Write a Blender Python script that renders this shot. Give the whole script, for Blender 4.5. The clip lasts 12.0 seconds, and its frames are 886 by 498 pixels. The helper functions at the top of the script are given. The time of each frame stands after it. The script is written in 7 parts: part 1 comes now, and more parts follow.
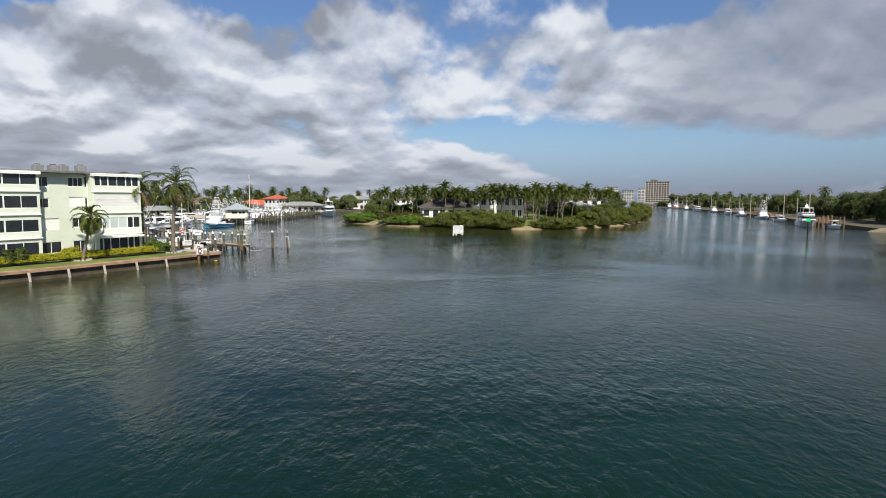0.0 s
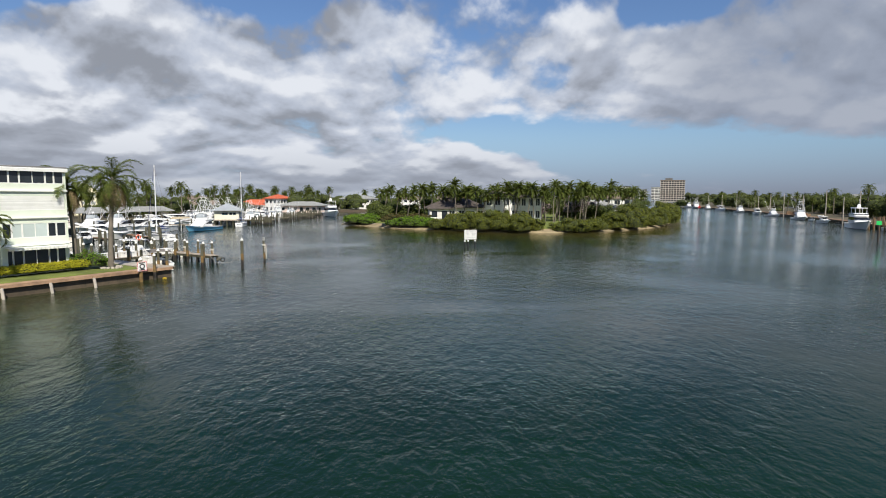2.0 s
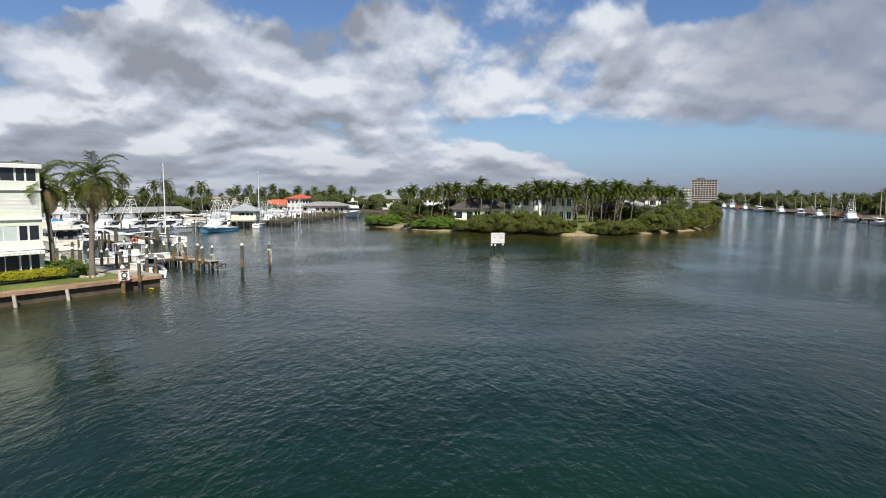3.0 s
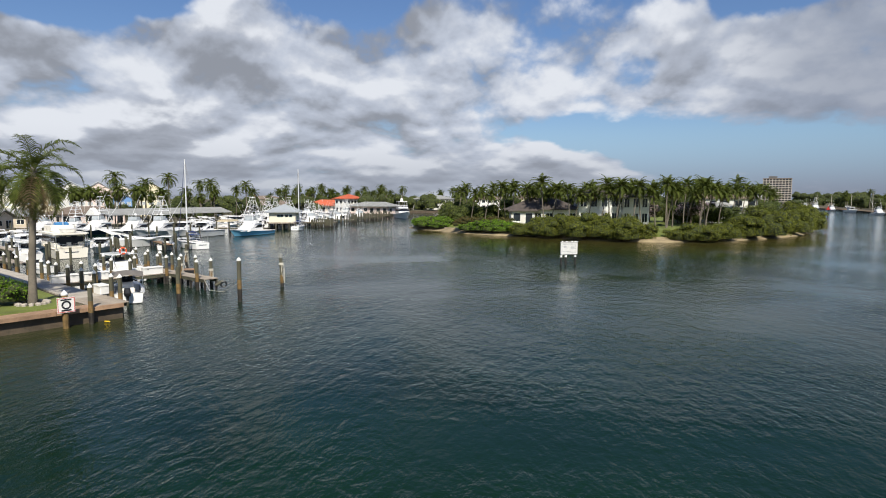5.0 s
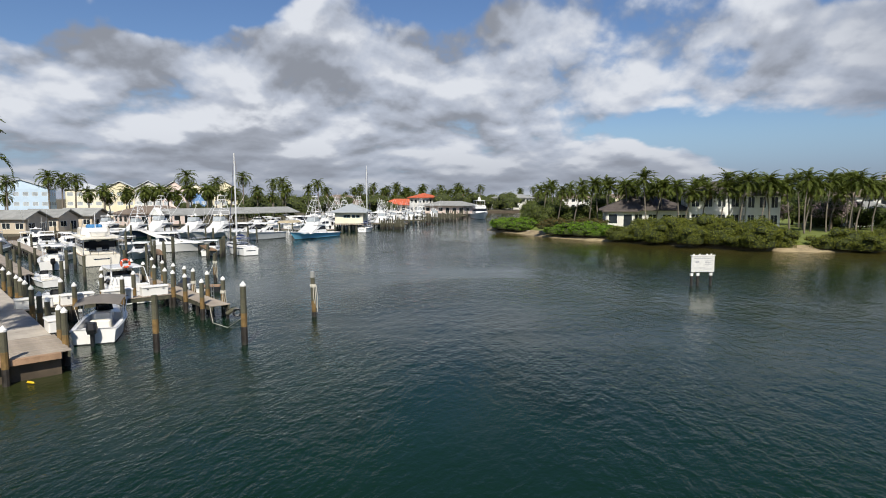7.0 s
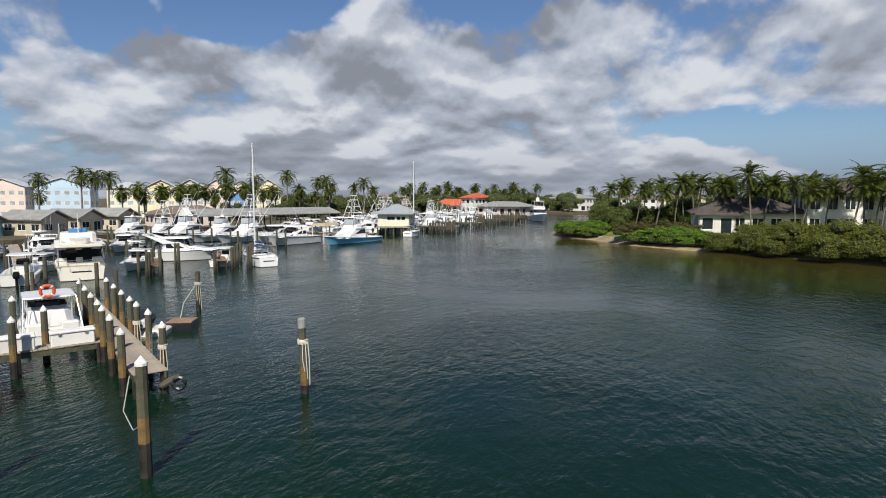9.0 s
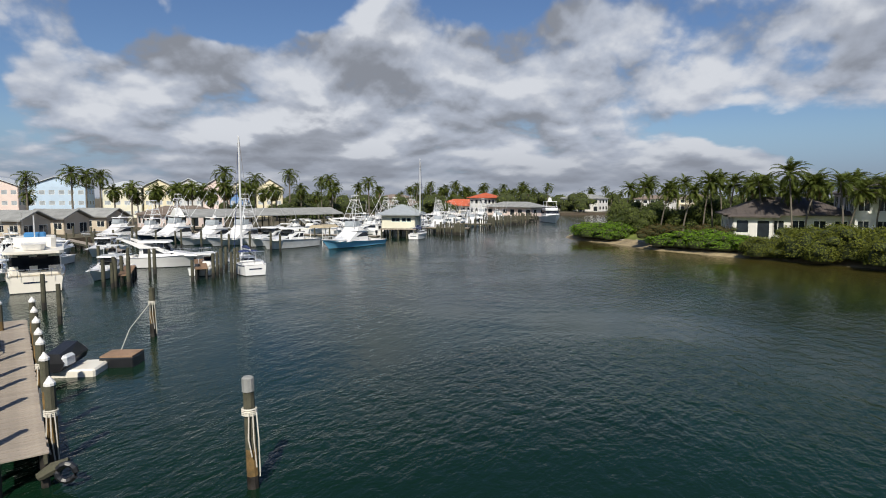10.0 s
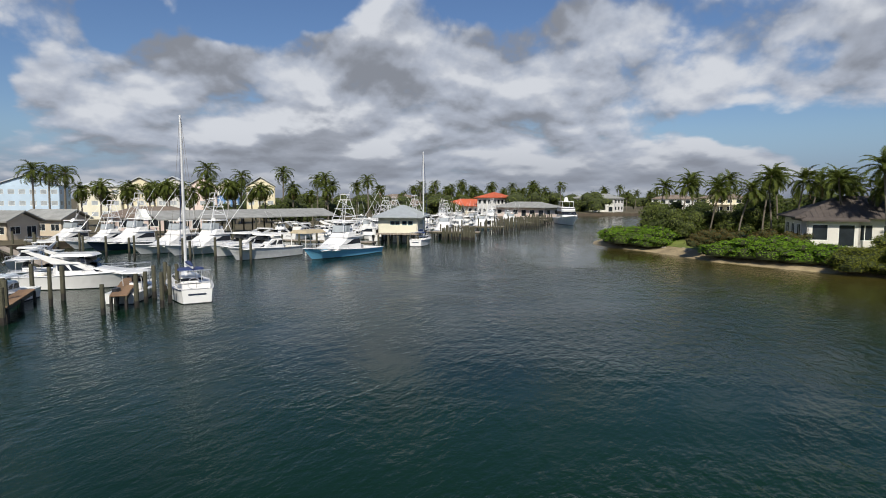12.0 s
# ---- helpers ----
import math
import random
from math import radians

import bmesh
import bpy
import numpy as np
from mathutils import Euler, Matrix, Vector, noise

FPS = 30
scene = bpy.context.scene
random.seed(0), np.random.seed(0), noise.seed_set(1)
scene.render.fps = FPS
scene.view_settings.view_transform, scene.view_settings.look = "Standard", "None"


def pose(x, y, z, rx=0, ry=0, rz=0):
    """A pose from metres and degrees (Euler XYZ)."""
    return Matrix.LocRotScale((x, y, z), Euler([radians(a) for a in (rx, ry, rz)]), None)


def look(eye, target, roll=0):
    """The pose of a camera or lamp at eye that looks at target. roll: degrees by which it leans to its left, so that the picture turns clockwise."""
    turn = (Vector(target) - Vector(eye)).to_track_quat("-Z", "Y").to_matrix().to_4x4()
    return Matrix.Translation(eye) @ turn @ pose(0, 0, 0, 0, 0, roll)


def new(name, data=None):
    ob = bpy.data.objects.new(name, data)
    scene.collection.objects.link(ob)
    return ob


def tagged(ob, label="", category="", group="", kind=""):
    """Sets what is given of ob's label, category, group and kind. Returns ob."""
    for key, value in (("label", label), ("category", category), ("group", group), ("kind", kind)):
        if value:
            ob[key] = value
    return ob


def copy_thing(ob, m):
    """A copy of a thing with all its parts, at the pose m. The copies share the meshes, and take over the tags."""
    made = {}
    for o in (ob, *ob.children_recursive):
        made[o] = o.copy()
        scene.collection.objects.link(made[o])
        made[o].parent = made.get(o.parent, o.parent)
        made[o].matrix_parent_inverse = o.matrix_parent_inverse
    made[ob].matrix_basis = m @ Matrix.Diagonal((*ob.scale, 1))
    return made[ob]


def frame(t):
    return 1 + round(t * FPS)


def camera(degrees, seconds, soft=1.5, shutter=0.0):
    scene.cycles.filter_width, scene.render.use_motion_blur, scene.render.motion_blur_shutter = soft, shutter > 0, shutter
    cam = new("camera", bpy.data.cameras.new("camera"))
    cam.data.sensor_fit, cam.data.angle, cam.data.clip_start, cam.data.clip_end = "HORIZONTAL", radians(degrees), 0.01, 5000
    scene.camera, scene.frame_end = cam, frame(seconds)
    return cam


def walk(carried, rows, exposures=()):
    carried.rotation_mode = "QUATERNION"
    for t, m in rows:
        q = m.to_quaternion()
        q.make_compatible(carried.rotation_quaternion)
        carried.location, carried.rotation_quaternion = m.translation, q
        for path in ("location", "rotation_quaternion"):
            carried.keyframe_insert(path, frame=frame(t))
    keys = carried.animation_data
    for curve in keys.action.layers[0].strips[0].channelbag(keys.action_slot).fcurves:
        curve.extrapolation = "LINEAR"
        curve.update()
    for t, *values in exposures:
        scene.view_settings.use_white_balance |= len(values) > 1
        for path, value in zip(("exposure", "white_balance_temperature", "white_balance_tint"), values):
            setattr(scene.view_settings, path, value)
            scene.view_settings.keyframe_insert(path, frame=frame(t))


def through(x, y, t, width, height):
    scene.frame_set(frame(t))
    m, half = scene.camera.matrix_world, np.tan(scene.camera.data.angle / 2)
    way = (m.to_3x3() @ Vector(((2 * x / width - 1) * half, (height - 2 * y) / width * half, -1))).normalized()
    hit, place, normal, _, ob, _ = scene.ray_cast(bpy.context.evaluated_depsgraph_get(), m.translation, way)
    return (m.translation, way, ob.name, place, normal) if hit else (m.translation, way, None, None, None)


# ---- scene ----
cam = camera(74.5, 12.0, soft=1.0)

PATH = [
    (0, 0.000, 0.000, 8.186, 84.940, -0.124, 0.000),
    (0.5, 0.093, 4.089, 8.143, 84.922, -0.108, 0.011),
    (1, 0.082, 8.089, 8.151, 84.910, -0.082, -0.001),
    (1.5, 0.014, 12.167, 8.240, 84.876, -0.025, 0.313),
    (2, -0.006, 16.189, 8.250, 84.865, -0.041, 0.950),
    (2.5, 0.024, 20.207, 8.214, 84.873, -0.047, 2.033),
    (3, -0.063, 24.300, 8.187, 84.879, -0.051, 3.435),
    (5, -1.591, 39.984, 8.200, 84.866, 0.007, 8.642),
    (5.5, -2.216, 43.775, 8.175, 84.860, 0.039, 10.144),
    (6, -2.981, 47.581, 8.196, 84.825, 0.088, 12.089),
    (6.5, -3.913, 51.485, 8.157, 84.779, 0.121, 14.212),
    (7, -4.862, 55.143, 8.101, 84.784, 0.097, 16.265),
    (9, -10.466, 70.437, 7.938, 84.820, -0.033, 21.295),
    (9.5, -11.945, 74.019, 7.916, 84.825, -0.079, 21.736),
    (10, -13.541, 77.635, 7.888, 84.833, -0.091, 21.994),
    (10.5, -14.935, 80.848, 7.913, 84.825, -0.109, 22.159),
    (11, -16.413, 84.494, 7.898, 84.813, -0.093, 22.322),
    (11.5, -18.072, 88.243, 7.871, 84.808, -0.066, 22.394),
    (12, -19.807, 92.005, 7.798, 84.822, -0.075, 22.432),
]
walk(cam, [(t, pose(x, y, z, rx, ry, rz)) for t, x, y, z, rx, ry, rz in PATH], [(0.0, 0.32), (5.5, 0.28), (9.0, 0.10), (12.0, 0.04)])

# ---- light ----
SUN_AZ, SUN_EL = 160.0, 46.0      # degrees clockwise from +y, degrees above the horizon
sun_way = Vector((math.sin(radians(SUN_AZ)) * math.cos(radians(SUN_EL)),
                  math.cos(radians(SUN_AZ)) * math.cos(radians(SUN_EL)), math.sin(radians(SUN_EL))))
sun_data = bpy.data.lights.new("sun", "SUN")
sun_data.energy, sun_data.angle, sun_data.color = 5.0, radians(1.0), (1.0, 0.935, 0.81)
sun = new("sun", sun_data)
sun.matrix_world = look(sun_way * 50, (0, 0, 0))


class Nodes:
    """Short hand for wiring a node tree."""

    def __init__(self, tree):
        self.tree = tree
        tree.nodes.clear()

    def add(self, kind, out=0, **sets):
        n = self.tree.nodes.new(kind)
        for key, value in sets.items():
            if key == "ins":
                for k, v in value.items():
                    self.put(n, k, v)
            else:
                setattr(n, key, value)
        return n

    def put(self, n, k, v):
        if isinstance(v, bpy.types.NodeSocket):
            self.tree.links.new(v, n.inputs[k])
        else:
            n.inputs[k].default_value = v

    def math(self, op, a, b=0.0, c=None, clamp=False):
        ins = {0: a, 1: b}
        if c is not None:
            ins[2] = c
        return self.add("ShaderNodeMath", operation=op, use_clamp=clamp, ins=ins).outputs[0]

    def vmath(self, op, a, b=(0, 0, 0)):
        n = self.add("ShaderNodeVectorMath", operation=op, ins={0: a, 1: b})
        return n.outputs["Value"] if op in ("LENGTH", "DISTANCE", "DOT_PRODUCT") else n.outputs[0]

    def noise(self, vec, scale, detail=4.0, rough=0.55, distort=0.0):
        return self.add("ShaderNodeTexNoise", ins={"Vector": vec, "Scale": scale, "Detail": detail, "Roughness": rough,
                                                   "Distortion": distort}).outputs["Fac"]

    def ramp(self, fac, lo, hi):
        return self.add("ShaderNodeMapRange", interpolation_type="SMOOTHSTEP", ins={0: fac, 1: lo, 2: hi, 3: 0.0, 4: 1.0}).outputs[0]

    def mix(self, fac, a, b, blend="MIX"):
        n = self.add("ShaderNodeMix", data_type="RGBA", blend_type=blend)
        self.put(n, 0, fac), self.put(n, 6, a), self.put(n, 7, b)
        return n.outputs[2]


# ---- sky with broken clouds ----
world = bpy.data.worlds.new("sky")
scene.world = world
world.use_nodes = True
N = Nodes(world.node_tree)
heading = N.vmath("NORMALIZE", N.add("ShaderNodeTexCoord").outputs["Generated"])
xyz = N.add("ShaderNodeSeparateXYZ", ins={0: heading})
up_z = N.math("MAXIMUM", xyz.outputs[2], 0.0)
flat = N.math("MAXIMUM", N.math("SQRT", N.math("SUBTRACT", 1.0, N.math("MULTIPLY", xyz.outputs[2], xyz.outputs[2]))), 0.02)
# clouds drift on a drum round the place; heaps flatten towards the horizon
rise = N.math("MULTIPLY", N.math("LOGARITHM", N.math("ADD", up_z, 0.095), math.e), 0.44)
drum = N.add("ShaderNodeCombineXYZ", ins={0: N.math("DIVIDE", xyz.outputs[0], flat), 1: N.math("DIVIDE", xyz.outputs[1], flat), 2: rise}).outputs[0]
CLOUD_SHIFT = (3.1, 7.4, 1.6)


def cloud_field(lifted, detail):
    """Cloud depth: wide masses, heaps and rounded knobs, taken a little higher up by lifted."""
    q = N.vmath("ADD", drum, (CLOUD_SHIFT[0], CLOUD_SHIFT[1], CLOUD_SHIFT[2] + lifted))
    warp = N.vmath("MULTIPLY", N.add("ShaderNodeTexNoise", ins={"Vector": q, "Scale": 5.0, "Detail": 4.0}).outputs["Color"], (0.10, 0.10, 0.10))
    wide = N.math("SUBTRACT", N.noise(q, 2.1, 2.0, 0.5), 0.5)
    heaps = N.math("SUBTRACT", N.noise(q, 6.0, detail, 0.57), 0.5)
    knobs = N.add("ShaderNodeTexVoronoi", feature="SMOOTH_F1", ins={"Vector": N.vmath("ADD", q, warp), "Scale": 10.5, "Detail": detail * 0.4, "Roughness": 0.55,
                                                                   "Smoothness": 0.5}).outputs["Distance"]
    return N.math("ADD", N.math("MULTIPLY_ADD", wide, 0.75, N.math("MULTIPLY", heaps, 0.95)), N.math("MULTIPLY_ADD", knobs, -0.32, 0.14))


# large masses and clear gaps of the cloud deck: heading and height in degrees, their half widths, and how much cloud
wob = N.add("ShaderNodeTexNoise", ins={"Vector": drum, "Scale": 7.0, "Detail": 4.0})
wob_x, wob_y = (N.math("MULTIPLY", N.math("SUBTRACT", N.add("ShaderNodeSeparateColor", ins={0: wob.outputs["Color"]}).outputs[i], 0.5), k) for i, k in ((0, 0.16), (1, 0.07)))
azim = N.math("ADD", N.math("ARCTAN2", xyz.outputs[0], xyz.outputs[1]), wob_x)
elev = N.math("ADD", N.math("ARCSINE", xyz.outputs[2]), wob_y)
masses = None
for az, el, ra, re, much in ((5, 6.0, 7, 2.2, -0.50), (12.5, 4.1, 6.0, 2.7, -0.54), (27, 3.4, 17, 3.4, -0.38), (10, 11.8, 3.0, 2.4, -0.28), (20.5, 17.2, 4.5, 2.2, -0.5), (-17, 18.2, 7, 2.4, -0.52),
                             (-35, 17.2, 7, 2.2, -0.55), (-42, 15.8, 8, 2.6, -0.58), (-50.5, 14.8, 2.6, 3.5, -0.50), (-60, 9, 3, 5, -0.4), (13, 12.5, 10, 4.5, 0.20), (-6, 17, 8, 3, 0.14),
                             (-46, 11.5, 7, 3.6, 0.16), (-55, 9, 7, 3.4, 0.16), (-14, 10.5, 22, 6, 0.12), (-4, 1.5, 14, 3.6, 0.25), (-30, 4, 30, 5, 0.15), (31, 11, 14, 8, 0.18)):
    away = N.math("SQRT", N.math("ADD", N.math("POWER", N.math("DIVIDE", N.math("SUBTRACT", azim, radians(az)), radians(ra)), 2.0),
                                 N.math("POWER", N.math("DIVIDE", N.math("SUBTRACT", elev, radians(el)), radians(re)), 2.0)))
    mass = N.math("MULTIPLY", N.ramp(away, 1.25, 0.25), much)
    masses = mass if masses is None else N.math("ADD", masses, mass)
low = N.ramp(up_z, 0.11, 0.0)
overhead = N.ramp(up_z, 0.25, 0.42)            # the deck breaks up overhead
fine, fine_up = cloud_field(0.0, 9.0), cloud_field(0.022, 9.0)
soft, soft_up = cloud_field(0.0, 1.5), cloud_field(0.085, 1.5)
field = N.math("SUBTRACT", N.math("ADD", N.math("ADD", fine, masses), 0.39), N.math("MULTIPLY", overhead, 0.44))
cover = N.ramp(field, -0.07, 0.20)
relief = N.math("ADD", N.math("MULTIPLY_ADD", N.math("SUBTRACT", soft, soft_up), 1.5, 0.48), N.math("MULTIPLY", N.math("SUBTRACT", fine, fine_up), 1.5), clamp=True)
thick = N.ramp(field, 0.15, 0.60)
puff = N.mix(thick, (0.62, 0.66, 0.74, 1), (0.47, 0.49, 0.54, 1))
puff = N.mix(N.ramp(relief, 0.58, 0.0), puff, (0.335, 0.35, 0.385, 1))
puff = N.mix(N.ramp(relief, 0.44, 0.92), puff, (0.90, 0.905, 0.92, 1))
puff = N.mix(N.math("MULTIPLY", low, 0.55), puff, (0.36, 0.385, 0.44, 1))
bank_e = N.ramp(azim, 0.17, 0.46)              # a duller, bluer bank to the right of the channel
puff = N.mix(N.math("MULTIPLY", bank_e, 0.72), puff, (0.30, 0.335, 0.41, 1))
sky_tex = N.add("ShaderNodeTexSky", sky_type="NISHITA", sun_disc=False, sun_elevation=radians(SUN_EL), sun_rotation=radians(SUN_AZ),
                air_density=1.2, dust_density=0.3, ozone_density=3.5)
blue = N.mix(1.0, sky_tex.outputs[0], N.mix(low, (0.82, 0.93, 1.16, 1), (0.43, 0.55, 1.02, 1)), "MULTIPLY")
clear = N.add("ShaderNodeBackground", ins={"Color": blue, "Strength": 0.0675})
clouds = N.add("ShaderNodeBackground", ins={"Color": N.mix(1.0, puff, (0.965, 1.0, 1.06, 1), "MULTIPLY"), "Strength": 0.72})
both = N.add("ShaderNodeMixShader", ins={0: cover, 1: clear.outputs[0], 2: clouds.outputs[0]})
N.add("ShaderNodeOutputWorld", ins={0: both.outputs[0]})


# ---- materials ----
def rgb(c, k=1.0):
    return (min(c[0] * k, 1), min(c[1] * k, 1), min(c[2] * k, 1), 1)


def mat(name, col, rough=0.6, metal=0.0, var=0.14, scale=1.5, fine=25.0, bump=0.05, stain=None, coat=0.0):
    """A surface with soft large stains, fine grain, relief, and a slight tint of its own per object."""
    m = bpy.data.materials.new(name)
    m.use_nodes = True
    n = Nodes(m.node_tree)
    co = n.add("ShaderNodeTexCoord").outputs["Object"]
    large, grain = n.noise(co, scale, 5, 0.6), n.noise(co, fine, 3, 0.6)
    c = n.mix(n.ramp(large, 0.3, 0.7), rgb(col, 1 - var), rgb(col, 1 + var * 0.7))
    c = n.mix(n.math("MULTIPLY", n.ramp(grain, 0.35, 0.75), 0.35), c, rgb(col, 1 - 1.6 * var))
    if stain:
        c = n.mix(n.math("MULTIPLY", n.ramp(n.noise(co, scale * 2.3, 6, 0.7), 0.52, 0.72), stain[3]), c, rgb(stain))
    tint = n.math("MULTIPLY_ADD", n.add("ShaderNodeObjectInfo").outputs["Random"], 0.16, 0.92)
    c = n.mix(1.0, c, n.add("ShaderNodeCombineColor", ins={0: tint, 1: tint, 2: tint}).outputs[0], "MULTIPLY")
    b = n.add("ShaderNodeBump", ins={"Strength": min(1.0, bump * 4), "Distance": 0.02, "Height": grain})
    r = n.math("MULTIPLY_ADD", large, 0.25, rough - 0.12, clamp=True)
    s = n.add("ShaderNodeBsdfPrincipled", ins={"Base Color": c, "Roughness": r, "Metallic": metal, "Normal": b.outputs[0], "Coat Weight": coat})
    n.add("ShaderNodeOutputMaterial", ins={0: s.outputs[0]})
    return m


def leaf_mat(name, dark, light, through=0.3):
    m = bpy.data.materials.new(name)
    m.use_nodes = True
    n = Nodes(m.node_tree)
    rnd = n.add("ShaderNodeNewGeometry").outputs["Random Per Island"]
    co = n.add("ShaderNodeTexCoord").outputs["Object"]
    c = n.mix(rnd, rgb(dark), rgb(light))
    c = n.mix(n.math("MULTIPLY", n.ramp(n.noise(co, 0.6, 3), 0.45, 0.7), 0.5), c, rgb(dark, 0.8))
    s = n.add("ShaderNodeBsdfPrincipled", ins={"Base Color": c, "Roughness": 0.68, "Specular IOR Level": 0.2})
    t = n.add("ShaderNodeBsdfTranslucent", ins={0: n.mix(0.5, c, rgb(light, 1.3))})
    o = n.add("ShaderNodeMixShader", ins={0: through, 1: s.outputs[0], 2: t.outputs[0]})
    n.add("ShaderNodeOutputMaterial", ins={0: o.outputs[0]})
    return m


def glass_mat(name, col=(0.02, 0.025, 0.03), rough=0.06):
    """Dark window glass that mirrors the sky."""
    m = bpy.data.materials.new(name)
    m.use_nodes = True
    n = Nodes(m.node_tree)
    co = n.add("ShaderNodeTexCoord").outputs["Object"]
    c = n.mix(n.noise(co, 0.9, 2), rgb(col, 0.5), rgb(col, 1.8))
    s = n.add("ShaderNodeBsdfPrincipled", ins={"Base Color": c, "Roughness": rough, "IOR": 1.5})
    n.add("ShaderNodeOutputMaterial", ins={0: s.outputs[0]})
    return m


def water_mat():
    m = bpy.data.materials.new("water")
    m.use_nodes = True
    n = Nodes(m.node_tree)
    co = n.add("ShaderNodeTexCoord").outputs["Object"]
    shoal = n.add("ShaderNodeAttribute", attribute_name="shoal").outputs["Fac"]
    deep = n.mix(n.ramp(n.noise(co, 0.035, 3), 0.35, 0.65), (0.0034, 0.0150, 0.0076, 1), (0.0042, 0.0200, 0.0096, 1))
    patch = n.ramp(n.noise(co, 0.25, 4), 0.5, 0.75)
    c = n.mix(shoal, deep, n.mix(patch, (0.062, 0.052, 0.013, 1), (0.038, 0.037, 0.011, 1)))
    turn = n.add("ShaderNodeMapping", ins={"Vector": co, "Rotation": (0, 0, 0.5), "Scale": (1.0, 0.55, 1.0)}).outputs[0]
    swell = n.noise(turn, 0.34, 3, 0.5)
    ripple = n.noise(turn, 1.7, 4, 0.55, 0.4)
    chop = n.noise(turn, 5.0, 3, 0.55)
    wind = n.math("MULTIPLY_ADD", n.ramp(n.noise(co, 0.040, 4, 0.55, 0.6), 0.36, 0.68), 0.75, 0.20)
    h = n.math("ADD", n.math("MULTIPLY", swell, 0.28), n.math("MULTIPLY", n.math("ADD", ripple, n.math("MULTIPLY", chop, 0.36)), wind))
    b = n.add("ShaderNodeBump", ins={"Strength": 0.75, "Distance": 0.19, "Height": h})
    s = n.add("ShaderNodeBsdfPrincipled", ins={"Base Color": c, "Roughness": 0.065, "IOR": 1.333, "Specular IOR Level": 0.28, "Normal": b.outputs[0]})
    n.add("ShaderNodeOutputMaterial", ins={0: s.outputs[0]})
    return m


M_WATER = water_mat()
M_GRASS = mat("grass", (0.135, 0.165, 0.030), 0.9, var=0.35, scale=0.35, fine=9, bump=0.2)
M_SAND = mat("sand", (0.31, 0.245, 0.145), 0.9, var=0.3, scale=0.5, fine=6, bump=0.15, stain=(0.11, 0.085, 0.05, 0.7))
M_SOIL = mat("soil", (0.10, 0.085, 0.05), 0.95, var=0.3, scale=0.1, fine=2)
M_CONC = mat("concrete", (0.40, 0.36, 0.31), 0.85, var=0.18, scale=0.8, stain=(0.15, 0.12, 0.1, 0.5))
M_WALLDARK = mat("wet_wall", (0.10, 0.075, 0.05), 0.7, var=0.4, scale=0.8, stain=(0.03, 0.03, 0.02, 0.8))
M_RUST = mat("weathered_cap", (0.33, 0.21, 0.13), 0.85, var=0.3, scale=0.9, stain=(0.14, 0.08, 0.05, 0.6))
M_PLANK = mat("grey_planks", (0.34, 0.29, 0.235), 0.85, var=0.25, scale=1.2, fine=30, bump=0.12, stain=(0.14, 0.11, 0.085, 0.5))
M_PLANKRED = mat("brown_planks", (0.21, 0.13, 0.075), 0.85, var=0.3, scale=1.2, fine=30, bump=0.12)
M_PILE = mat("pile_wood", (0.088, 0.084, 0.056), 0.85, var=0.35, scale=2.5, fine=18, bump=0.2, stain=(0.075, 0.095, 0.045, 0.7))
M_PILEWET = mat("pile_wet", (0.035, 0.03, 0.026), 0.5, var=0.5, scale=3)
M_PILERUST = mat("pile_orange", (0.20, 0.125, 0.045), 0.85, var=0.4, scale=3, stain=(0.12, 0.1, 0.04, 0.6))
M_WHITE = mat("white_paint", (0.78, 0.77, 0.74), 0.45, var=0.05, scale=1.0, bump=0.02)
M_GEL = mat("white_gelcoat", (0.80, 0.80, 0.79), 0.22, var=0.04, scale=0.7, bump=0.0, coat=0.4)
M_CREAM = mat("cream_gelcoat", (0.79, 0.75, 0.66), 0.3, var=0.05, scale=0.7, bump=0.0)
M_GREYHULL = mat("grey_gelcoat", (0.70, 0.72, 0.73), 0.25, var=0.05, bump=0.0, coat=0.4)
M_BLUEHULL = mat("blue_gelcoat", (0.20, 0.54, 0.78), 0.2, var=0.06, scale=0.5, bump=0.0, coat=0.5)
M_NAVY = mat("navy_gelcoat", (0.02, 0.03, 0.06), 0.2, var=0.1, bump=0.0, coat=0.5)
M_BOTTOM = mat("dark_bottom_paint", (0.03, 0.03, 0.035), 0.6, var=0.3)
M_TEAK = mat("teak", (0.32, 0.22, 0.13), 0.7, var=0.2, fine=40)
M_TANCANVAS = mat("tan_canvas", (0.45, 0.38, 0.26), 0.9, var=0.12)
M_GREYCANVAS = mat("grey_canvas", (0.16, 0.145, 0.13), 0.95, var=0.15)
M_BLUECANVAS = mat("blue_canvas", (0.03, 0.05, 0.15), 0.9, var=0.2)
M_BLACK = mat("black_plastic", (0.018, 0.019, 0.022), 0.35, var=0.2)
M_METAL = mat("polished_metal", (0.72, 0.73, 0.74), 0.28, metal=0.9, var=0.06, bump=0.0)
M_ALU = mat("white_aluminium", (0.74, 0.75, 0.76), 0.35, metal=0.2, var=0.05, bump=0.0)
M_ORANGE = mat("orange_ring", (0.75, 0.10, 0.03), 0.5, var=0.08)
M_YELLOW = mat("yellow_float", (0.75, 0.5, 0.02), 0.5)
M_ROPE = mat("rope", (0.55, 0.52, 0.45), 0.95, fine=80)
M_SIGNGREY = mat("faded_grey_print", (0.38, 0.39, 0.41), 0.7, var=0.25, scale=6)
M_SIGNWHITE = mat("chalky_white_board", (0.62, 0.62, 0.60), 0.7, var=0.1, scale=2, stain=(0.42, 0.41, 0.38, 0.5))
M_GREEN = mat("green_board", (0.02, 0.55, 0.12), 0.5, var=0.05)
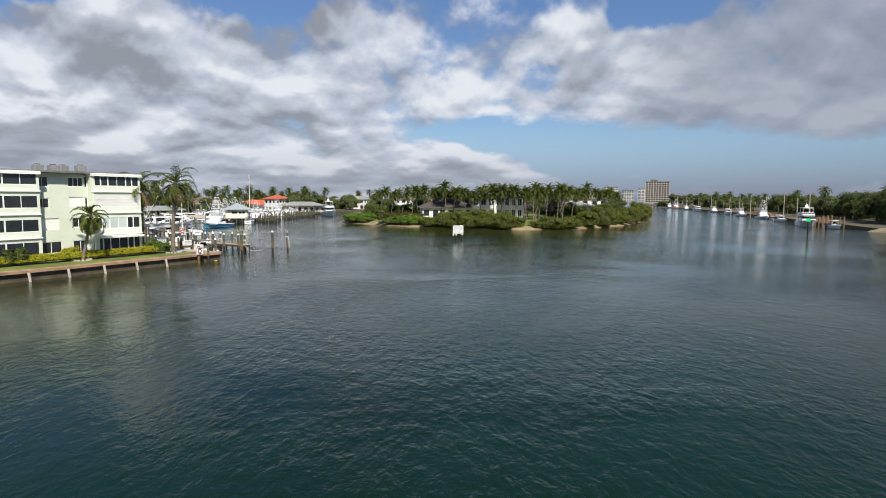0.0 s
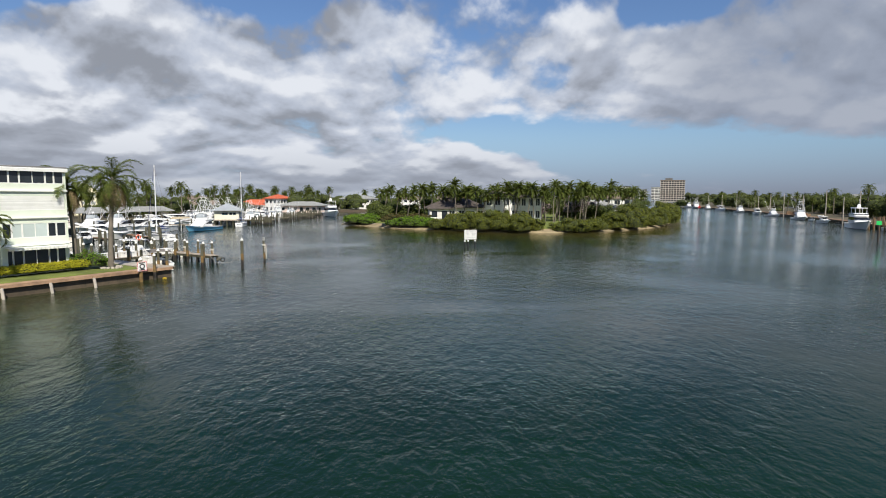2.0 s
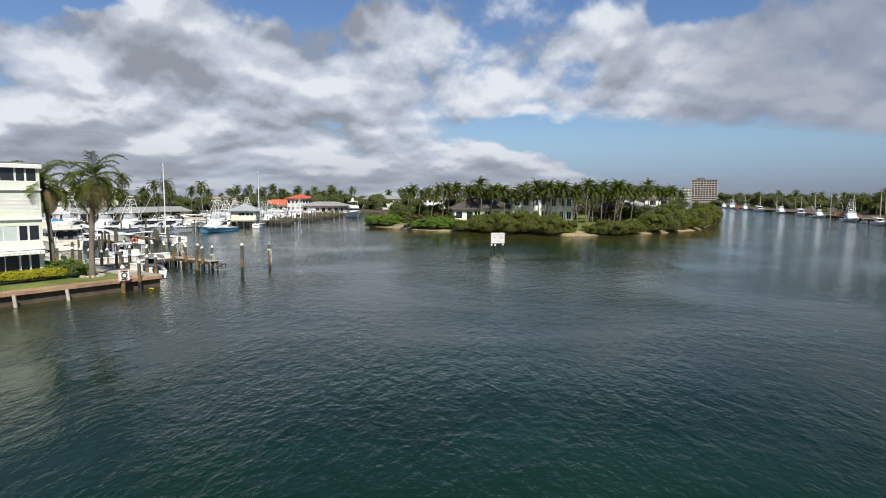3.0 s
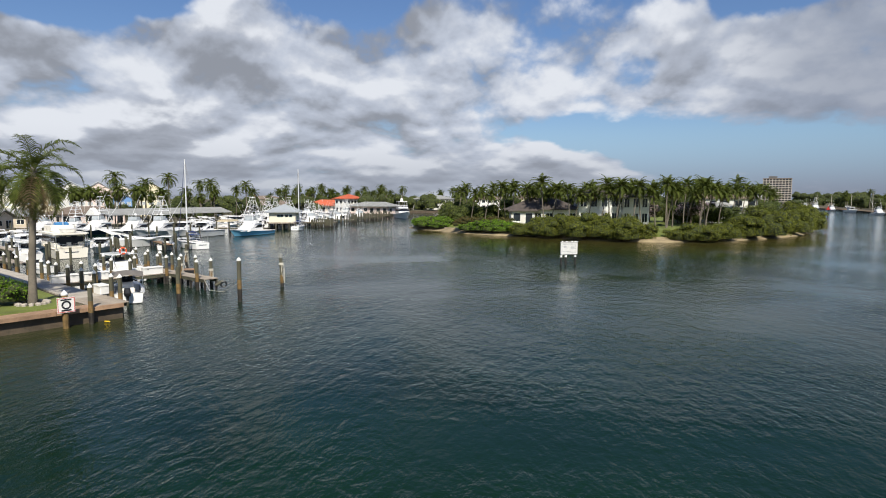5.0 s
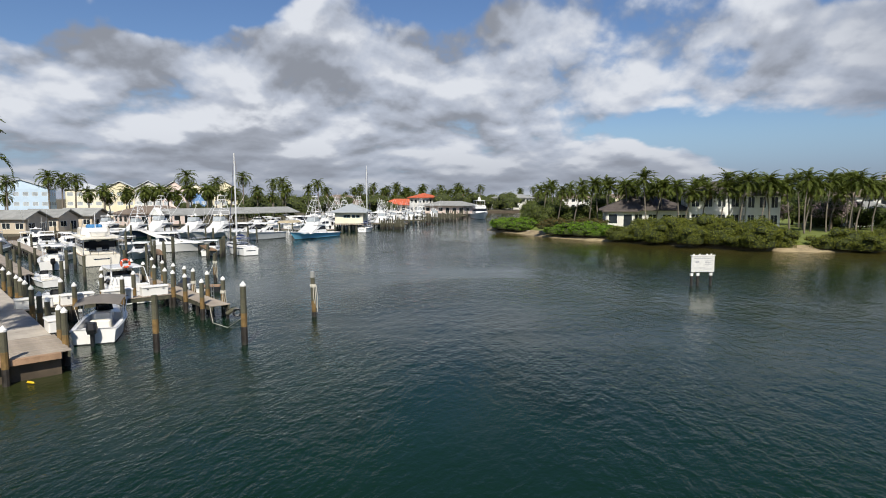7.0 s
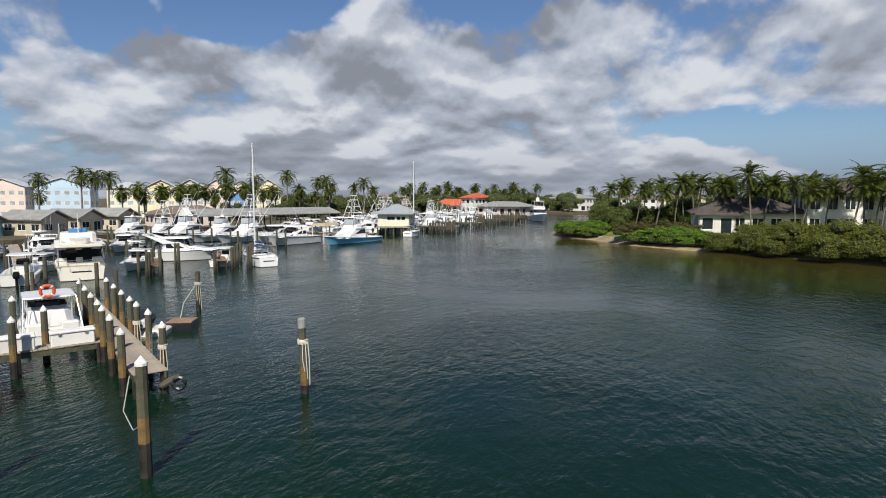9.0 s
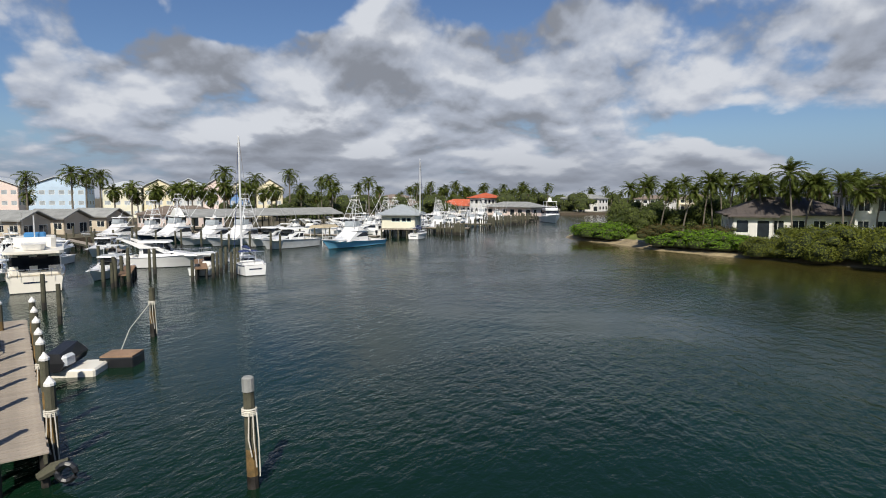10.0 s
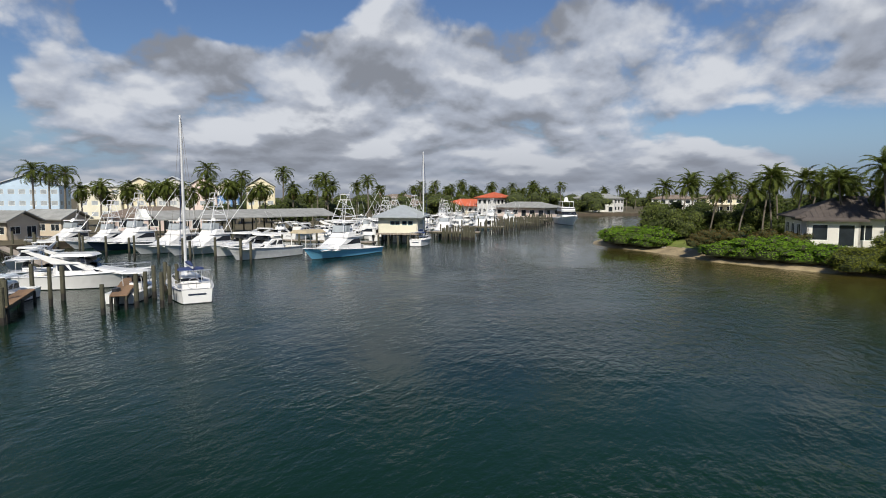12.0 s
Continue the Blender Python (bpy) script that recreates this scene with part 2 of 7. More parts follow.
M_RED = mat("red_paint", (0.55, 0.04, 0.03), 0.5, var=0.1)
M_GLASS = glass_mat("window_glass")
M_TINT = glass_mat("boat_glass", (0.012, 0.014, 0.018), 0.05)
M_STUCCO = mat("pale_green_stucco", (0.66, 0.72, 0.60), 0.85, var=0.05, scale=0.5, stain=(0.5, 0.54, 0.44, 0.35))
M_TRIMW = mat("white_trim", (0.80, 0.81, 0.77), 0.6, var=0.05, stain=(0.6, 0.6, 0.55, 0.3))
M_ROOFDARK = mat("roof_gravel", (0.15, 0.15, 0.15), 0.9, var=0.3)
M_ROOFGREY = mat("grey_shingle", (0.27, 0.275, 0.265), 0.85, var=0.2, scale=0.8, fine=6, bump=0.2)
M_ROOFBLUE = mat("blue_grey_metal_roof", (0.34, 0.37, 0.39), 0.5, metal=0.15, var=0.1)
M_ROOFPALE = mat("pale_metal_roof", (0.55, 0.58, 0.60), 0.5, metal=0.1, var=0.08)
M_ROOFBROWN = mat("brown_tile_roof", (0.085, 0.07, 0.063), 0.8, var=0.25, scale=1.0, fine=5, bump=0.3)
M_ROOFTAN = mat("tan_tile_roof", (0.21, 0.165, 0.13), 0.85, var=0.25, scale=1.0, fine=5, bump=0.3)
M_ROOFRED = mat("red_tile_roof", (0.52, 0.115, 0.05), 0.75, var=0.2, scale=0.8, fine=5, bump=0.3)
M_WALLS = {k: mat(k + "_stucco", c, 0.85, var=0.06, scale=0.4, stain=(c[0] * 0.7, c[1] * 0.7, c[2] * 0.7, 0.3)) for k, c in dict(
    white=(0.76, 0.75, 0.72), cream=(0.76, 0.69, 0.56), yellow=(0.78, 0.71, 0.50), blue=(0.50, 0.63, 0.76), pink=(0.74, 0.61, 0.55),
    grey=(0.62, 0.62, 0.58), sand=(0.58, 0.50, 0.39), greige=(0.64, 0.62, 0.58), beige=(0.40, 0.34, 0.27), deepblue=(0.16, 0.30, 0.55), lemon=(0.76, 0.73, 0.58), teal=(0.20, 0.36, 0.42)).items()}
M_BARK = mat("palm_bark", (0.17, 0.148, 0.118), 0.95, var=0.25, scale=2, fine=12, bump=0.3)
M_WOODBARK = mat("tree_bark", (0.12, 0.095, 0.07), 0.95, var=0.3, scale=2, fine=12, bump=0.3)
M_FROND = leaf_mat("palm_leaf", (0.040, 0.062, 0.012), (0.130, 0.155, 0.028), 0.30)
M_DEADFROND = leaf_mat("dry_palm_leaf", (0.16, 0.115, 0.06), (0.30, 0.22, 0.12), 0.2)
M_MANGROVE = leaf_mat("mangrove_leaf", (0.085, 0.105, 0.015), (0.185, 0.200, 0.030), 0.36)
M_HEDGE = leaf_mat("hedge_leaf", (0.070, 0.145, 0.012), (0.19, 0.32, 0.024), 0.4)
M_REDHEDGE = leaf_mat("croton_leaf", (0.055, 0.05, 0.014), (0.14, 0.10, 0.03), 0.3)
M_GOLD = leaf_mat("golden_hedge_leaf", (0.22, 0.23, 0.015), (0.50, 0.46, 0.03), 0.35)
M_TREE = leaf_mat("tree_leaf", (0.032, 0.055, 0.013), (0.105, 0.130, 0.030), 0.25)
M_TREELIGHT = leaf_mat("light_tree_leaf", (0.055, 0.080, 0.018), (0.150, 0.175, 0.040), 0.25)
M_BLOSSOM = leaf_mat("pink_blossom", (0.28, 0.20, 0.22), (0.48, 0.38, 0.40), 0.3)
# shade put into a dark colour, for cores inside foliage and buildings
M_CORE = mat("painted_shade_core", (0.040, 0.052, 0.014), 1.0, var=0.4)
M_ROCK = mat("rock", (0.38, 0.34, 0.28), 0.9, var=0.3, scale=2, fine=10, bump=0.4)


# ---- building blocks ----
class MB:
    """Gathers corners and faces of one mesh."""

    def __init__(self):
        self.v, self.f = [], []

    def face(self, *pts):
        k = len(self.v)
        self.v += [tuple(p) for p in pts]
        self.f.append(tuple(range(k, k + len(pts))))

    def box(self, c, s, rz=0.0, cham=0.0):
        """A block with centre c and size s; cham chamfers its upright edges and top rim."""
        hx, hy, hz = s[0] / 2, s[1] / 2, s[2] / 2
        if cham <= 0:
            ring = [(-hx, -hy), (hx, -hy), (hx, hy), (-hx, hy)]
            rings = [(ring, -hz), (ring, hz)]
        else:
            e = min(cham, hx * 0.9, hy * 0.9)
            ring = [(-hx + e, -hy), (hx - e, -hy), (hx, -hy + e), (hx, hy - e), (hx - e, hy), (-hx + e, hy), (-hx, hy - e), (-hx, -hy + e)]
            kx, ky = (hx - e) / hx, (hy - e) / hy
            rings = [(ring, -hz), (ring, hz - min(e, hz)), ([(x * kx, y * ky) for x, y in ring], hz)]
        cs, sn = math.cos(rz), math.sin(rz)
        self.loft([[(c[0] + x * cs - y * sn, c[1] + x * sn + y * cs, c[2] + z) for x, y in r] for r, z in rings])
        return self

    def loft(self, rings, caps=True, closed=True):
        k, n = len(self.v), len(rings[0])
        for r in rings:
            self.v += [tuple(p) for p in r]
        for i in range(len(rings) - 1):
            for j in range(n if closed else n - 1):
                a, b = k + i * n + j, k + i * n + (j + 1) % n
                self.f.append((a, b, b + n, a + n))
        if caps:
            self.f.append(tuple(range(k + n - 1, k - 1, -1)))
            e = k + (len(rings) - 1) * n
            self.f.append(tuple(range(e, e + n)))
        return self

    def tube(self, pts, rad, n=6, caps=True):
        rad = rad if isinstance(rad, (list, tuple)) else [rad] * len(pts)
        pts = [Vector(p) for p in pts]
        rings = []
        for i, p in enumerate(pts):
            way = (pts[min(i + 1, len(pts) - 1)] - pts[max(i - 1, 0)]).normalized()
            side = way.cross(Vector((0, 0, 1)) if abs(way.z) < 0.9 else Vector((1, 0, 0))).normalized()
            up = side.cross(way)
            rings.append([p + (side * math.cos(2 * math.pi * j / n) + up * math.sin(2 * math.pi * j / n)) * rad[i] for j in range(n)])
        return self.loft(rings, caps)

    def prism(self, poly, z0, z1):
        return self.loft([[(x, y, z0) for x, y in poly], [(x, y, z1) for x, y in poly]])

    def mesh(self, name, material, smooth=False):
        me = bpy.data.meshes.new(name)
        if len(self.v) < 900:                   # weld touching corners
            seen, to = {}, []
            for p in self.v:
                to.append(seen.setdefault((round(p[0], 4), round(p[1], 4), round(p[2], 4)), len(seen)))
            faces = [tuple(dict.fromkeys(to[i] for i in f)) for f in self.f]
            self.v, self.f = list(seen), [f for f in faces if len(f) > 2]
        me.from_pydata(self.v, [], self.f)
        me.materials.append(material)
        if smooth:
            me.polygons.foreach_set("use_smooth", [True] * len(me.polygons))
        me.update()
        return me

    def put(self, name, material, parent=None, label="", smooth=False):
        ob = new(name, self.mesh(name, material, smooth))
        ob.parent = parent
        if label:
            ob["label"] = label
        return ob


def thing(name, label, category, at=(0, 0, 0), rz=0.0, group="", kind=""):
    ob = new(name)
    ob.empty_display_size = 0.3
    ob.matrix_basis = pose(at[0], at[1], at[2], 0, 0, rz)
    return tagged(ob, label, category, group, kind)


def spaced(a, b, n):
    return [a + (b - a) * i / (n - 1) for i in range(n)]


def smooth_loop(pts, n=8, wobble=0.0, seed=3):
    """A closed Catmull-Rom curve through the points, with a little unevenness."""
    rnd, out, m = random.Random(seed), [], len(pts)
    for i in range(m):
        a, b, c, d = (Vector(pts[(i + k - 1) % m]) for k in range(4))
        for j in range(n):
            t = j / n
            p = 0.5 * (2 * b + (c - a) * t + (2 * a - 5 * b + 4 * c - d) * t * t + (3 * b - a - 3 * c + d) * t ** 3)
            out.append((p.x + rnd.uniform(-wobble, wobble), p.y + rnd.uniform(-wobble, wobble)))
    return out


def inset(loop, d):
    """The loop moved inwards by d (for a loop that runs counter-clockwise)."""
    out, m = [], len(loop)
    for i in range(m):
        a, c = Vector(loop[i - 2]), Vector(loop[(i + 2) % m])
        w = (c - a).normalized()
        out.append((loop[i][0] - w.y * d, loop[i][1] + w.x * d))
    return out


# marina axes: along the sea wall, and along the basin's quay
CORNER, AX_U, AX_V = Vector((-29.3, 75.5)), Vector((0.512, 0.859)), Vector((-0.859, 0.512))
QUAY_ANGLE = math.degrees(math.atan2(AX_V.y, AX_V.x))


def plan(s, r, z=0.0):
    p = CORNER + AX_U * s + AX_V * r
    return (p.x, p.y, z)


# ---- setting: water and land ----
ISLAND = smooth_loop([(-33, 190), (-24, 179), (-16, 169), (-10, 164.5), (-3, 160.5), (5, 156), (12, 151.5), (19, 149.5), (27, 150.5),
                      (36, 156), (44, 162), (55, 174), (66, 196), (76, 220), (79, 240), (66, 262), (36, 274), (2, 266), (-20, 242), (-31, 212)],
                     6, 0.35)


def shore_gap(x, y):
    """How far a place is from the island's shore."""
    return min(math.hypot(x - a, y - b) for a, b in ISLAND[::2])


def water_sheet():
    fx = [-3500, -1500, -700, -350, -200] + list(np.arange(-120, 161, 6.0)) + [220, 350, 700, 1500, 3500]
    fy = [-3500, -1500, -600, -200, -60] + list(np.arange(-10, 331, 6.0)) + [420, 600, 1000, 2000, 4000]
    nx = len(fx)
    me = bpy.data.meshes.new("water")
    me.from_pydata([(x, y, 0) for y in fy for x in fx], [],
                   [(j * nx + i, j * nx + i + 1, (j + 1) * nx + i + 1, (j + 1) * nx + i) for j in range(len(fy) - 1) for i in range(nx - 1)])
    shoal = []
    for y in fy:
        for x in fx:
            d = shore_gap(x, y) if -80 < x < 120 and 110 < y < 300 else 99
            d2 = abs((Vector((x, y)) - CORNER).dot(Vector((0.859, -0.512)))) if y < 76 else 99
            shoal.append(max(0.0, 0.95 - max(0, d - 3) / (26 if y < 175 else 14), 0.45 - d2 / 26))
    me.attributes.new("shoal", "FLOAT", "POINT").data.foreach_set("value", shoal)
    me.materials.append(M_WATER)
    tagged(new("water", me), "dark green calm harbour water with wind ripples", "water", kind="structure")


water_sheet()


def land(name, poly, z, top, side, label, deep=-1.5):
    g = tagged(new(name), label, "ground", kind="structure")
    m = MB()
    m.loft([[(x, y, deep) for x, y in poly], [(x, y, z) for x, y in poly]], caps=False)
    m.put("bank_face", side, g)
    m = MB()
    m.face(*[(x, y, z) for x, y in poly])
    m.put("surface", top, g)
    return g


def P2(s, r):
    return plan(s, r)[:2]


MARINA_LAND = [P2(-130, -0.4), P2(0, -0.4), P2(0, 95), (-106, 138), (-103, 166), (-99, 174), (-96, 240), (-84, 262), (-70, 268), (-62, 282),
               (-66, 326), (-30, 346), (20, 356), (92, 388), (132, 455), (262, 830), (330, 1300), (-1200, 1600), (-1500, 700), (-1500, -300)]
land("ground", MARINA_LAND[::-1][::-1], 1.0, M_SOIL, M_WALLDARK, "flat low ground behind sea walls and docks")
RIGHT_BANK = [(95, -300), (99, 90), (108, 147), (131, 218), (157, 312), (188, 462), (330, 880), (480, 1300), (1800, 1500), (1800, -300)]
land("ground", RIGHT_BANK[::-1], 0.8, M_SOIL, M_WALLDARK, "wooded bank with docks along the channel")

# lawn in front of the apartment house and the walk along the quay
lawn = MB()
lawn.loft([[(*P2(s, r), z) for s, r in ((-70, 0.6 + e), (-4.2, 0.6 + e), (-2.3 - e, 1.6), (-1.9 - e, 4.2), (-1.45 - e, 16), (-1.45 - e, 40), (-70, 40))] for z, e in ((0.98, 0.0), (1.12, 0.25))])
tagged(lawn.put("lawn", M_GRASS), "clipped green lawn along the sea wall", "lawn", kind="structure")
walkway = MB()
walkway.loft([[(*P2(s, r), z) for s, r in ((-1.75, 3.6), (0.28, 3.6), (0.28, 60), (-1.38, 60), (-1.38, 16))] for z in (1.0, 1.09)])
tagged(walkway.put("pavement", M_CONC), "pale worn concrete walk along the quay", "pavement", kind="structure")


def sea_wall():
    g = tagged(new("sea_wall"), "dark sea wall with a weathered brown cap and timber props", "sea wall", kind="structure")
    for i in range(26):
        a, b = -104 + i * 4.0, -104 + i * 4.0 + 3.97
        m = MB()
        m.loft([[(*P2(a, -0.75), z0), (*P2(b, -0.75), z0), (*P2(b, 0.55), z0), (*P2(a, 0.55), z0)] for z0 in (0.80, 1.06)])
        m.put("cap_stone", M_RUST, g)
    for i in range(16):
        s = -62 + i * 3.6
        x, y, _ = plan(s, -0.95)
        x2, y2, _ = plan(s, -1.35)
        m = MB()
        m.tube([(x2, y2, -0.6), (x2 * 0.5 + x * 0.5, y2 * 0.5 + y * 0.5, 0.2), (x, y, 0.86)], 0.13, 7)
        m.put("prop", M_CONC, g, "pale timber prop")
    return g


sea_wall()


def island():
    g = tagged(new("ground"), "low island with sandy shore, lawn and thick planting", "island", kind="structure")
    rings = [[(x, y, -1.2) for x, y in inset(ISLAND, -3.0)], [(x, y, -0.12) for x, y in inset(ISLAND, -0.7)],
             [(x, y, 0.10) for x, y in ISLAND], [(x, y, 0.42) for x, y in inset(ISLAND, 1.1)], [(x, y, 0.85) for x, y in inset(ISLAND, 2.2)]]
    MB().loft(rings, caps=False).put("beach", M_SAND, g, "pale wet sand with dark tide line", True)
    top = [[(x, y, 0.85) for x, y in inset(ISLAND, 2.15)], [(x, y, 1.55) for x, y in inset(ISLAND, 5.5)], [(x, y, 1.8) for x, y in inset(ISLAND, 8.0)]]
    m = MB().loft(top, caps=False)
    m.face(*top[-1])
    m.put("lawn", M_GRASS, g)


island()


# ---- plants ----
def frond(m, rnd, base, az, tilt, length, n=20, droop=1.0, width=None):
    """One feathered palm leaf: an arching rib with two rows of leaflets."""
    width = width or 0.25 * length
    way = Vector((math.cos(az), math.sin(az), 0))
    side = Vector((-way.y, way.x, 0))
    pts, p, ang = [], Vector(base), tilt
    steps = 9
    for i in range(steps + 1):
        pts.append(p.copy())
        ang -= droop * (0.10 + 0.16 * i / steps)
        p = p + (way * math.cos(ang) + Vector((0, 0, math.sin(ang)))) * (length / steps)
    m.tube(pts, [0.05 * (1 - 0.85 * i / steps) for i in range(steps + 1)], 3, False)
    for i in range(n):
        u = 0.12 + 0.88 * i / (n - 1)
        k = min(int(u * steps), steps - 1)
        q = pts[k].lerp(pts[k + 1], u * steps - k)
        fwd = (pts[k + 1] - pts[k]).normalized()
        up = side.cross(fwd)
        w = width * math.sin(math.pi * (0.16 + 0.80 * u)) * rnd.uniform(0.8, 1.1)
        for sgn in (-1, 1):
            out = (side * sgn * 0.85 + fwd * 0.55 - up * rnd.uniform(0.05, 0.55)).normalized()
            mid = q + out * w * 0.5
            tip = q + out * w + Vector((0, 0, -w * rnd.uniform(0.25, 0.55)))
            b = fwd * 0.042
            k0 = len(m.v)
            m.v += [tuple(q - b), tuple(q + b), tuple(mid + b * 1.3), tuple(mid - b * 0.6), tuple(tip)]
            m.f += [(k0, k0 + 1, k0 + 2, k0 + 3), (k0 + 3, k0 + 2, k0 + 4)]


def palm(name, seed, height, lean, fronds, length, label, dead=0, each=False, droop=1.0, wind=0.0, trunk=0.17):
    rnd = random.Random(seed)
    t = thing(name, label, "palm tree", group="palms")
    pts = []
    for i in range(11):
        u = i / 10
        pts.append((lean * u ** 1.7, 0.25 * lean * math.sin(u * 3), -0.4 + (height + 0.4) * u))
    rad = [trunk * (1.55 - 0.9 * min(1, u * 4) ** 0.5 * 0.6 - 0.25 * u) for u in spaced(0, 1, 11)]
    top = Vector(pts[-1])
    MB().tube(pts + [top + Vector((0, 0, 0.35)), top + Vector((0, 0, 0.8))], rad + [trunk * 0.95, 0.04], 8).put("trunk", M_BARK, t, "", True)
    m = MB()
    for i in range(fronds):
        az = i * 2.399 + rnd.uniform(-0.2, 0.2)
        level = i / fronds
        tilt = 1.42 - 2.0 * level + rnd.uniform(-0.15, 0.15)
        base = top + Vector((0, 0, 0.45 - 0.3 * level))
        az += wind * math.sin(-az) * 0.8
        frond(m, rnd, base, az, tilt, length * rnd.uniform(0.85, 1.12), 27, droop * rnd.uniform(0.85, 1.2))
        if each:
            m.put("frond", M_FROND, t)
            m = MB()
    if not each:
        m.put("crown", M_FROND, t)
    if dead:
        m = MB()
        for i in range(dead):
            frond(m, rnd, top + Vector((0, 0, 0.1)), i * 2.4 + rnd.uniform(-0.3, 0.3), -0.35 - rnd.random() * 0.5, length * rnd.uniform(0.7, 1.0), 16, 1.15, 0.6)
        m.put("dry_skirt", M_DEADFROND, t, "hanging dry brown fronds")
    return t


def leaves(m, rnd, blobs, n, size, low=-0.15):
    """Leaf blades over the outside of a heap of ellipsoids (centre, radii)."""
    total = sum(b[3] * b[4] for b in blobs)
    for b in blobs:
        for _ in range(int(n * b[3] * b[4] / total)):
            th = rnd.uniform(0, 2 * math.pi)
            cz = rnd.uniform(low, 1)
            sz = math.sqrt(1 - cz * cz)
            d = Vector((math.cos(th) * sz, math.sin(th) * sz, cz))
            k = rnd.uniform(0.80, 1.10) + 0.26 * noise.noise(d * 3.1 + Vector(b[:3])) + 0.08 * rnd.random() ** 4
            p = Vector((b[0] + d.x * b[3] * k, b[1] + d.y * b[4] * k, b[2] + d.z * b[5] * k))
            nrm = (d + Vector((rnd.gauss(0, 0.5), rnd.gauss(0, 0.5), rnd.gauss(0, 0.5) + 0.3))).normalized()
            a = nrm.orthogonal().normalized()
            a = Matrix.Rotation(rnd.uniform(0, 6.28), 3, nrm) @ a
            c = nrm.cross(a)
            s = size * rnd.uniform(0.6, 1.25)
            k0 = len(m.v)
            m.v += [tuple(p - a * s * 0.5), tuple(p + c * s * 0.28 + nrm * s * 0.06), tuple(p + a * s * 0.5), tuple(p - c * s * 0.28 + nrm * s * 0.06)]
            m.f.append((k0, k0 + 1, k0 + 2, k0 + 3))


def lumps(m, blobs, shrink=0.78, seg=9):
    for b in blobs:
        rings = []
        for i in range(6):
            a = -0.5 + 2.05 * i / 5
            r, z = math.cos(a), math.sin(a)
            rings.append([(b[0] + math.cos(2 * math.pi * j / seg) * b[3] * r * shrink, b[1] + math.sin(2 * math.pi * j / seg) * b[4] * r * shrink,
                           b[2] + z * b[5] * shrink) for j in range(seg)])
        m.loft(rings)


def shrub(name, seed, blobs, n, size, material, label, category="bush", group="", low=-0.15):
    rnd = random.Random(seed)
    t = thing(name, label, category, group=group)
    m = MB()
    # solid lumps whose dark colour stands in for shade between the leaves
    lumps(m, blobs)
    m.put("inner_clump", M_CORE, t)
    m = MB()
    leaves(m, rnd, blobs, n, size, low)
    m.put("foliage", material, t)
    return t


def heap(seed, w, d, h, count):
    """A heap of rounded clumps, w by d on plan and h high."""
    rnd = random.Random(seed)
    out = []
    for i in range(count):
        x, y = rnd.uniform(-0.5, 0.5) * w * 0.72, rnd.uniform(-0.5, 0.5) * d * 0.72
        hz = h * rnd.uniform(0.72, 1.05) * (1 - 0.45 * (abs(x) / w + abs(y) / d))
        r = rnd.uniform(0.20, 0.32)
        out.append((x, y, hz * 0.42, w * r, d * r, hz * 0.5))
        for _ in range(3):                      # smaller tufts breaking the outline
            a, q = rnd.uniform(0, 6.28), rnd.uniform(0.09, 0.15)
            out.append((x + math.cos(a) * w * r * 0.75, y + math.sin(a) * d * r * 0.75, hz * rnd.uniform(0.45, 0.85), w * q, w * q, hz * rnd.uniform(0.14, 0.24)))
    return out


def tree(name, seed, height, spread, material, label, n=2600, size=0.42, clumps=9, group="trees", low_from=0.5):
    rnd = random.Random(seed)
    t = thing(name, label, "tree", group=group)
    m = MB()
    fork = height * 0.35
    m.tube([(0, 0, -0.4), (0.1, 0, fork * 0.6), (0.05, 0.1, fork)], [0.32, 0.24, 0.2], 7)
    blobs = []
    for i in range(clumps):
        a, q = i * 2.4, rnd.uniform(0.25, 1.0)
        x, y = math.cos(a) * spread * 0.36 * q, math.sin(a) * spread * 0.36 * q
        z = height * rnd.uniform(low_from, 0.82)
        r = spread * rnd.uniform(0.16, 0.26)
        blobs.append((x, y, z, r, r, r * 0.75))
        m.tube([(0.05, 0.1, fork), (x * 0.5, y * 0.5, fork + (z - fork) * 0.6), (x, y, z)], [0.15, 0.1, 0.04], 5)
    m.put("trunk", M_WOODBARK, t)
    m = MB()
    # dark lumps paint the shade inside the crown
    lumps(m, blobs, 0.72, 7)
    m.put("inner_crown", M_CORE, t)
    m = MB()
    leaves(m, rnd, blobs, n, size, -0.8)
    m.put("crown", material, t)
    return t


def put_copy(proto, x, y, z=0.0, rz=0.0, k=1.0, kz=None, label=""):
    c = copy_thing(proto, pose(x, y, z, 0, 0, rz) @ Matrix.Diagonal((k, k, kz or k, 1)))
    if label:
        c["label"] = label
    return c


# the tall palm and its neighbours on the lawn
big_palm = palm("coconut_palm", 5, 8.4, 0.5, 24, 3.6, "tall coconut palm with drooping dry skirt on the lawn", dead=15, each=True, droop=1.15, trunk=0.24)
big_palm.matrix_basis = pose(-34.2, 73.6, 1.1, 0, 0, 30)
twin_palm = palm("coconut_palm", 12, 8.0, -0.6, 22, 3.3, "coconut palm beside the apartment house corner", dead=12, droop=1.2, trunk=0.22)
twin_palm.matrix_basis = pose(-38.0, 73.9, 1.0, 0, 0, 80)
small_palm = palm("coconut_palm", 8, 4.6, 1.3, 20, 2.4, "young leaning palm with yellowish fronds in the lawn", dead=5, droop=1.25, trunk=0.17)
small_palm.matrix_basis = pose(-40.0, 64.2, 1.1, 0, 0, -10)
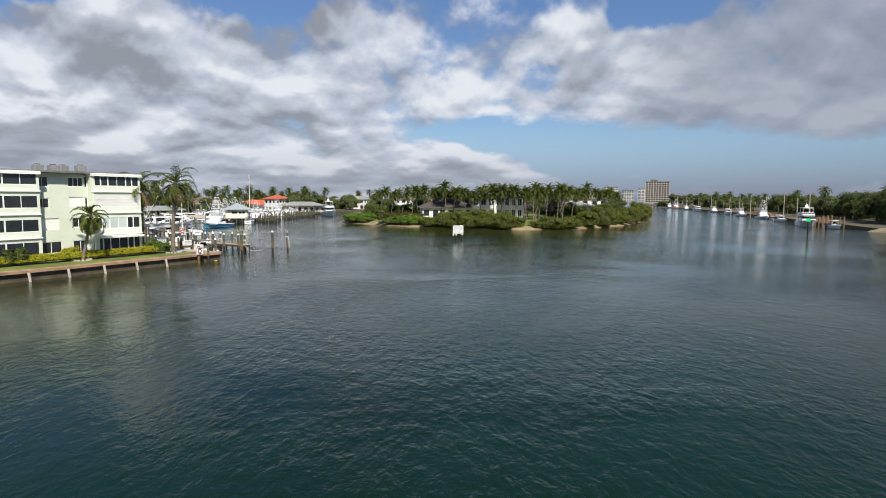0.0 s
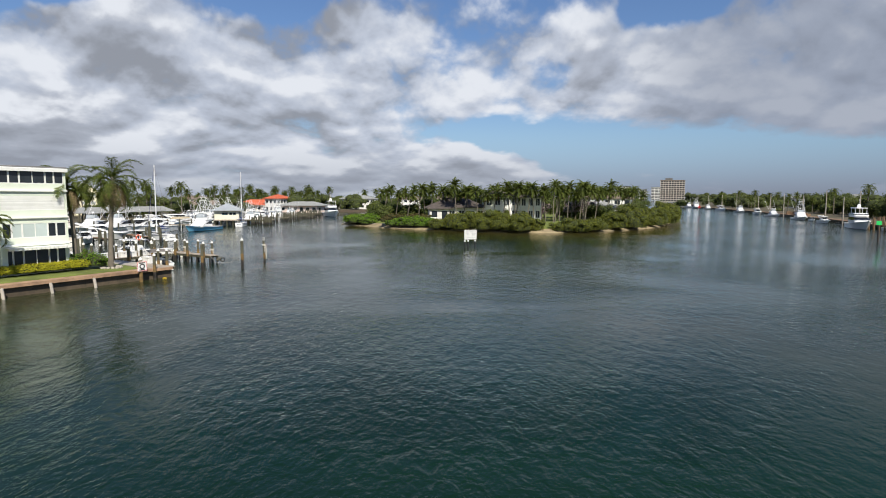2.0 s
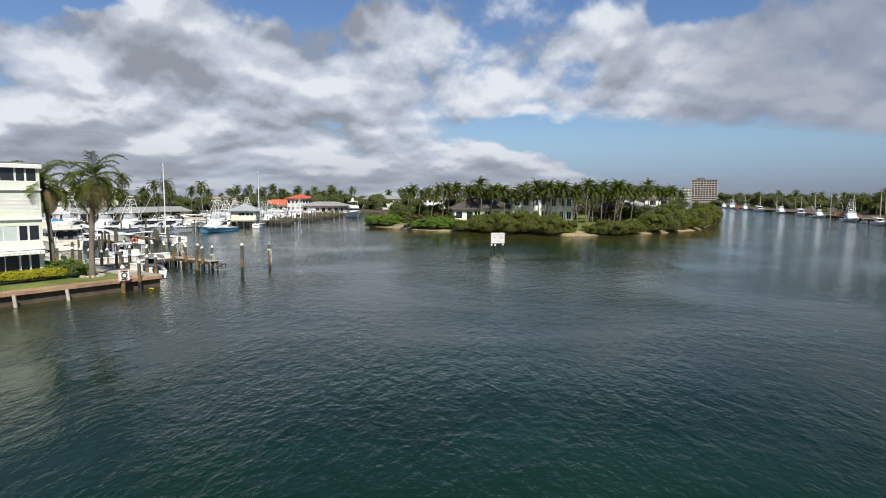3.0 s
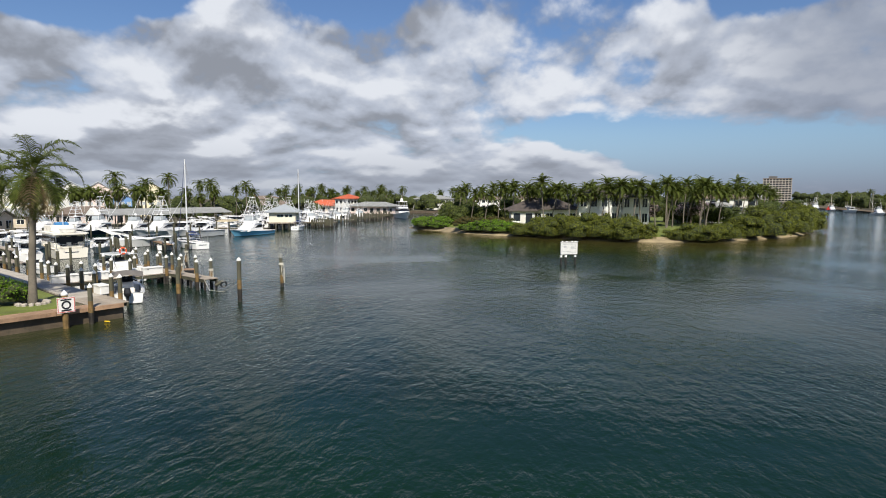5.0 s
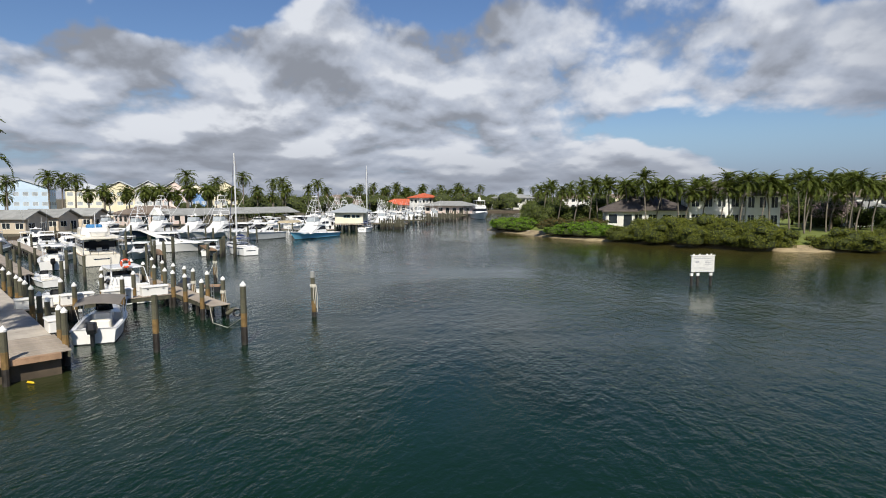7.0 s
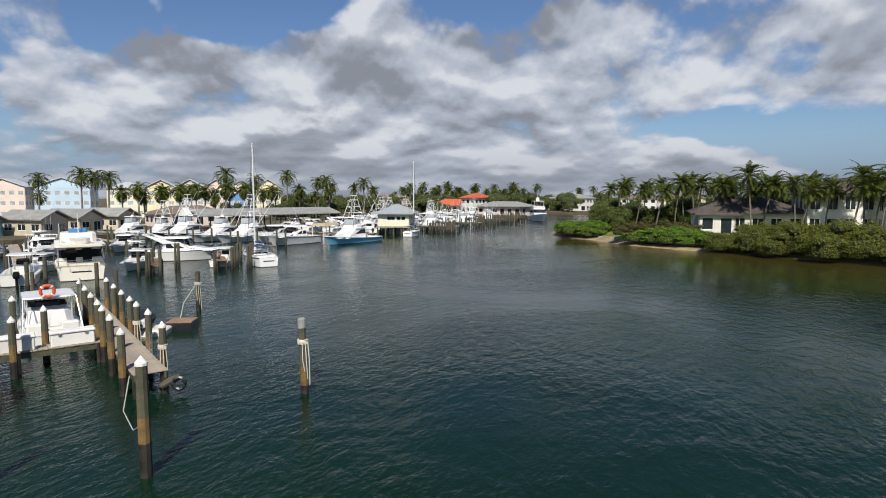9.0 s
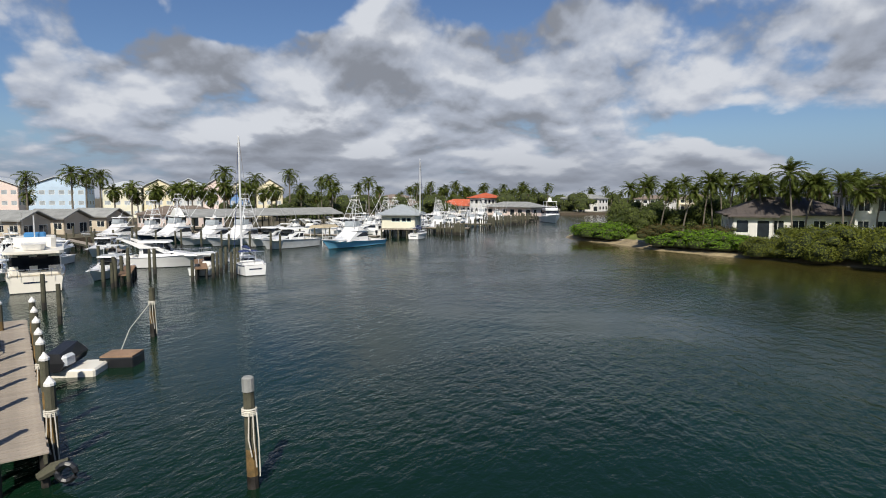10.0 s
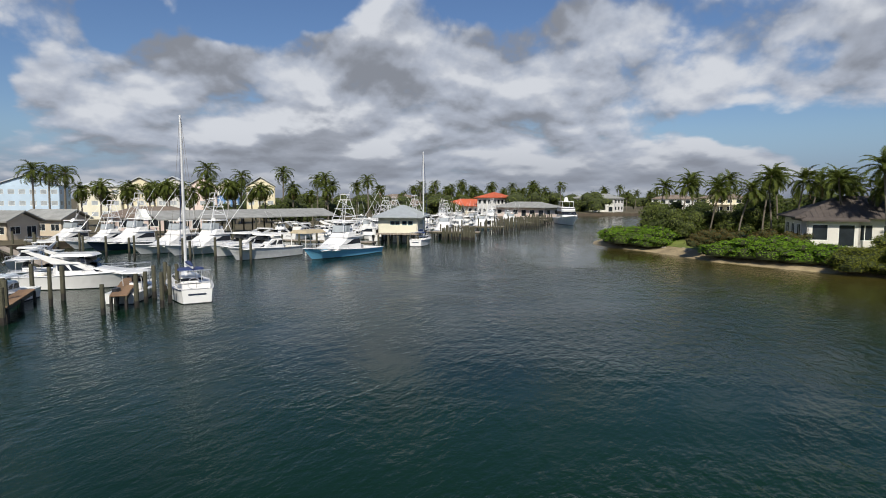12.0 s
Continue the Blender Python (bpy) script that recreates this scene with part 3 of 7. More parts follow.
for x, y in ((-34.2, 73.6), (-40.0, 64.2)):
    ring = thing("stone_ring", "low ring of white stones round a palm trunk", "garden edging", (x, y, 1.12))
    for i in range(14):
        a = 2 * math.pi * i / 14
        MB().box((math.cos(a) * 0.85, math.sin(a) * 0.85, 0.08), (0.34, 0.26, 0.2), a, 0.05).put("stone", M_CONC, ring)

# golden hedge and round bushes before the apartment house
for i, s in enumerate(spaced(-34, -7.6, 12)):
    h = shrub("hedge", 30 + i, [(dx, dy, 0.45, 0.95, 0.75, 0.55) for dx, dy in ((-0.8, 0), (0.1, 0.1), (0.9, -0.05))], 2300, 0.17, M_GOLD,
              "clipped golden-green hedge along the apartment house", "hedge", "golden hedge")
    h.matrix_basis = pose(*plan(s, 4.0, 1.12), 0, 0, math.degrees(math.atan2(AX_U.y, AX_U.x)))
b1 = shrub("bush", 51, heap(51, 3.2, 2.8, 2.2, 6), 1500, 0.17, M_HEDGE, "round dark green bush at the end of the hedge")
b1.matrix_basis = pose(*plan(-6.0, 4.4, 1.1))
b2 = shrub("bush", 52, heap(52, 1.5, 1.5, 2.0, 5), 1000, 0.26, M_GOLD, "upright yellow-green shrub against the wall")
b2.matrix_basis = pose(*plan(-15.6, 5.0, 1.1))
b3 = shrub("bush", 53, heap(53, 2.0, 1.8, 2.6, 6), 1300, 0.35, M_TREE, "dark spiky shrub by the patio")
b3.matrix_basis = pose(*plan(-21.5, 3.9, 1.1))


# ---- apartment house ----
def wall_with_openings(m, origin, ax, length, z0, z1, thick, holes):
    """An upright wall from origin along ax; holes are (a, b, low, high). The outer face lies on the origin's line."""
    ax = Vector((ax[0], ax[1], 0)).normalized()
    inn = Vector((-ax.y, ax.x, 0)) * thick
    o = Vector((origin[0], origin[1], 0))
    xs = sorted({0.0, length, *[h[0] for h in holes], *[h[1] for h in holes]})
    zs = sorted({z0, z1, *[h[2] for h in holes], *[h[3] for h in holes]})

    def pt(a, z, back=False):
        return o + ax * a + (inn if back else Vector()) + Vector((0, 0, z))

    for a, b in zip(xs, xs[1:]):
        for c, d in zip(zs, zs[1:]):
            if any(h[0] <= a and b <= h[1] and h[2] <= c and d <= h[3] for h in holes):
                continue
            m.face(pt(a, c), pt(b, c), pt(b, d), pt(a, d))
            m.face(pt(b, c, 1), pt(a, c, 1), pt(a, d, 1), pt(b, d, 1))
    for a, b, c, d in holes + [(0.0, length, z0, z1)]:
        m.face(pt(a, c), pt(a, d), pt(a, d, 1), pt(a, c, 1))
        m.face(pt(b, c), pt(b, c, 1), pt(b, d, 1), pt(b, d))
        m.face(pt(a, c), pt(a, c, 1), pt(b, c, 1), pt(b, c))
        m.face(pt(a, d), pt(b, d), pt(b, d, 1), pt(a, d, 1))


def window_unit(parent, origin, ax, a, b, low, high, panes=2, frame_mat=None, glass=None, name="window", label="", set_back=0.1, bar=0.06):
    """A framed window with its panes, set back in an opening."""
    ax = Vector((ax[0], ax[1], 0)).normalized()
    inn = Vector((-ax.y, ax.x, 0))
    rz = math.atan2(ax.y, ax.x)
    o = Vector((origin[0], origin[1], 0)) + inn * set_back
    f = MB()
    p0 = o + ax * a - inn * 0.04
    step = (b - a - bar) / panes
    wall_with_openings(f, (p0.x, p0.y), ax, b - a, low, high, 0.08, [(bar + step * k, step * (k + 1), low + bar, high - bar) for k in range(panes)])
    w = f.put(name, frame_mat or M_TRIMW, parent, label)
    for k in range(panes):
        p = o + ax * (a + bar / 2 + step * (k + 0.5)) + inn * 0.0
        MB().box((p.x, p.y, (low + high) / 2), (step - bar - 0.004, 0.02, high - low - 2 * bar - 0.004), rz).put("pane", glass or M_GLASS, w)
    return w


def apartment_house():
    g = thing("apartment_house", "four-storey pale green apartment house with white window bands", "apartment building", (0, 0, 0))
    corner = Vector((-38.1, 72.4))
    L, depth, base, top = 40.0, 15.0, 1.0, 10.75

    def at(a, back=0.0):
        p = corner - AX_U * (L - a) + AX_V * back
        return (p.x, p.y)

    R = lambda d: L - d                     # distance measured from the far corner
    floors = (1.3, 3.85, 6.35, 8.8)
    holes, units = [], []

    def opening(d0, d1, low, high, panes, **kw):
        holes.append((R(d0), R(d1), low, high))
        units.append((R(d0), R(d1), low, high, panes, kw))

    # plain middle bay and its neighbours (set back), storey by storey
    for lo, hi in ((9.25, 10.35), (6.95, 8.0)):
        opening(11.0, 9.8, lo, hi, 2)
    opening(10.9, 8.9, 4.55, 5.8, 1, glass=M_TRIMW)
    opening(10.9, 8.7, 1.95, 3.2, 2)
    opening(7.75, 6.15, 9.3, 10.35, 3)
    opening(7.75, 6.15, 7.0, 8.15, 1, glass=M_TRIMW)
    opening(7.5, 6.1, 4.7, 5.8, 2)
    opening(7.5, 5.9, 1.75, 3.2, 2)
    for lo, hi in ((9.2, 10.5), (6.8, 8.1)):
        opening(6.0, 5.7, lo, hi, 1)
    m = MB()
    wall_with_openings(m, at(R(11.2)), AX_U, 11.2, base, top, 0.25, [(a - R(11.2), b - R(11.2), c, d) for a, b, c, d in holes])
    m.put("wall", M_STUCCO, g)
    for a, b, c, d, n, kw in units:
        window_unit(g, at(0), AX_U, a, b, c, d, n, **kw)
    # projecting stacks of glazed balconies, drawn as bays 1.1 m proud
    for d1, d0, seed in ((0.0, 5.65, 1), (11.2, 26.0, 2), (29.0, 40.0, 3)):
        front, wid = -1.1, d0 - d1
        a0 = R(d0)
        hs = []
        for k, z in enumerate(floors):
            if k == 0:
                hs.append((0.5, wid - 0.35, z + 0.05, z + 2.1))
            else:
                hs.append((0.18, wid - 0.18, z + 0.62, z + 1.95))
        m = MB()
        wall_with_openings(m, at(a0, front), AX_U, wid, base, top - 0.1, 0.16, hs)
        m.put("bay_wall", M_STUCCO, g)
        for side in (0, 1):
            p = at(a0 + wid * side, front / 2 + 0.12)
            MB().box((p[0], p[1], (base + top) / 2), (0.16, 1.1 - 0.25, top - base - 0.2), math.atan2(AX_U.y, AX_U.x)).put("bay_side", M_STUCCO, g)
        for k, z in enumerate(floors):
            lo, hi = (z + 0.05, z + 2.1) if k == 0 else (z + 0.62, z + 1.95)
            shut = seed == 1 and k == 2
            if shut:
                w = thing("shutter", "", "", (0, 0, 0))
                w.parent = g
                w["label"] = "closed white storm shutter"
                for q in range(12):
                    p = at(a0 + wid / 2, front + 0.04)
                    MB().box((p[0], p[1], lo + (q + 0.5) * (hi - lo) / 12), (wid - 0.4, 0.05, (hi - lo) / 12 - 0.012), math.atan2(AX_U.y, AX_U.x)).put("slat", M_TRIMW, w)
            else:
                cuts = (0.14, 0.30, 0.70, 0.84, 1.0) if seed == 1 else (0.13, 0.17, 0.45, 0.50, 0.62, 0.78, 1.0)
                a = 0.18
                for q, e in enumerate(cuts):
                    b = 0.18 + (wid - 0.36) * e
                    pale = seed == 1 and k == 1 and q in (1, 2)
                    window_unit(g, at(a0, front), AX_U, a, b - 0.02, lo, hi, 2 if (b - a) > 1.2 else 1,
                                glass=M_BLIND if pale else None, set_back=0.05)
                    a = b
            p = at(a0 + wid / 2, front / 2 - 0.05)
            slab = MB().box((p[0], p[1], z - 0.04 if k else z - 0.15), (wid + 0.1, 1.35, 0.14), math.atan2(AX_U.y, AX_U.x), 0.02)
            slab.put("floor_slab", M_TRIMW, g)
        p = at(a0 + wid / 2, front / 2 - 0.08)
        MB().box((p[0], p[1], top - 0.05), (wid + 0.25, 1.5, 0.34), math.atan2(AX_U.y, AX_U.x), 0.04).put("parapet", M_TRIMW, g)
        if seed == 1:
            aw = MB()
            for q in range(14):
                p = at(a0 + 0.25 + (wid - 0.5) * (q + 0.5) / 14, front - 0.45)
                aw.box((p[0], p[1], 3.62), ((wid - 0.5) / 14 - 0.02, 0.9, 0.05), math.atan2(AX_U.y, AX_U.x))
                p = at(a0 + 0.25 + (wid - 0.5) * (q + 0.5) / 14, front - 0.9)
                aw.box((p[0], p[1], 3.5), ((wid - 0.5) / 14 - 0.06, 0.04, 0.22), math.atan2(AX_U.y, AX_U.x))
            aw.put("awning", M_TRIMW, g, "white scalloped awning")
    # closing walls, roof, roof units
    rz = math.atan2(AX_U.y, AX_U.x)
    m = MB()
    wall_with_openings(m, at(0), AX_U, L - 11.2 - 0.0, base, top, 0.25, [])
    wall_with_openings(m, at(L), AX_V, depth, base, top, 0.25, [(2, 3.4, 9.2, 10.3), (2, 3.4, 6.8, 7.9), (2, 3.4, 4.5, 5.6), (7, 9, 9.2, 10.3), (7, 9, 6.8, 7.9), (7, 9, 4.5, 5.6)])
    m.put("wall", M_STUCCO, g)
    for lo in (9.2, 6.8, 4.5):
        for a, b in ((2, 3.4), (7, 9)):
            window_unit(g, at(L), AX_V, a, b, lo, lo + 1.1, 2)
    for a, b, back in ((0, L, depth),):
        p = at((a + b) / 2, back)
        MB().box((p[0], p[1], (base + top) / 2), (L, 0.25, top - base), rz).put("wall", M_STUCCO, g)
    p = at(0, depth / 2)
    MB().box((p[0], p[1], (base + top) / 2), (0.25, depth - 0.3, top - base), rz).put("wall", M_STUCCO, g)
    p = at(L / 2, depth / 2 - 0.3)
    MB().box((p[0], p[1], top + 0.16), (L + 0.5, depth + 1.3, 0.24), rz, 0.05).put("roof", M_ROOFDARK, g, "flat dark gravel roof with thin edge")
    # one solid box stands for unlit rooms, their shade is its dark colour
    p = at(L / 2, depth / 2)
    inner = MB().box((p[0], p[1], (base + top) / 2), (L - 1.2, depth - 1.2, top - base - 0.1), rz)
    inner.put("core", M_CORE, g, "solid dark box painted as shade behind the windows")
    for d in (14.5, 16.2, 18.0, 19.5, 21.0, 24.5, 8.9, 7.2, 6.3, 5.2):
        p = at(R(d), 1.8 + (d * 7 % 3))
        u = MB().box((p[0], p[1], top + 0.28 + 0.4), (0.95, 0.9, 0.8), rz, 0.05).put("air_conditioner", M_ROOFBOX, g, "grey roof air conditioner")
        MB().tube([(p[0], p[1], top + 1.08), (p[0], p[1], top + 1.16)], 0.32, 10).put("fan_grille", M_BLACK, u)
    # down pipe and a strip of dark joint
    for d in (10.9, 5.75):
        p = at(R(d), -0.06)
        MB().tube([(p[0], p[1], 1.1), (p[0], p[1], 10.7)], 0.05, 6).put("down_pipe", M_TRIMW, g)
    return g


M_PALEGLASS = glass_mat("curtained_glass", (0.34, 0.37, 0.39), 0.12)
M_BLIND = mat("pale_blind", (0.52, 0.60, 0.58), 0.35, var=0.08, scale=0.8)
M_ROOFBOX = mat("roof_unit_grey", (0.28, 0.28, 0.28), 0.6, metal=0.2, var=0.15)
apartment_house()


# ---- houses ----
def hip_roof(m, w, d, z, h, over=0.5, ridge=None):
    """A hipped roof over a w by d plan centred on the origin, with a thick eave; ridge None: hips on the short sides."""
    x, y = w / 2 + over, d / 2 + over
    rx = max(x - y, 0.01) if ridge is None else ridge
    m.loft([[(-x, -y, z - 0.18), (x, -y, z - 0.18), (x, y, z - 0.18), (-x, y, z - 0.18)], [(-x, -y, z), (x, -y, z), (x, y, z), (-x, y, z)]], caps=True)
    z += 0.003
    a, b = (-rx, 0, z + h), (rx, 0, z + h)
    m.face((-x, -y, z), (x, -y, z), b, a)
    m.face((x, y, z), (-x, y, z), a, b)
    m.face((x, -y, z), (x, y, z), b)
    m.face((-x, y, z), (-x, -y, z), a)


def seams(m, w, d, z, h, over, ridge, step):
    """Raised seams running up the two long slopes of a roof."""
    x, y = w / 2 + over, d / 2 + over
    rx = max(x - y, 0.01) if ridge is None else ridge
    n = int(2 * x / step)
    for i in range(1, n):
        px = -x + 2 * x * i / n
        t = 1.0 if abs(px) <= rx else (x - abs(px)) / max(x - rx, 0.01)
        for sg in (-1, 1):
            m.tube([(px, sg * y, z + 0.02), (px, sg * y * (1 - t), z + 0.02 + h * t)], 0.035, 3, False)


def house(name, label, at, rz, w, d, storeys, wall_mat, roof_mat, roof_h=1.8, sh=2.9, bays=5, gable=False, base=1.0, porch=False,
          group="", tall=1.5, trim=None, sides=True, seam=0.0, over=0.5, door=True, panes=1, glass=None):
    """A house whose front faces its own -y: walls with real openings, framed windows, a roof."""
    g = thing(name, label, "house", (at[0], at[1], base), rz, group)
    H = storeys * sh
    faces = [((-w / 2, -d / 2), (1, 0), w, bays)]
    if sides:
        faces += [((w / 2, -d / 2), (0, 1), d, max(2, int(bays * d / w))), ((-w / 2, d / 2), (0, -1), d, max(2, int(bays * d / w)))]
    faces.append(((w / 2, d / 2), (-1, 0), w, 0))
    for o, ax, length, n in faces:
        holes = []
        for k in range(storeys):
            for i in range(n):
                c = length * (i + 0.5) / n
                ww = min(0.62 * length / n, 1.9)
                lo = k * sh + (0.15 if (k == 0 and door and i % 2 == n // 2 % 2 and ax[0] == 1) else 0.85)
                holes.append((c - ww / 2, c + ww / 2, lo, k * sh + min(0.85 + tall, sh - 0.35)))
        m = MB()
        wall_with_openings(m, o, ax, length, 0, H, 0.2, holes)
        m.put("wall", wall_mat, g)
        for a, b, lo, hi in holes:
            window_unit(g, o, ax, a, b, lo, hi, panes, trim or M_TRIMW, glass, bar=0.07, set_back=0.07)
    # no rooms: a solid block coloured dark for the shade indoors
    MB().box((0, 0, H / 2), (w - 0.9, d - 0.9, H - 0.2)).put("core", M_CORE, g, "solid dark block with indoor shade as its colour")
    m = MB()
    if gable:
        y, x, z, hh = d / 2 + over, w / 2 + over, H, roof_h
        for sg in (-1, 1):
            m.loft([[(0, -y, z + hh), (sg * x, -y, z), (sg * x, -y, z + 0.2), (0, -y, z + hh + 0.2)],
                    [(0, y, z + hh), (sg * x, y, z), (sg * x, y, z + 0.2), (0, y, z + hh + 0.2)]])
        m.put("roof", roof_mat, g)
        for yy in (-d / 2, d / 2 - 0.2):
            m = MB()
            m.loft([[(-w / 2, yy, H), (w / 2, yy, H), (0, yy, H + roof_h * w / (w + 2 * over))],
                    [(-w / 2, yy + 0.2, H), (w / 2, yy + 0.2, H), (0, yy + 0.2, H + roof_h * w / (w + 2 * over))]])
            m.put("gable_wall", wall_mat, g)
    else:
        hip_roof(m, w, d, H, roof_h, over)
        m.put("roof", roof_mat, g)
        if seam:
            m = MB()
            seams(m, w, d, H, roof_h, over, None, seam)
            m.put("roof_seams", roof_mat, g)
    if porch:
        MB().box((0, -d / 2 - 1.1, sh + 0.02), (w * 0.9, 2.2, 0.16)).put("porch_roof", roof_mat, g)
        for i in range(5):
            MB().box((-w * 0.43 + w * 0.86 * i / 4, -d / 2 - 2.0, sh / 2), (0.18, 0.18, sh), 0, 0.02).put("porch_post", M_TRIMW, g)
        rail = MB()
        for z in (0.45, 0.95):
            rail.box((0, -d / 2 - 2.0, sh + z), (w * 0.88, 0.06, 0.06))
        for i in range(23):
            rail.box((-w * 0.43 + w * 0.86 * i / 22, -d / 2 - 2.0, sh + 0.52), (0.05, 0.05, 0.9))
        rail.put("balcony_rail", M_TRIMW, g)
    return g


# island house: low wing with a hipped roof and a taller white main block
isl_wing = house("villa_wing", "pale single-storey villa wing with brown hipped tile roof", (0.9, 178.5), 2, 15.5, 10.0, 1, M_WALLS["greige"], M_ROOFBROWN,
                 2.5, 3.6, 6, base=1.8, tall=1.9, over=0.9, seam=0.6, panes=2)
isl_lodge = house("villa_wing", "pale garage pavilion with brown hipped roof", (-3.6, 174.8), 2, 5.4, 4.5, 1, M_WALLS["greige"], M_ROOFBROWN,
                  1.4, 3.3, 2, base=1.8, tall=1.9, over=0.7)
isl_main = house("villa", "pale two-storey villa with tall windows and brown roof", (15.2, 177.5), 2, 13.5, 10.0, 2, M_WALLS["white"], M_ROOFBROWN,
                 2.4, 3.3, 6, base=1.8, tall=2.0, over=0.8, panes=2)
isl_bay = house("villa", "white two-storey villa bay with french doors", (20.4, 172.5), 2, 5.6, 5.0, 2, M_WALLS["white"], M_ROOFBROWN,
                1.5, 3.2, 3, base=1.8, tall=2.0, over=0.6, panes=2)
house("villa", "white villa with orange-brown roof behind palms on the island", (52, 216), -8, 16, 10, 2, M_WALLS["white"], M_ROOFTAN, 2.2, 3.0, 5, base=1.8)
house("villa", "pale villa half hidden behind blossom trees", (44, 196), -6, 14, 9, 1, M_WALLS["white"], M_ROOFGREY, 1.8, 3.2, 5, base=1.8)

# houses on the far shore and behind the marina
house("house", "house with red tiled roof beyond the marina", (-96, 306), -20, 22, 10, 1, M_WALLS["cream"], M_ROOFRED, 2.6, 3.2, 7, base=1.0, over=1.2)
house("house", "two-storey white house with red tiled hip roof", (-85, 300), -20, 9, 9, 2, M_WALLS["white"], M_ROOFRED, 2.0, 3.2, 4, base=1.0, over=0.9)
house("house", "low house with tan tiled roof", (-122, 300), -20, 20, 10, 1, M_WALLS["cream"], M_ROOFTAN, 2.4, 3.2, 6, base=1.0, over=1.0)
house("house", "low pink house with grey roof by the dock", (-69, 286), -20, 20, 9, 1, M_WALLS["pink"], M_ROOFGREY, 1.8, 3.2, 6, base=1.0, over=1.2)
house("house", "white two-storey waterside villa with grey roof", (-56, 362), -15, 20, 11, 2, M_WALLS["white"], M_ROOFGREY, 2.0, 3.0, 6, base=1.0, porch=False)
house("house", "white waterside villa with deep porch", (-24, 372), -12, 17, 10, 2, M_WALLS["white"], M_ROOFTAN, 1.8, 2.9, 5, base=1.0)
house("house", "ochre two-storey villa with arcaded balcony", (-4, 384), -10, 18, 10, 2, M_WALLS["yellow"], M_ROOFTAN, 1.9, 3.1, 5, base=1.0, porch=True)
house("house", "pale villa among palms on the far shore", (-140, 330), -20, 18, 10, 2, M_WALLS["cream"], M_ROOFTAN, 1.8, 3.0, 5, base=1.0)

# row of painted houses behind the marina; each one: place, colour, width, storeys, roof height
ROW_RZ = 39.3
for x, y, colour, w, st, rh, gab in ((-204, 192, "pink", 12, 3, 2.6, True), (-191.6, 202, "blue", 15.5, 3, 3.0, True), (-178.8, 214, "lemon", 11.0, 3, 2.0, False),
                                     (-171.0, 221, "yellow", 9.0, 3, 2.6, True), (-163.5, 226, "grey", 9.0, 3, 2.8, True), (-157.0, 231, "pink", 8.0, 3, 2.8, True),
                                     (-152.0, 236, "cream", 6.0, 3, 2.2, True), (-149.6, 233.5, "deepblue", 6.0, 2, 2.2, True), (-144.4, 242, "yellow", 8.5, 3, 3.0, True)):
    house("painted_house", "three-storey %s painted row house with white windows" % {"lemon": "pale yellow", "deepblue": "deep blue"}.get(colour, colour),
          (x, y), ROW_RZ, w, 10, st, M_WALLS[colour], M_ROOFPALE, rh, 3.2, max(3, int(w / 2.4)), gab, 1.0, group="painted row houses", tall=1.3, glass=M_PALEGLASS, panes=2 if w < 10 else 1, trim=M_TRIMW)

# beige cottages on the quay
for i, (x, y) in enumerate(((-121.5, 133.0), (-117.0, 141.5), (-119.5, 150.5), (-121.0, 160.0))):
    house("cottage", "small %s cottage with grey shingle gable roof on the quay" % ("blue-grey" if i == 0 else "beige"), (x, y), 100, 5.6, 8.5, 1,
          M_WALLS["teal" if i == 0 else "sand"], M_ROOFGREY, 1.6, 2.7, 2, True, 1.0, group="quay cottages", tall=1.2, over=0.6, panes=2)


def covered_docks():
    g = thing("covered_dock", "long open boat shed with grey roof on posts", "boat shed", (-96.5, 179.0, 0), 68)
    m = MB()
    for i in range(5):
        x0 = -17 + i * 7.0
        m.loft([[(x0, -5, 4.0), (x0, 0, 5.3), (x0, 5, 4.0), (x0, 5, 3.8), (x0, 0, 5.1), (x0, -5, 3.8)],
                [(x0 + 6.94, -5, 4.0), (x0 + 6.94, 0, 5.3), (x0 + 6.94, 5, 4.0), (x0 + 6.94, 5, 3.8), (x0 + 6.94, 0, 5.1), (x0 + 6.94, -5, 3.8)]])
    m.put("roof", M_ROOFGREY, g)
    for i in range(9):
        for y in (-4.7, 0.0, 4.7):
            MB().tube([(-16.6 + i * 4.2, y, -1), (-16.6 + i * 4.2, y, 3.9 if y else 5.1)], 0.13, 6).put("post", M_PILE, g)
    MB().box((0, 0, 1.0), (34.5, 1.6, 0.2)).put("deck", M_PLANK, g)
    gm = MB()
    gm.loft([[(-18.2, -2.4, 3.9), (-18.2, 2.4, 3.9), (-18.2, 0, 5.6)], [(-17.05, -2.4, 3.9), (-17.05, 2.4, 3.9), (-17.05, 0, 5.6)]])
    gm.put("white_gable", M_TRIMW, g)


covered_docks()
house("house", "low pink marina office with tan roof", (-118, 178), 65, 16, 9, 1, M_WALLS["pink"], M_ROOFTAN, 1.8, 2.9, 6, base=1.0)


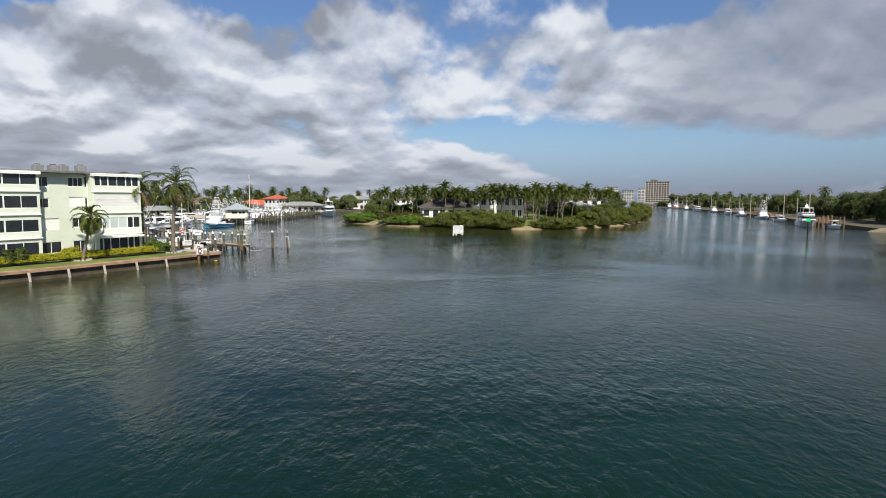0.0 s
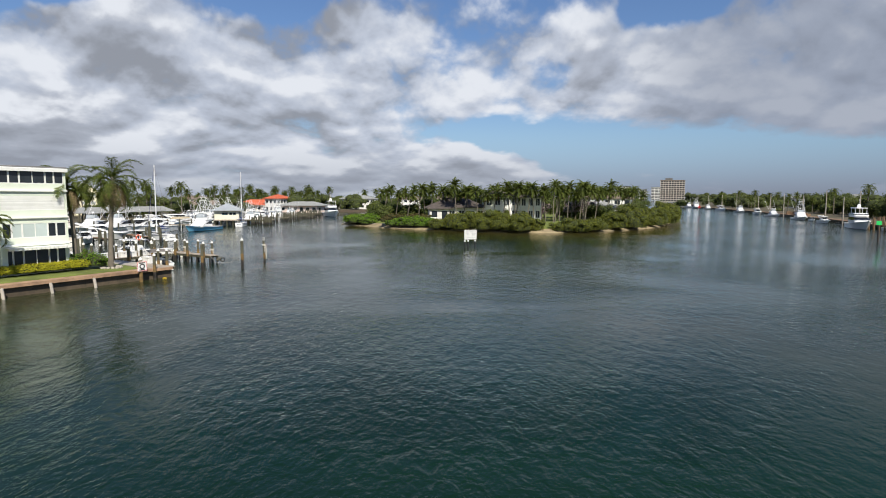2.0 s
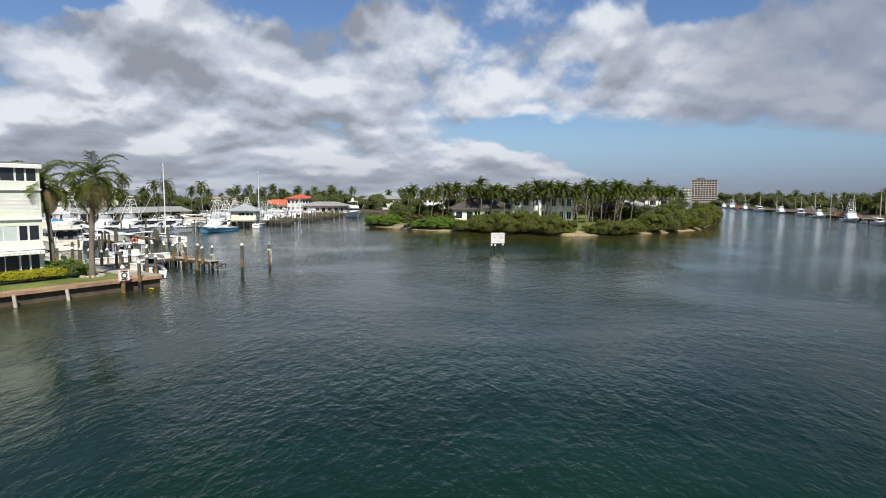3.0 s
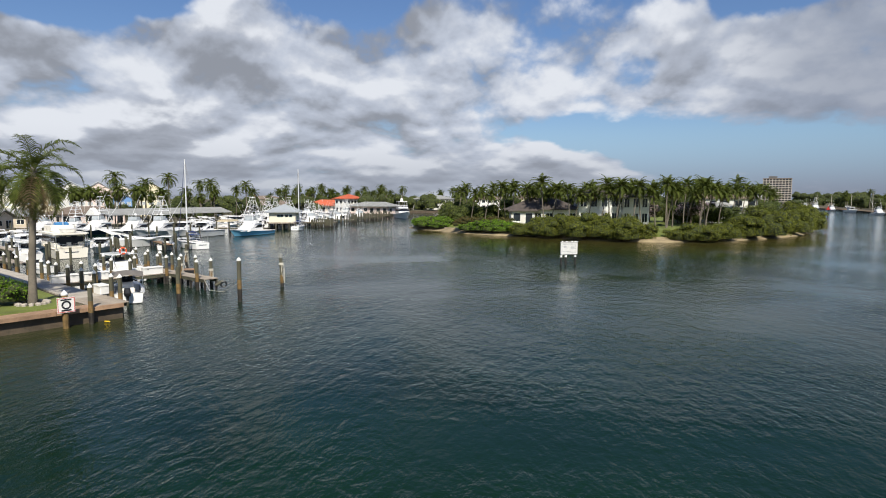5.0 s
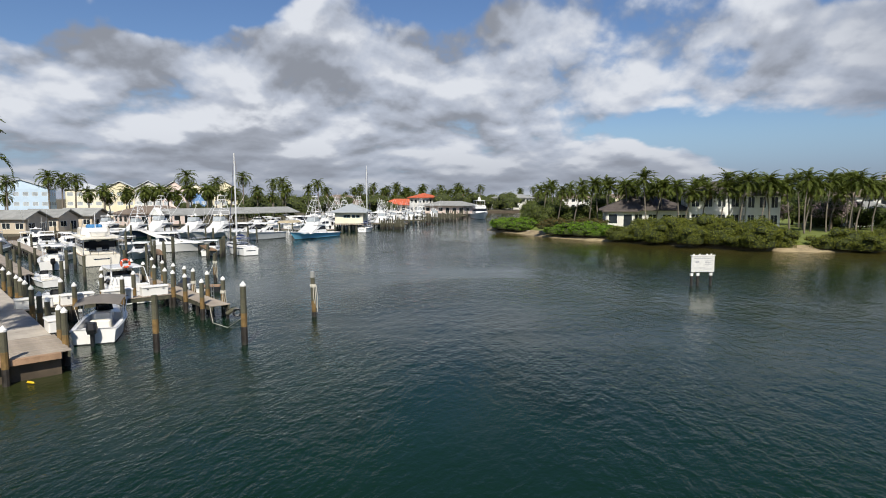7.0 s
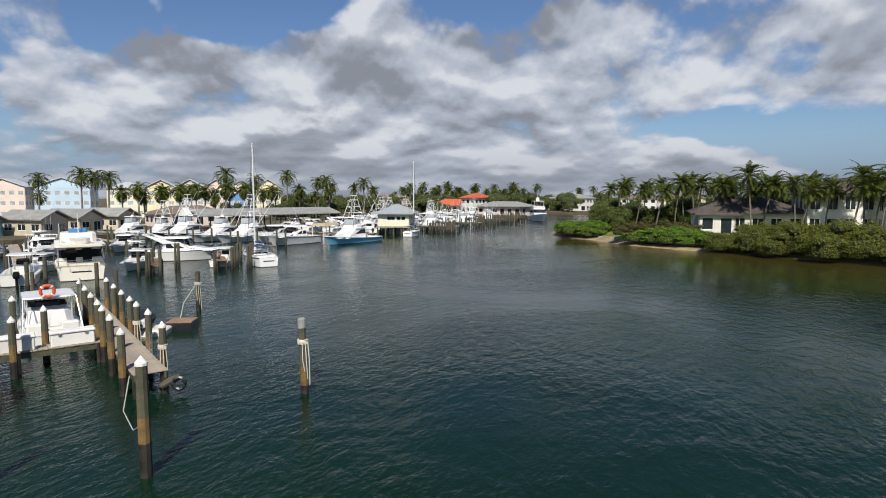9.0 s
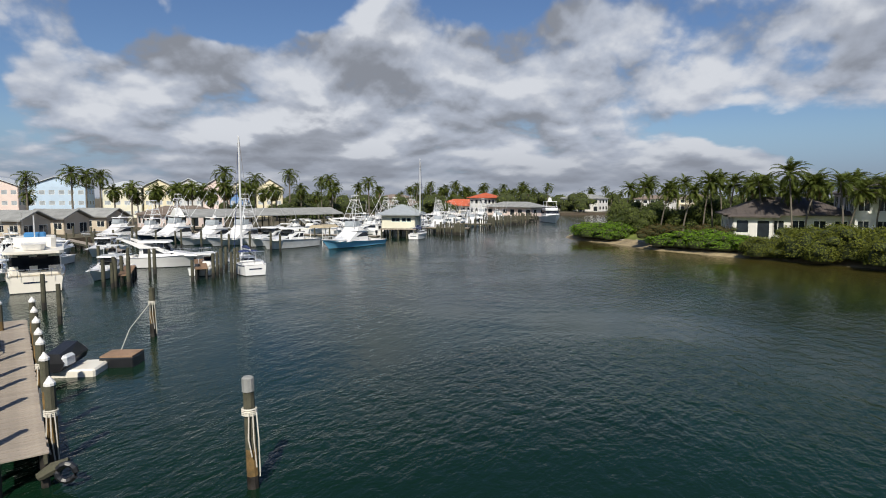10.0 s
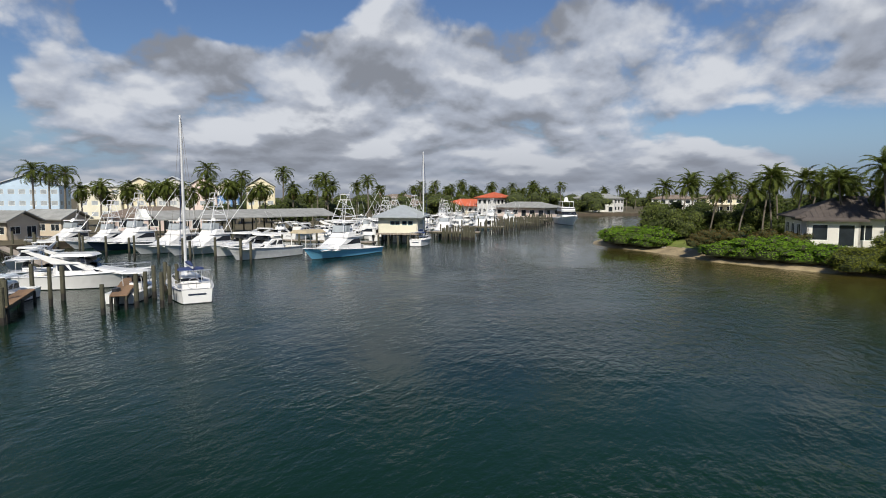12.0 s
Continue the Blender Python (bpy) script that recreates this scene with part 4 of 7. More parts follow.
def dock_shed():
    """Yellow store with a blue-grey hipped roof on piles over the water."""
    g = thing("dock_shed", "pale yellow shed with blue-grey metal roof on piles", "shed", (-63.6, 180.3, 0), 17)
    w, d, z = 6.4, 9.4, 1.9
    MB().box((0, 0, z - 0.15), (w + 0.6, d + 0.6, 0.24)).put("deck", M_PLANK, g)
    for o, ax, ln in (((-w / 2, -d / 2), (1, 0), w), ((w / 2, -d / 2), (0, 1), d), ((w / 2, d / 2), (-1, 0), w), ((-w / 2, d / 2), (0, -1), d)):
        holes = [(ln * k, ln * k + 0.8, z + 1.25, z + 1.95) for k in (0.3, 0.42, 0.6, 0.75)]
        m = MB()
        wall_with_openings(m, o, ax, ln, z, z + 2.5, 0.15, holes)
        m.put("wall", M_WALLS["lemon"], g)
        for a, b, lo, hi in holes:
            window_unit(g, o, ax, a, b, lo, hi, 1, M_WALLS["teal"])
    # solid filler block, the shed's inner shade painted as its dark colour
    MB().box((0, 0, z + 1.2), (w - 0.6, d - 0.6, 2.2)).put("core", M_CORE, g, "solid dark block coloured as the shade in the shed")
    m = MB()
    hip_roof(m, d, w, z + 2.6, 1.8, 0.9)
    m.v = [(-q[1], q[0], q[2]) for q in m.v]
    m.put("roof", M_ROOFBLUE, g)
    m = MB()
    seams(m, d, w, z + 2.6, 1.8, 0.9, None, 0.45)
    m.v = [(-q[1], q[0], q[2]) for q in m.v]
    m.put("roof_seams", M_ROOFBLUE, g)
    for i in range(5):
        for j in range(4):
            x, y = -w / 2 + w * i / 4, -d / 2 + d * j / 3
            MB().tube([(x, y, -1.2), (x, y, z - 0.02)], 0.17, 7).put("stilt", M_PILE, g)


dock_shed()


# ---- piles and docks ----
def pile(x, y, top, r=0.15, cap=True, lean=(0.0, 0.0), rope=False, label="", wet=0.75, band=True, group="dock piles"):
    t = thing("dock_pile", label or ("weathered green-brown timber pile with %s" % ("white pointed cap" if cap else "bare flat top")), "dock pile", (x, y, 0), group=group)
    lx, ly = lean
    P = lambda z: (lx * z, ly * z, z)
    MB().tube([P(-1.5), P(wet)], r * 1.03, 9).put("wet_foot", M_PILEWET, t, "black wet foot of the pile")
    z1 = min(wet + 0.75, top - 0.3) if band else wet
    if band:
        MB().tube([P(wet), P(z1)], [r * 1.02, r], 9).put("rust_band", M_PILERUST, t, "orange-stained stretch")
    MB().tube([P(z1), P((z1 + top) / 2), P(top)], [r, r * 0.97, r * 0.94], 9).put("shaft", M_PILE, t)
    if cap:
        MB().tube([P(top - 0.02), P(top + 0.06), P(top + 0.26)], [r * 1.04, r * 1.04, 0.01], 9).put("cap", M_WHITE, t, "white pointed cap")
    if rope:
        m = MB()
        for k in range(4):
            z = top - 0.75 - 0.05 * k
            m.tube([(lx * z + math.cos(a) * (r + 0.03), ly * z + math.sin(a) * (r + 0.03), z) for a in spaced(0, 6.2, 10)], 0.03, 4)
        for k in range(3):
            a = -1.2 + 0.5 * k
            zz = top - 0.8
            m.tube([(math.cos(a) * (r + 0.05), math.sin(a) * (r + 0.05), zz), (math.cos(a) * (r + 0.12), math.sin(a) * (r + 0.12), zz - 0.7),
                    (math.cos(a + 0.3) * (r + 0.07), math.sin(a + 0.3) * (r + 0.07), zz - 1.2 - 0.3 * k)], 0.022, 4)
        m.put("rope", M_ROPE, t, "coiled pale mooring rope")
    return t


plain_pile = None


def far_pile(x, y, top):
    """A simpler pile for the crowded docks."""
    global plain_pile
    if plain_pile is None:
        plain_pile = pile(x, y, 2.4, 0.15, False, wet=0.5, band=False, group="marina piles")
        plain_pile.matrix_basis = pose(x, y, 0) @ Matrix.Diagonal((1, 1, top / 2.4, 1))
        return plain_pile
    s = plain_pile.scale
    return put_copy(plain_pile, x, y, 0, random.uniform(0, 360), random.uniform(0.9, 1.15), top / 2.4 / s[2])


def dock(label, a, b, width, z=1.0, material=None, planks=True, name="dock", beams=True):
    """A timber dock from a to b: single planks on two beams."""
    material = material or M_PLANK
    a, b = Vector(a[:2]), Vector(b[:2])
    way = (b - a).normalized()
    ln = (b - a).length
    rz = math.degrees(math.atan2(way.y, way.x))
    t = thing(name, label, "dock", (a.x, a.y, 0), rz)
    if planks:
        n = int(ln / 0.2)
        variants = [MB().box((0, 0, 0), (ln / n - 0.015, width + e, 0.05), 0, 0.008).mesh("plank", material) for e in (0.0, 0.03, -0.03)]
        for i in range(n):
            p = new("plank", variants[i * 7 % 3])
            p.parent = t
            p.location = ((i + 0.5) * ln / n, ((i * 37) % 7 - 3) * 0.006, z + ((i * 13) % 5) * 0.003)
    else:
        MB().box((ln / 2, 0, z), (ln, width, 0.07)).put("deck", material, t)
    if beams:
        for y in (-width / 2 + 0.08, width / 2 - 0.08):
            MB().box((ln / 2, y, z - 0.17), (ln - 0.03, 0.09, 0.27)).put("beam", M_PILE, t)
    return t


def dock_posts(t, ln, width, z, step=2.6):
    """Short legs under a dock."""
    n = max(2, int(ln / step) + 1)
    for i in range(n):
        for y in (-width / 2 + 0.1, width / 2 - 0.1):
            x = 0.2 + (ln - 0.4) * i / (n - 1)
            MB().tube([(x, y, -1.2), (x, y, z - 0.04)], 0.11, 6).put("leg", M_PILEWET, t)


# the finger dock that reaches into the channel
main_dock = dock("weathered grey plank finger dock with capped piles", plan(9.98, 6.0), plan(10.15, 27.0), 1.25, 1.0)
dock_posts(main_dock, 21.0, 1.25, 1.0)
for s, r, top in ((9.15, 6.95, 2.5), (9.25, 10.3, 2.5), (9.3, 12.9, 2.5), (9.35, 14.8, 2.5), (9.4, 17.5, 2.5), (9.45, 20.5, 2.5), (9.6, 24.5, 2.4)):
    pile(*plan(s, r)[:2], top)
for s, r, top, rp in ((10.78, 7.5, 2.45, True), (10.8, 10.3, 2.55, False), (10.82, 13.1, 2.5, True), (10.85, 15.0, 2.5, False), (10.88, 17.6, 2.5, False),
                      (10.92, 20.4, 2.5, False), (10.95, 23.3, 2.55, False)):
    pile(*plan(s, r)[:2], top, rope=rp)
cross_dock = dock("narrow grey plank cross dock with white lockers", plan(-0.5, 13.2), plan(9.3, 13.35), 0.95, 0.98)
dock_posts(cross_dock, 9.8, 0.95, 0.98)
for s, r, top in ((5.8, 12.3, 2.5), (7.1, 14.5, 2.5), (5.0, 14.3, 2.5), (6.0, 18.7, 2.5), (2.6, 14.4, 2.4), (3.0, 12.4, 2.3)):
    pile(*plan(s, r)[:2], top)


def locker(s, r, length, rz_extra=0.0, z=1.03):
    t = thing("dock_locker", "long white dock locker with overhanging lid", "locker", plan(s, r, z), math.degrees(math.atan2(AX_U.y, AX_U.x)) + rz_extra, "dock lockers")
    MB().box((0, 0, 0.29), (length, 0.62, 0.58), 0, 0.04).put("body", M_WHITE, t)
    MB().box((0, 0, 0.63), (length + 0.08, 0.72, 0.1), 0, 0.04).put("lid", M_WHITE, t)
    for k in (-0.3, 0.3):
        MB().box((length * k, -0.34, 0.5), (0.12, 0.04, 0.08)).put("latch", M_METAL, t)


for s, ln in ((0.9, 2.0), (3.3, 1.9), (5.7, 1.85), (8.1, 1.75)):
    locker(s, 13.25, ln)
locker(0.55, 4.6, 1.3, 90, 1.1)

# quay edge: deck boards, fender piles, notice
quay = dock("pale timber quay deck at the corner of the sea wall", plan(-0.75, -0.5), plan(-0.75, 3.55), 2.3, 1.06)
for s, r, top in ((0.45, 1.0, 2.6), (0.5, 2.6, 2.5), (0.5, 5.7, 2.5), (0.5, 8.2, 2.5), (0.55, 11.3, 2.5), (0.6, 14.1, 2.5), (0.6, 16.0, 2.5), (0.6, 17.8, 2.5), (0.6, 21.5, 2.4),
                  (0.6, 25.0, 2.4), (0.6, 29.0, 2.4), (-2.1, -0.85, 2.4)):
    pile(*plan(s, r)[:2], top)


def notice(s, r):
    t = thing("notice_board", "white notice with red border and black emblem on a pile", "sign", plan(s, r), math.degrees(math.atan2(AX_U.y, AX_U.x)))
    MB().tube([(0, 0, -1.2), (0, 0, 2.15)], 0.17, 9).put("post", M_PILERUST, t)
    MB().tube([(0, 0, 2.1), (0, 0, 2.2), (0, 0, 2.42)], [0.2, 0.2, 0.01], 9).put("cap", M_WHITE, t)
    b = MB().box((0, -0.21, 1.5), (0.98, 0.05, 0.95)).put("board", M_WHITE, t)
    for z in (1.02 + 0.05, 1.98 - 0.05):
        MB().box((0, -0.238, z), (0.98, 0.012, 0.035)).put("border", M_RED, b)
    for x in (-0.455, 0.455):
        MB().box((x, -0.238, 1.5), (0.035, 0.012, 0.8)).put("border", M_RED, b)
    e = MB()
    e.loft([[(math.cos(a) * rr, -0.24 - dy, 1.5 + math.sin(a) * rr) for a in spaced(0, 2 * math.pi * 15 / 16, 16)] for rr, dy in ((0.27, 0.0), (0.27, 0.012), (0.17, 0.012))], caps=False)
    e.put("emblem", M_BLACK, b, "black ring emblem")
    for z, w in ((1.83, 0.6), (1.17, 0.55)):
        MB().box((0, -0.24, z), (w, 0.01, 0.09)).put("text_bar", M_BLACK, b)


notice(-3.6, -1.0)
fl = thing("mooring_buoy", "small yellow float by the sea wall", "buoy", plan(-1.3, -1.2, 0.05))
MB().tube([(-0.22, 0, 0), (-0.14, 0, 0.03), (0.14, 0, 0.03), (0.22, 0, 0)], [0.02, 0.05, 0.05, 0.02], 8).put("body", M_YELLOW, fl)

# lone piles in the water
pile(-24.1, 82.2, 3.25, 0.17, True, label="tall green timber pile with white cap and rope band", wet=1.0)
pile(-24.0, 89.8, 2.95, 0.155, False, (-0.03, 0.0), True, "leaning timber pile with grey cap, rope and faded stripe", wet=0.35)
gc = thing("pile_sleeve", "grey plastic sleeve on a leaning pile", "pile cap", (-24.0 - 0.03 * 2.7, 89.8, 2.68))
MB().tube([(0, 0, 0), (-0.01, 0, 0.36), (-0.01, 0, 0.4)], [0.168, 0.163, 0.11], 10).put("sleeve", M_ROOFGREY, gc)
pile(-27.6, 79.6, 3.0, 0.16, False, label="green timber pile with flat top", wet=1.0)
pile(-40.8, 101.5, 2.75, 0.17, False, rope=True, label="dark timber mooring pile with line to a raft")
r1 = thing("mooring_line", "pale mooring line from pile to raft", "rope")
MB().tube([(-40.75, 101.4, 2.0), (-39.6, 99.0, 1.05), (-38.1, 97.2, 0.42)], 0.025, 4).put("line", M_ROPE, r1)
r2 = thing("mooring_line", "white looped mooring line hanging from the dock", "rope")
MB().tube([(-29.6, 86.4, 1.05), (-28.3, 85.0, 0.35), (-26.2, 83.6, 0.5), (-24.2, 82.3, 1.5)], 0.018, 4).put("line", M_ROPE, r2)

raft = thing("raft", "small square pontoon with rusty brown top", "raft", (-37.6, 96.9, 0.0), 27)
MB().box((0, 0, 0.2), (1.5, 1.3, 0.55), 0, 0.04).put("float", M_BLACK, raft)
MB().box((0, 0, 0.50), (1.45, 1.25, 0.06)).put("top", M_RUST, raft)
jet = thing("jet_ski_dock", "pale floating platform carrying a covered jet ski", "floating dock", (-38.7, 95.0, 0.0), 30)
MB().box((0, 0, 0.14), (3.0, 1.7, 0.4), 0, 0.08).put("platform", M_CREAM, jet)
ski = thing("jet_ski", "jet ski under black and grey cover", "jet ski", (-38.75, 95.1, 0.34), 115)
MB().loft([[(-1.2, -0.35, 0), (1.2, -0.12, 0.05), (1.35, 0, 0.1), (1.2, 0.12, 0.05), (-1.2, 0.35, 0)],
           [(-1.2, -0.5, 0.35), (0.9, -0.4, 0.45), (1.4, 0, 0.5), (0.9, 0.4, 0.45), (-1.2, 0.5, 0.35)],
           [(-1.1, -0.3, 0.75), (0.3, -0.28, 1.0), (0.7, 0, 0.9), (0.3, 0.28, 1.0), (-1.1, 0.3, 0.75)]]).put("cover", M_BLACK, ski)
MB().box((-0.75, -0.42, 0.45), (0.8, 0.3, 0.45), 0, 0.1).put("side_panel", M_GREYHULL, ski)
tyre = thing("fender", "old brown cushion fender and tyre at the dock end", "fender", plan(10.7, 6.0, 0.55), 30)
MB().tube([(-0.35, -0.1, -0.2), (0.0, 0, 0.0), (0.35, 0.1, 0.12)], [0.12, 0.17, 0.12], 8).put("cushion", M_PILE, tyre)
MB().tube([(0.35 + math.cos(a) * 0.24, -0.1, -0.1 + math.sin(a) * 0.24) for a in spaced(0, 6.28, 13)], 0.08, 6).put("tyre", M_BLACK, tyre)
ladder = thing("ladder", "grey metal ladder on the dock edge", "ladder", plan(10.6, 8.9, 0), math.degrees(math.atan2(AX_V.y, AX_V.x)))
for x in (-0.22, 0.22):
    MB().tube([(x, 0.0, -0.6), (x, 0.0, 1.95)], 0.03, 5).put("rail", M_METAL, ladder)
for k in range(7):
    MB().tube([(-0.22, 0, -0.3 + 0.3 * k), (0.22, 0, -0.3 + 0.3 * k)], 0.022, 4).put("rung", M_METAL, ladder)


# ---- boats (bow towards +x, water line at z 0) ----
class Hull:
    """Lines of a hull: half beam and sheer height along its length."""

    def __init__(self, L, B, hs, hb, full=2.3, rake=0.09, flare=0.75):
        self.L, self.B, self.hs, self.hb, self.full, self.rake, self.flare = L, B, hs, hb, full, rake, flare
        self.stern = 0.92

    def half(self, u):
        return max(0.015, self.B / 2 * (1 - max(0.0, (u - 0.38) / 0.62) ** self.full) * (self.stern + (1 - self.stern) * min(1, u / 0.38) ** 0.7))

    def sheer(self, u):
        return self.hs + (self.hb - self.hs) * max(0, u - 0.1) ** 1.5

    def x(self, u, k=1.0):
        return -self.L / 2 + self.L * u * (1 - self.rake * (1 - k))

    def side(self, u, k):
        """Point on the side at share k of the height from water line (0) to sheer (1)."""
        b = self.half(u)
        low = b * (0.9 - (1 - self.flare) * 1.9 * u ** 3)
        w = low + (b - low) * k ** 1.3
        return self.x(u, k), max(0.01, w), 0.06 + (self.sheer(u) - 0.06) * k


def shell(t, h, hull_mat, deck_mat, open_to=0.0, well=0.55, bottom=None, stripe=None, n=16):
    """Hull sides, bottom, deck, rub rail and an open cockpit aft (share open_to of the length)."""
    us = spaced(0, 1, n)
    ks = (0.0, 0.35, 0.7, 1.0)
    m = MB()
    rings = []
    for u in us:
        pts = [h.side(u, k) for k in ks]
        rings.append([(x, -y, z) for x, y, z in pts[::-1]] + [(x, y, z) for x, y, z in pts])
    m.loft(rings, caps=False, closed=False)
    r0 = rings[0]
    m.face(*r0)
    m.put("hull", hull_mat, t, "", False)
    m = MB()
    rings = []
    for u in us:
        x, y, z = h.side(u, 0)
        rings.append([(x, -y, z), (x, -y * 0.85, -0.12), (x, 0, -0.4 * (1 - u ** 3) - 0.05), (x, y * 0.85, -0.12), (x, y, z)])
    m.loft(rings, caps=False, closed=False)
    m.face(*rings[0])
    m.put("bottom", bottom or M_BOTTOM, t)
    k0 = open_to
    m = MB()
    rings = []
    for u in [k0 + (1 - k0) * i / (n - 1) for i in range(n)]:
        b, z = h.half(u) - 0.015, h.sheer(u)
        rings.append([(h.x(u), -b, z + 0.01), (h.x(u), 0, z + 0.08), (h.x(u), b, z + 0.01)])
    m.loft(rings, caps=False, closed=False)
    m.put("deck", deck_mat, t)
    if open_to > 0:
        m = MB()
        ins = 0.22
        rings = []
        for u in spaced(0.012, k0, 6):
            b, z = h.half(u), h.sheer(u)
            f = z - well
            rings.append([(h.x(u), -b + 0.01, z + 0.01), (h.x(u), -b + ins, z + 0.02), (h.x(u), -b + ins, f), (h.x(u), b - ins, f), (h.x(u), b - ins, z + 0.02), (h.x(u), b - 0.01, z + 0.01)])
        m.loft(rings, caps=False, closed=False)
        m.face(*[(rings[0][i][0] + 0.16, rings[0][i][1], rings[0][i][2]) for i in (1, 2, 3, 4)])
        m.face(*[(rings[0][i][0] + d, rings[0][i][1], rings[0][i][2]) for i, d in ((1, 0), (4, 0), (4, 0.16), (1, 0.16))])
        e = rings[-1]
        m.face(e[1], e[2], e[3], e[4])
        m.put("cockpit", deck_mat, t)
    for sg in (-1, 1):
        MB().tube([(h.x(u), sg * (h.half(u) + 0.01), h.sheer(u) - 0.03) for u in us], 0.045, 4).put("rub_rail", stripe or M_ALU, t)


def ring8(x0, x1, w, z, e):
    e = min(e, w * 0.45, (x1 - x0) * 0.45)
    return [(x0 + e, -w, z), (x1 - e, -w, z), (x1, -w + e, z), (x1, w - e, z), (x1 - e, w, z), (x0 + e, w, z), (x0, w - e, z), (x0, -w + e, z)]


def cabin(t, name, x0, x1, w, z0, z1, fs=0.0, rs=0.0, tuck=0.9, material=None, e=0.25, bands=(), glass=None, label="", ports=()):
    """A rounded deckhouse from x0 to x1, half width w; fs and rs slope its front and back; bands (low, high) are strips of glass."""
    def at(k, grow=0.0):
        return ring8(x0 + rs * k - grow, x1 - fs * k + grow, w * (1 + (tuck - 1) * k) + grow, z0 + (z1 - z0) * k, e)
    c = MB().loft([at(0), at(0.5), at(0.93), [(p[0] * 0.97 + (x0 + x1) * 0.015, p[1] * 0.93, z1 + 0.02) for p in at(1)]]).put(name, material or M_GEL, t, label)
    for lo, hi in bands:
        MB().loft([at(lo, 0.018), at(hi, 0.018)], caps=False).put("window_band", glass or M_TINT, c, "dark tinted glass")
    for xa, xb, lo, hi, skew in ports:           # side windows: shares of length and height, leaning by skew
        for sg in (-1, 1):
            q = []
            for u, k in ((xa, lo), (xb, lo), (xb - skew, hi), (xa + skew * 0.15, hi)):
                fa, fb = x0 + rs * k, x1 - fs * k
                q.append((fa + (fb - fa) * u, sg * (w * (1 + (tuck - 1) * k) + 0.012), z0 + (z1 - z0) * k))
            MB().loft([[(x, y - sg * 0.03, z) for x, y, z in q], q]).put("side_window", glass or M_TINT, c, "dark tinted glass")
    return c


def top_on_posts(t, x0, x1, w, z0, z1, material, name="hardtop", r=0.03, th=0.09, splay=0.15):
    c = MB().loft([ring8(x0, x1, w, z1, 0.25), ring8(x0 + 0.03, x1 - 0.03, w - 0.03, z1 + th, 0.25)]).put(name, material, t)
    for x in (x0 + 0.25, x1 - 0.3):
        for y in (-w + 0.2, w - 0.2):
            MB().tube([(x + splay, y, z0), (x, y, z1 + 0.01)], r, 5).put("post", M_ALU, c)
    return c


def rail(t, h, u0, u1, height=0.6, n=9, name="bow_rail"):
    m = MB()
    for sg in (-1, 1):
        pts = [(h.x(u) - 0.06, sg * max(0.03, h.half(u) - 0.1), h.sheer(u)) for u in spaced(u0, u1, n)]
        m.tube([(x, y, z + height) for x, y, z in pts], 0.02, 4)
        for x, y, z in pts[::2]:
            m.tube([(x, y, z), (x, y, z + height)], 0.016, 4)
    m.put(name, M_METAL, t)


def outboard(t, x, y, z, colour=None):
    o = MB().loft([ring8(x - 0.32, x + 0.22, 0.2, z + 0.35, 0.1), ring8(x - 0.4, x + 0.25, 0.25, z + 0.6, 0.12), ring8(x - 0.34, x + 0.2, 0.2, z + 0.95, 0.1)]).put(
        "outboard_motor", colour or M_BLACK, t, "black outboard motor")
    MB().loft([ring8(x - 0.18, x + 0.1, 0.09, z - 0.7, 0.04), ring8(x - 0.18, x + 0.12, 0.1, z + 0.36, 0.04)]).put("leg", M_BLACK, o)


def name_bar(t, h, length=1.2, z=0.75, material=None):
    MB().box((-h.L / 2 - 0.012, 0, z), (0.012, length, 0.12)).put("name_bar", material or M_NAVY, t, "unreadable dark lettering as a plain bar")


def boat_thing(name, label, at, rz, group=""):
    return thing(name, label, "boat", (at[0], at[1], 0), rz, group)


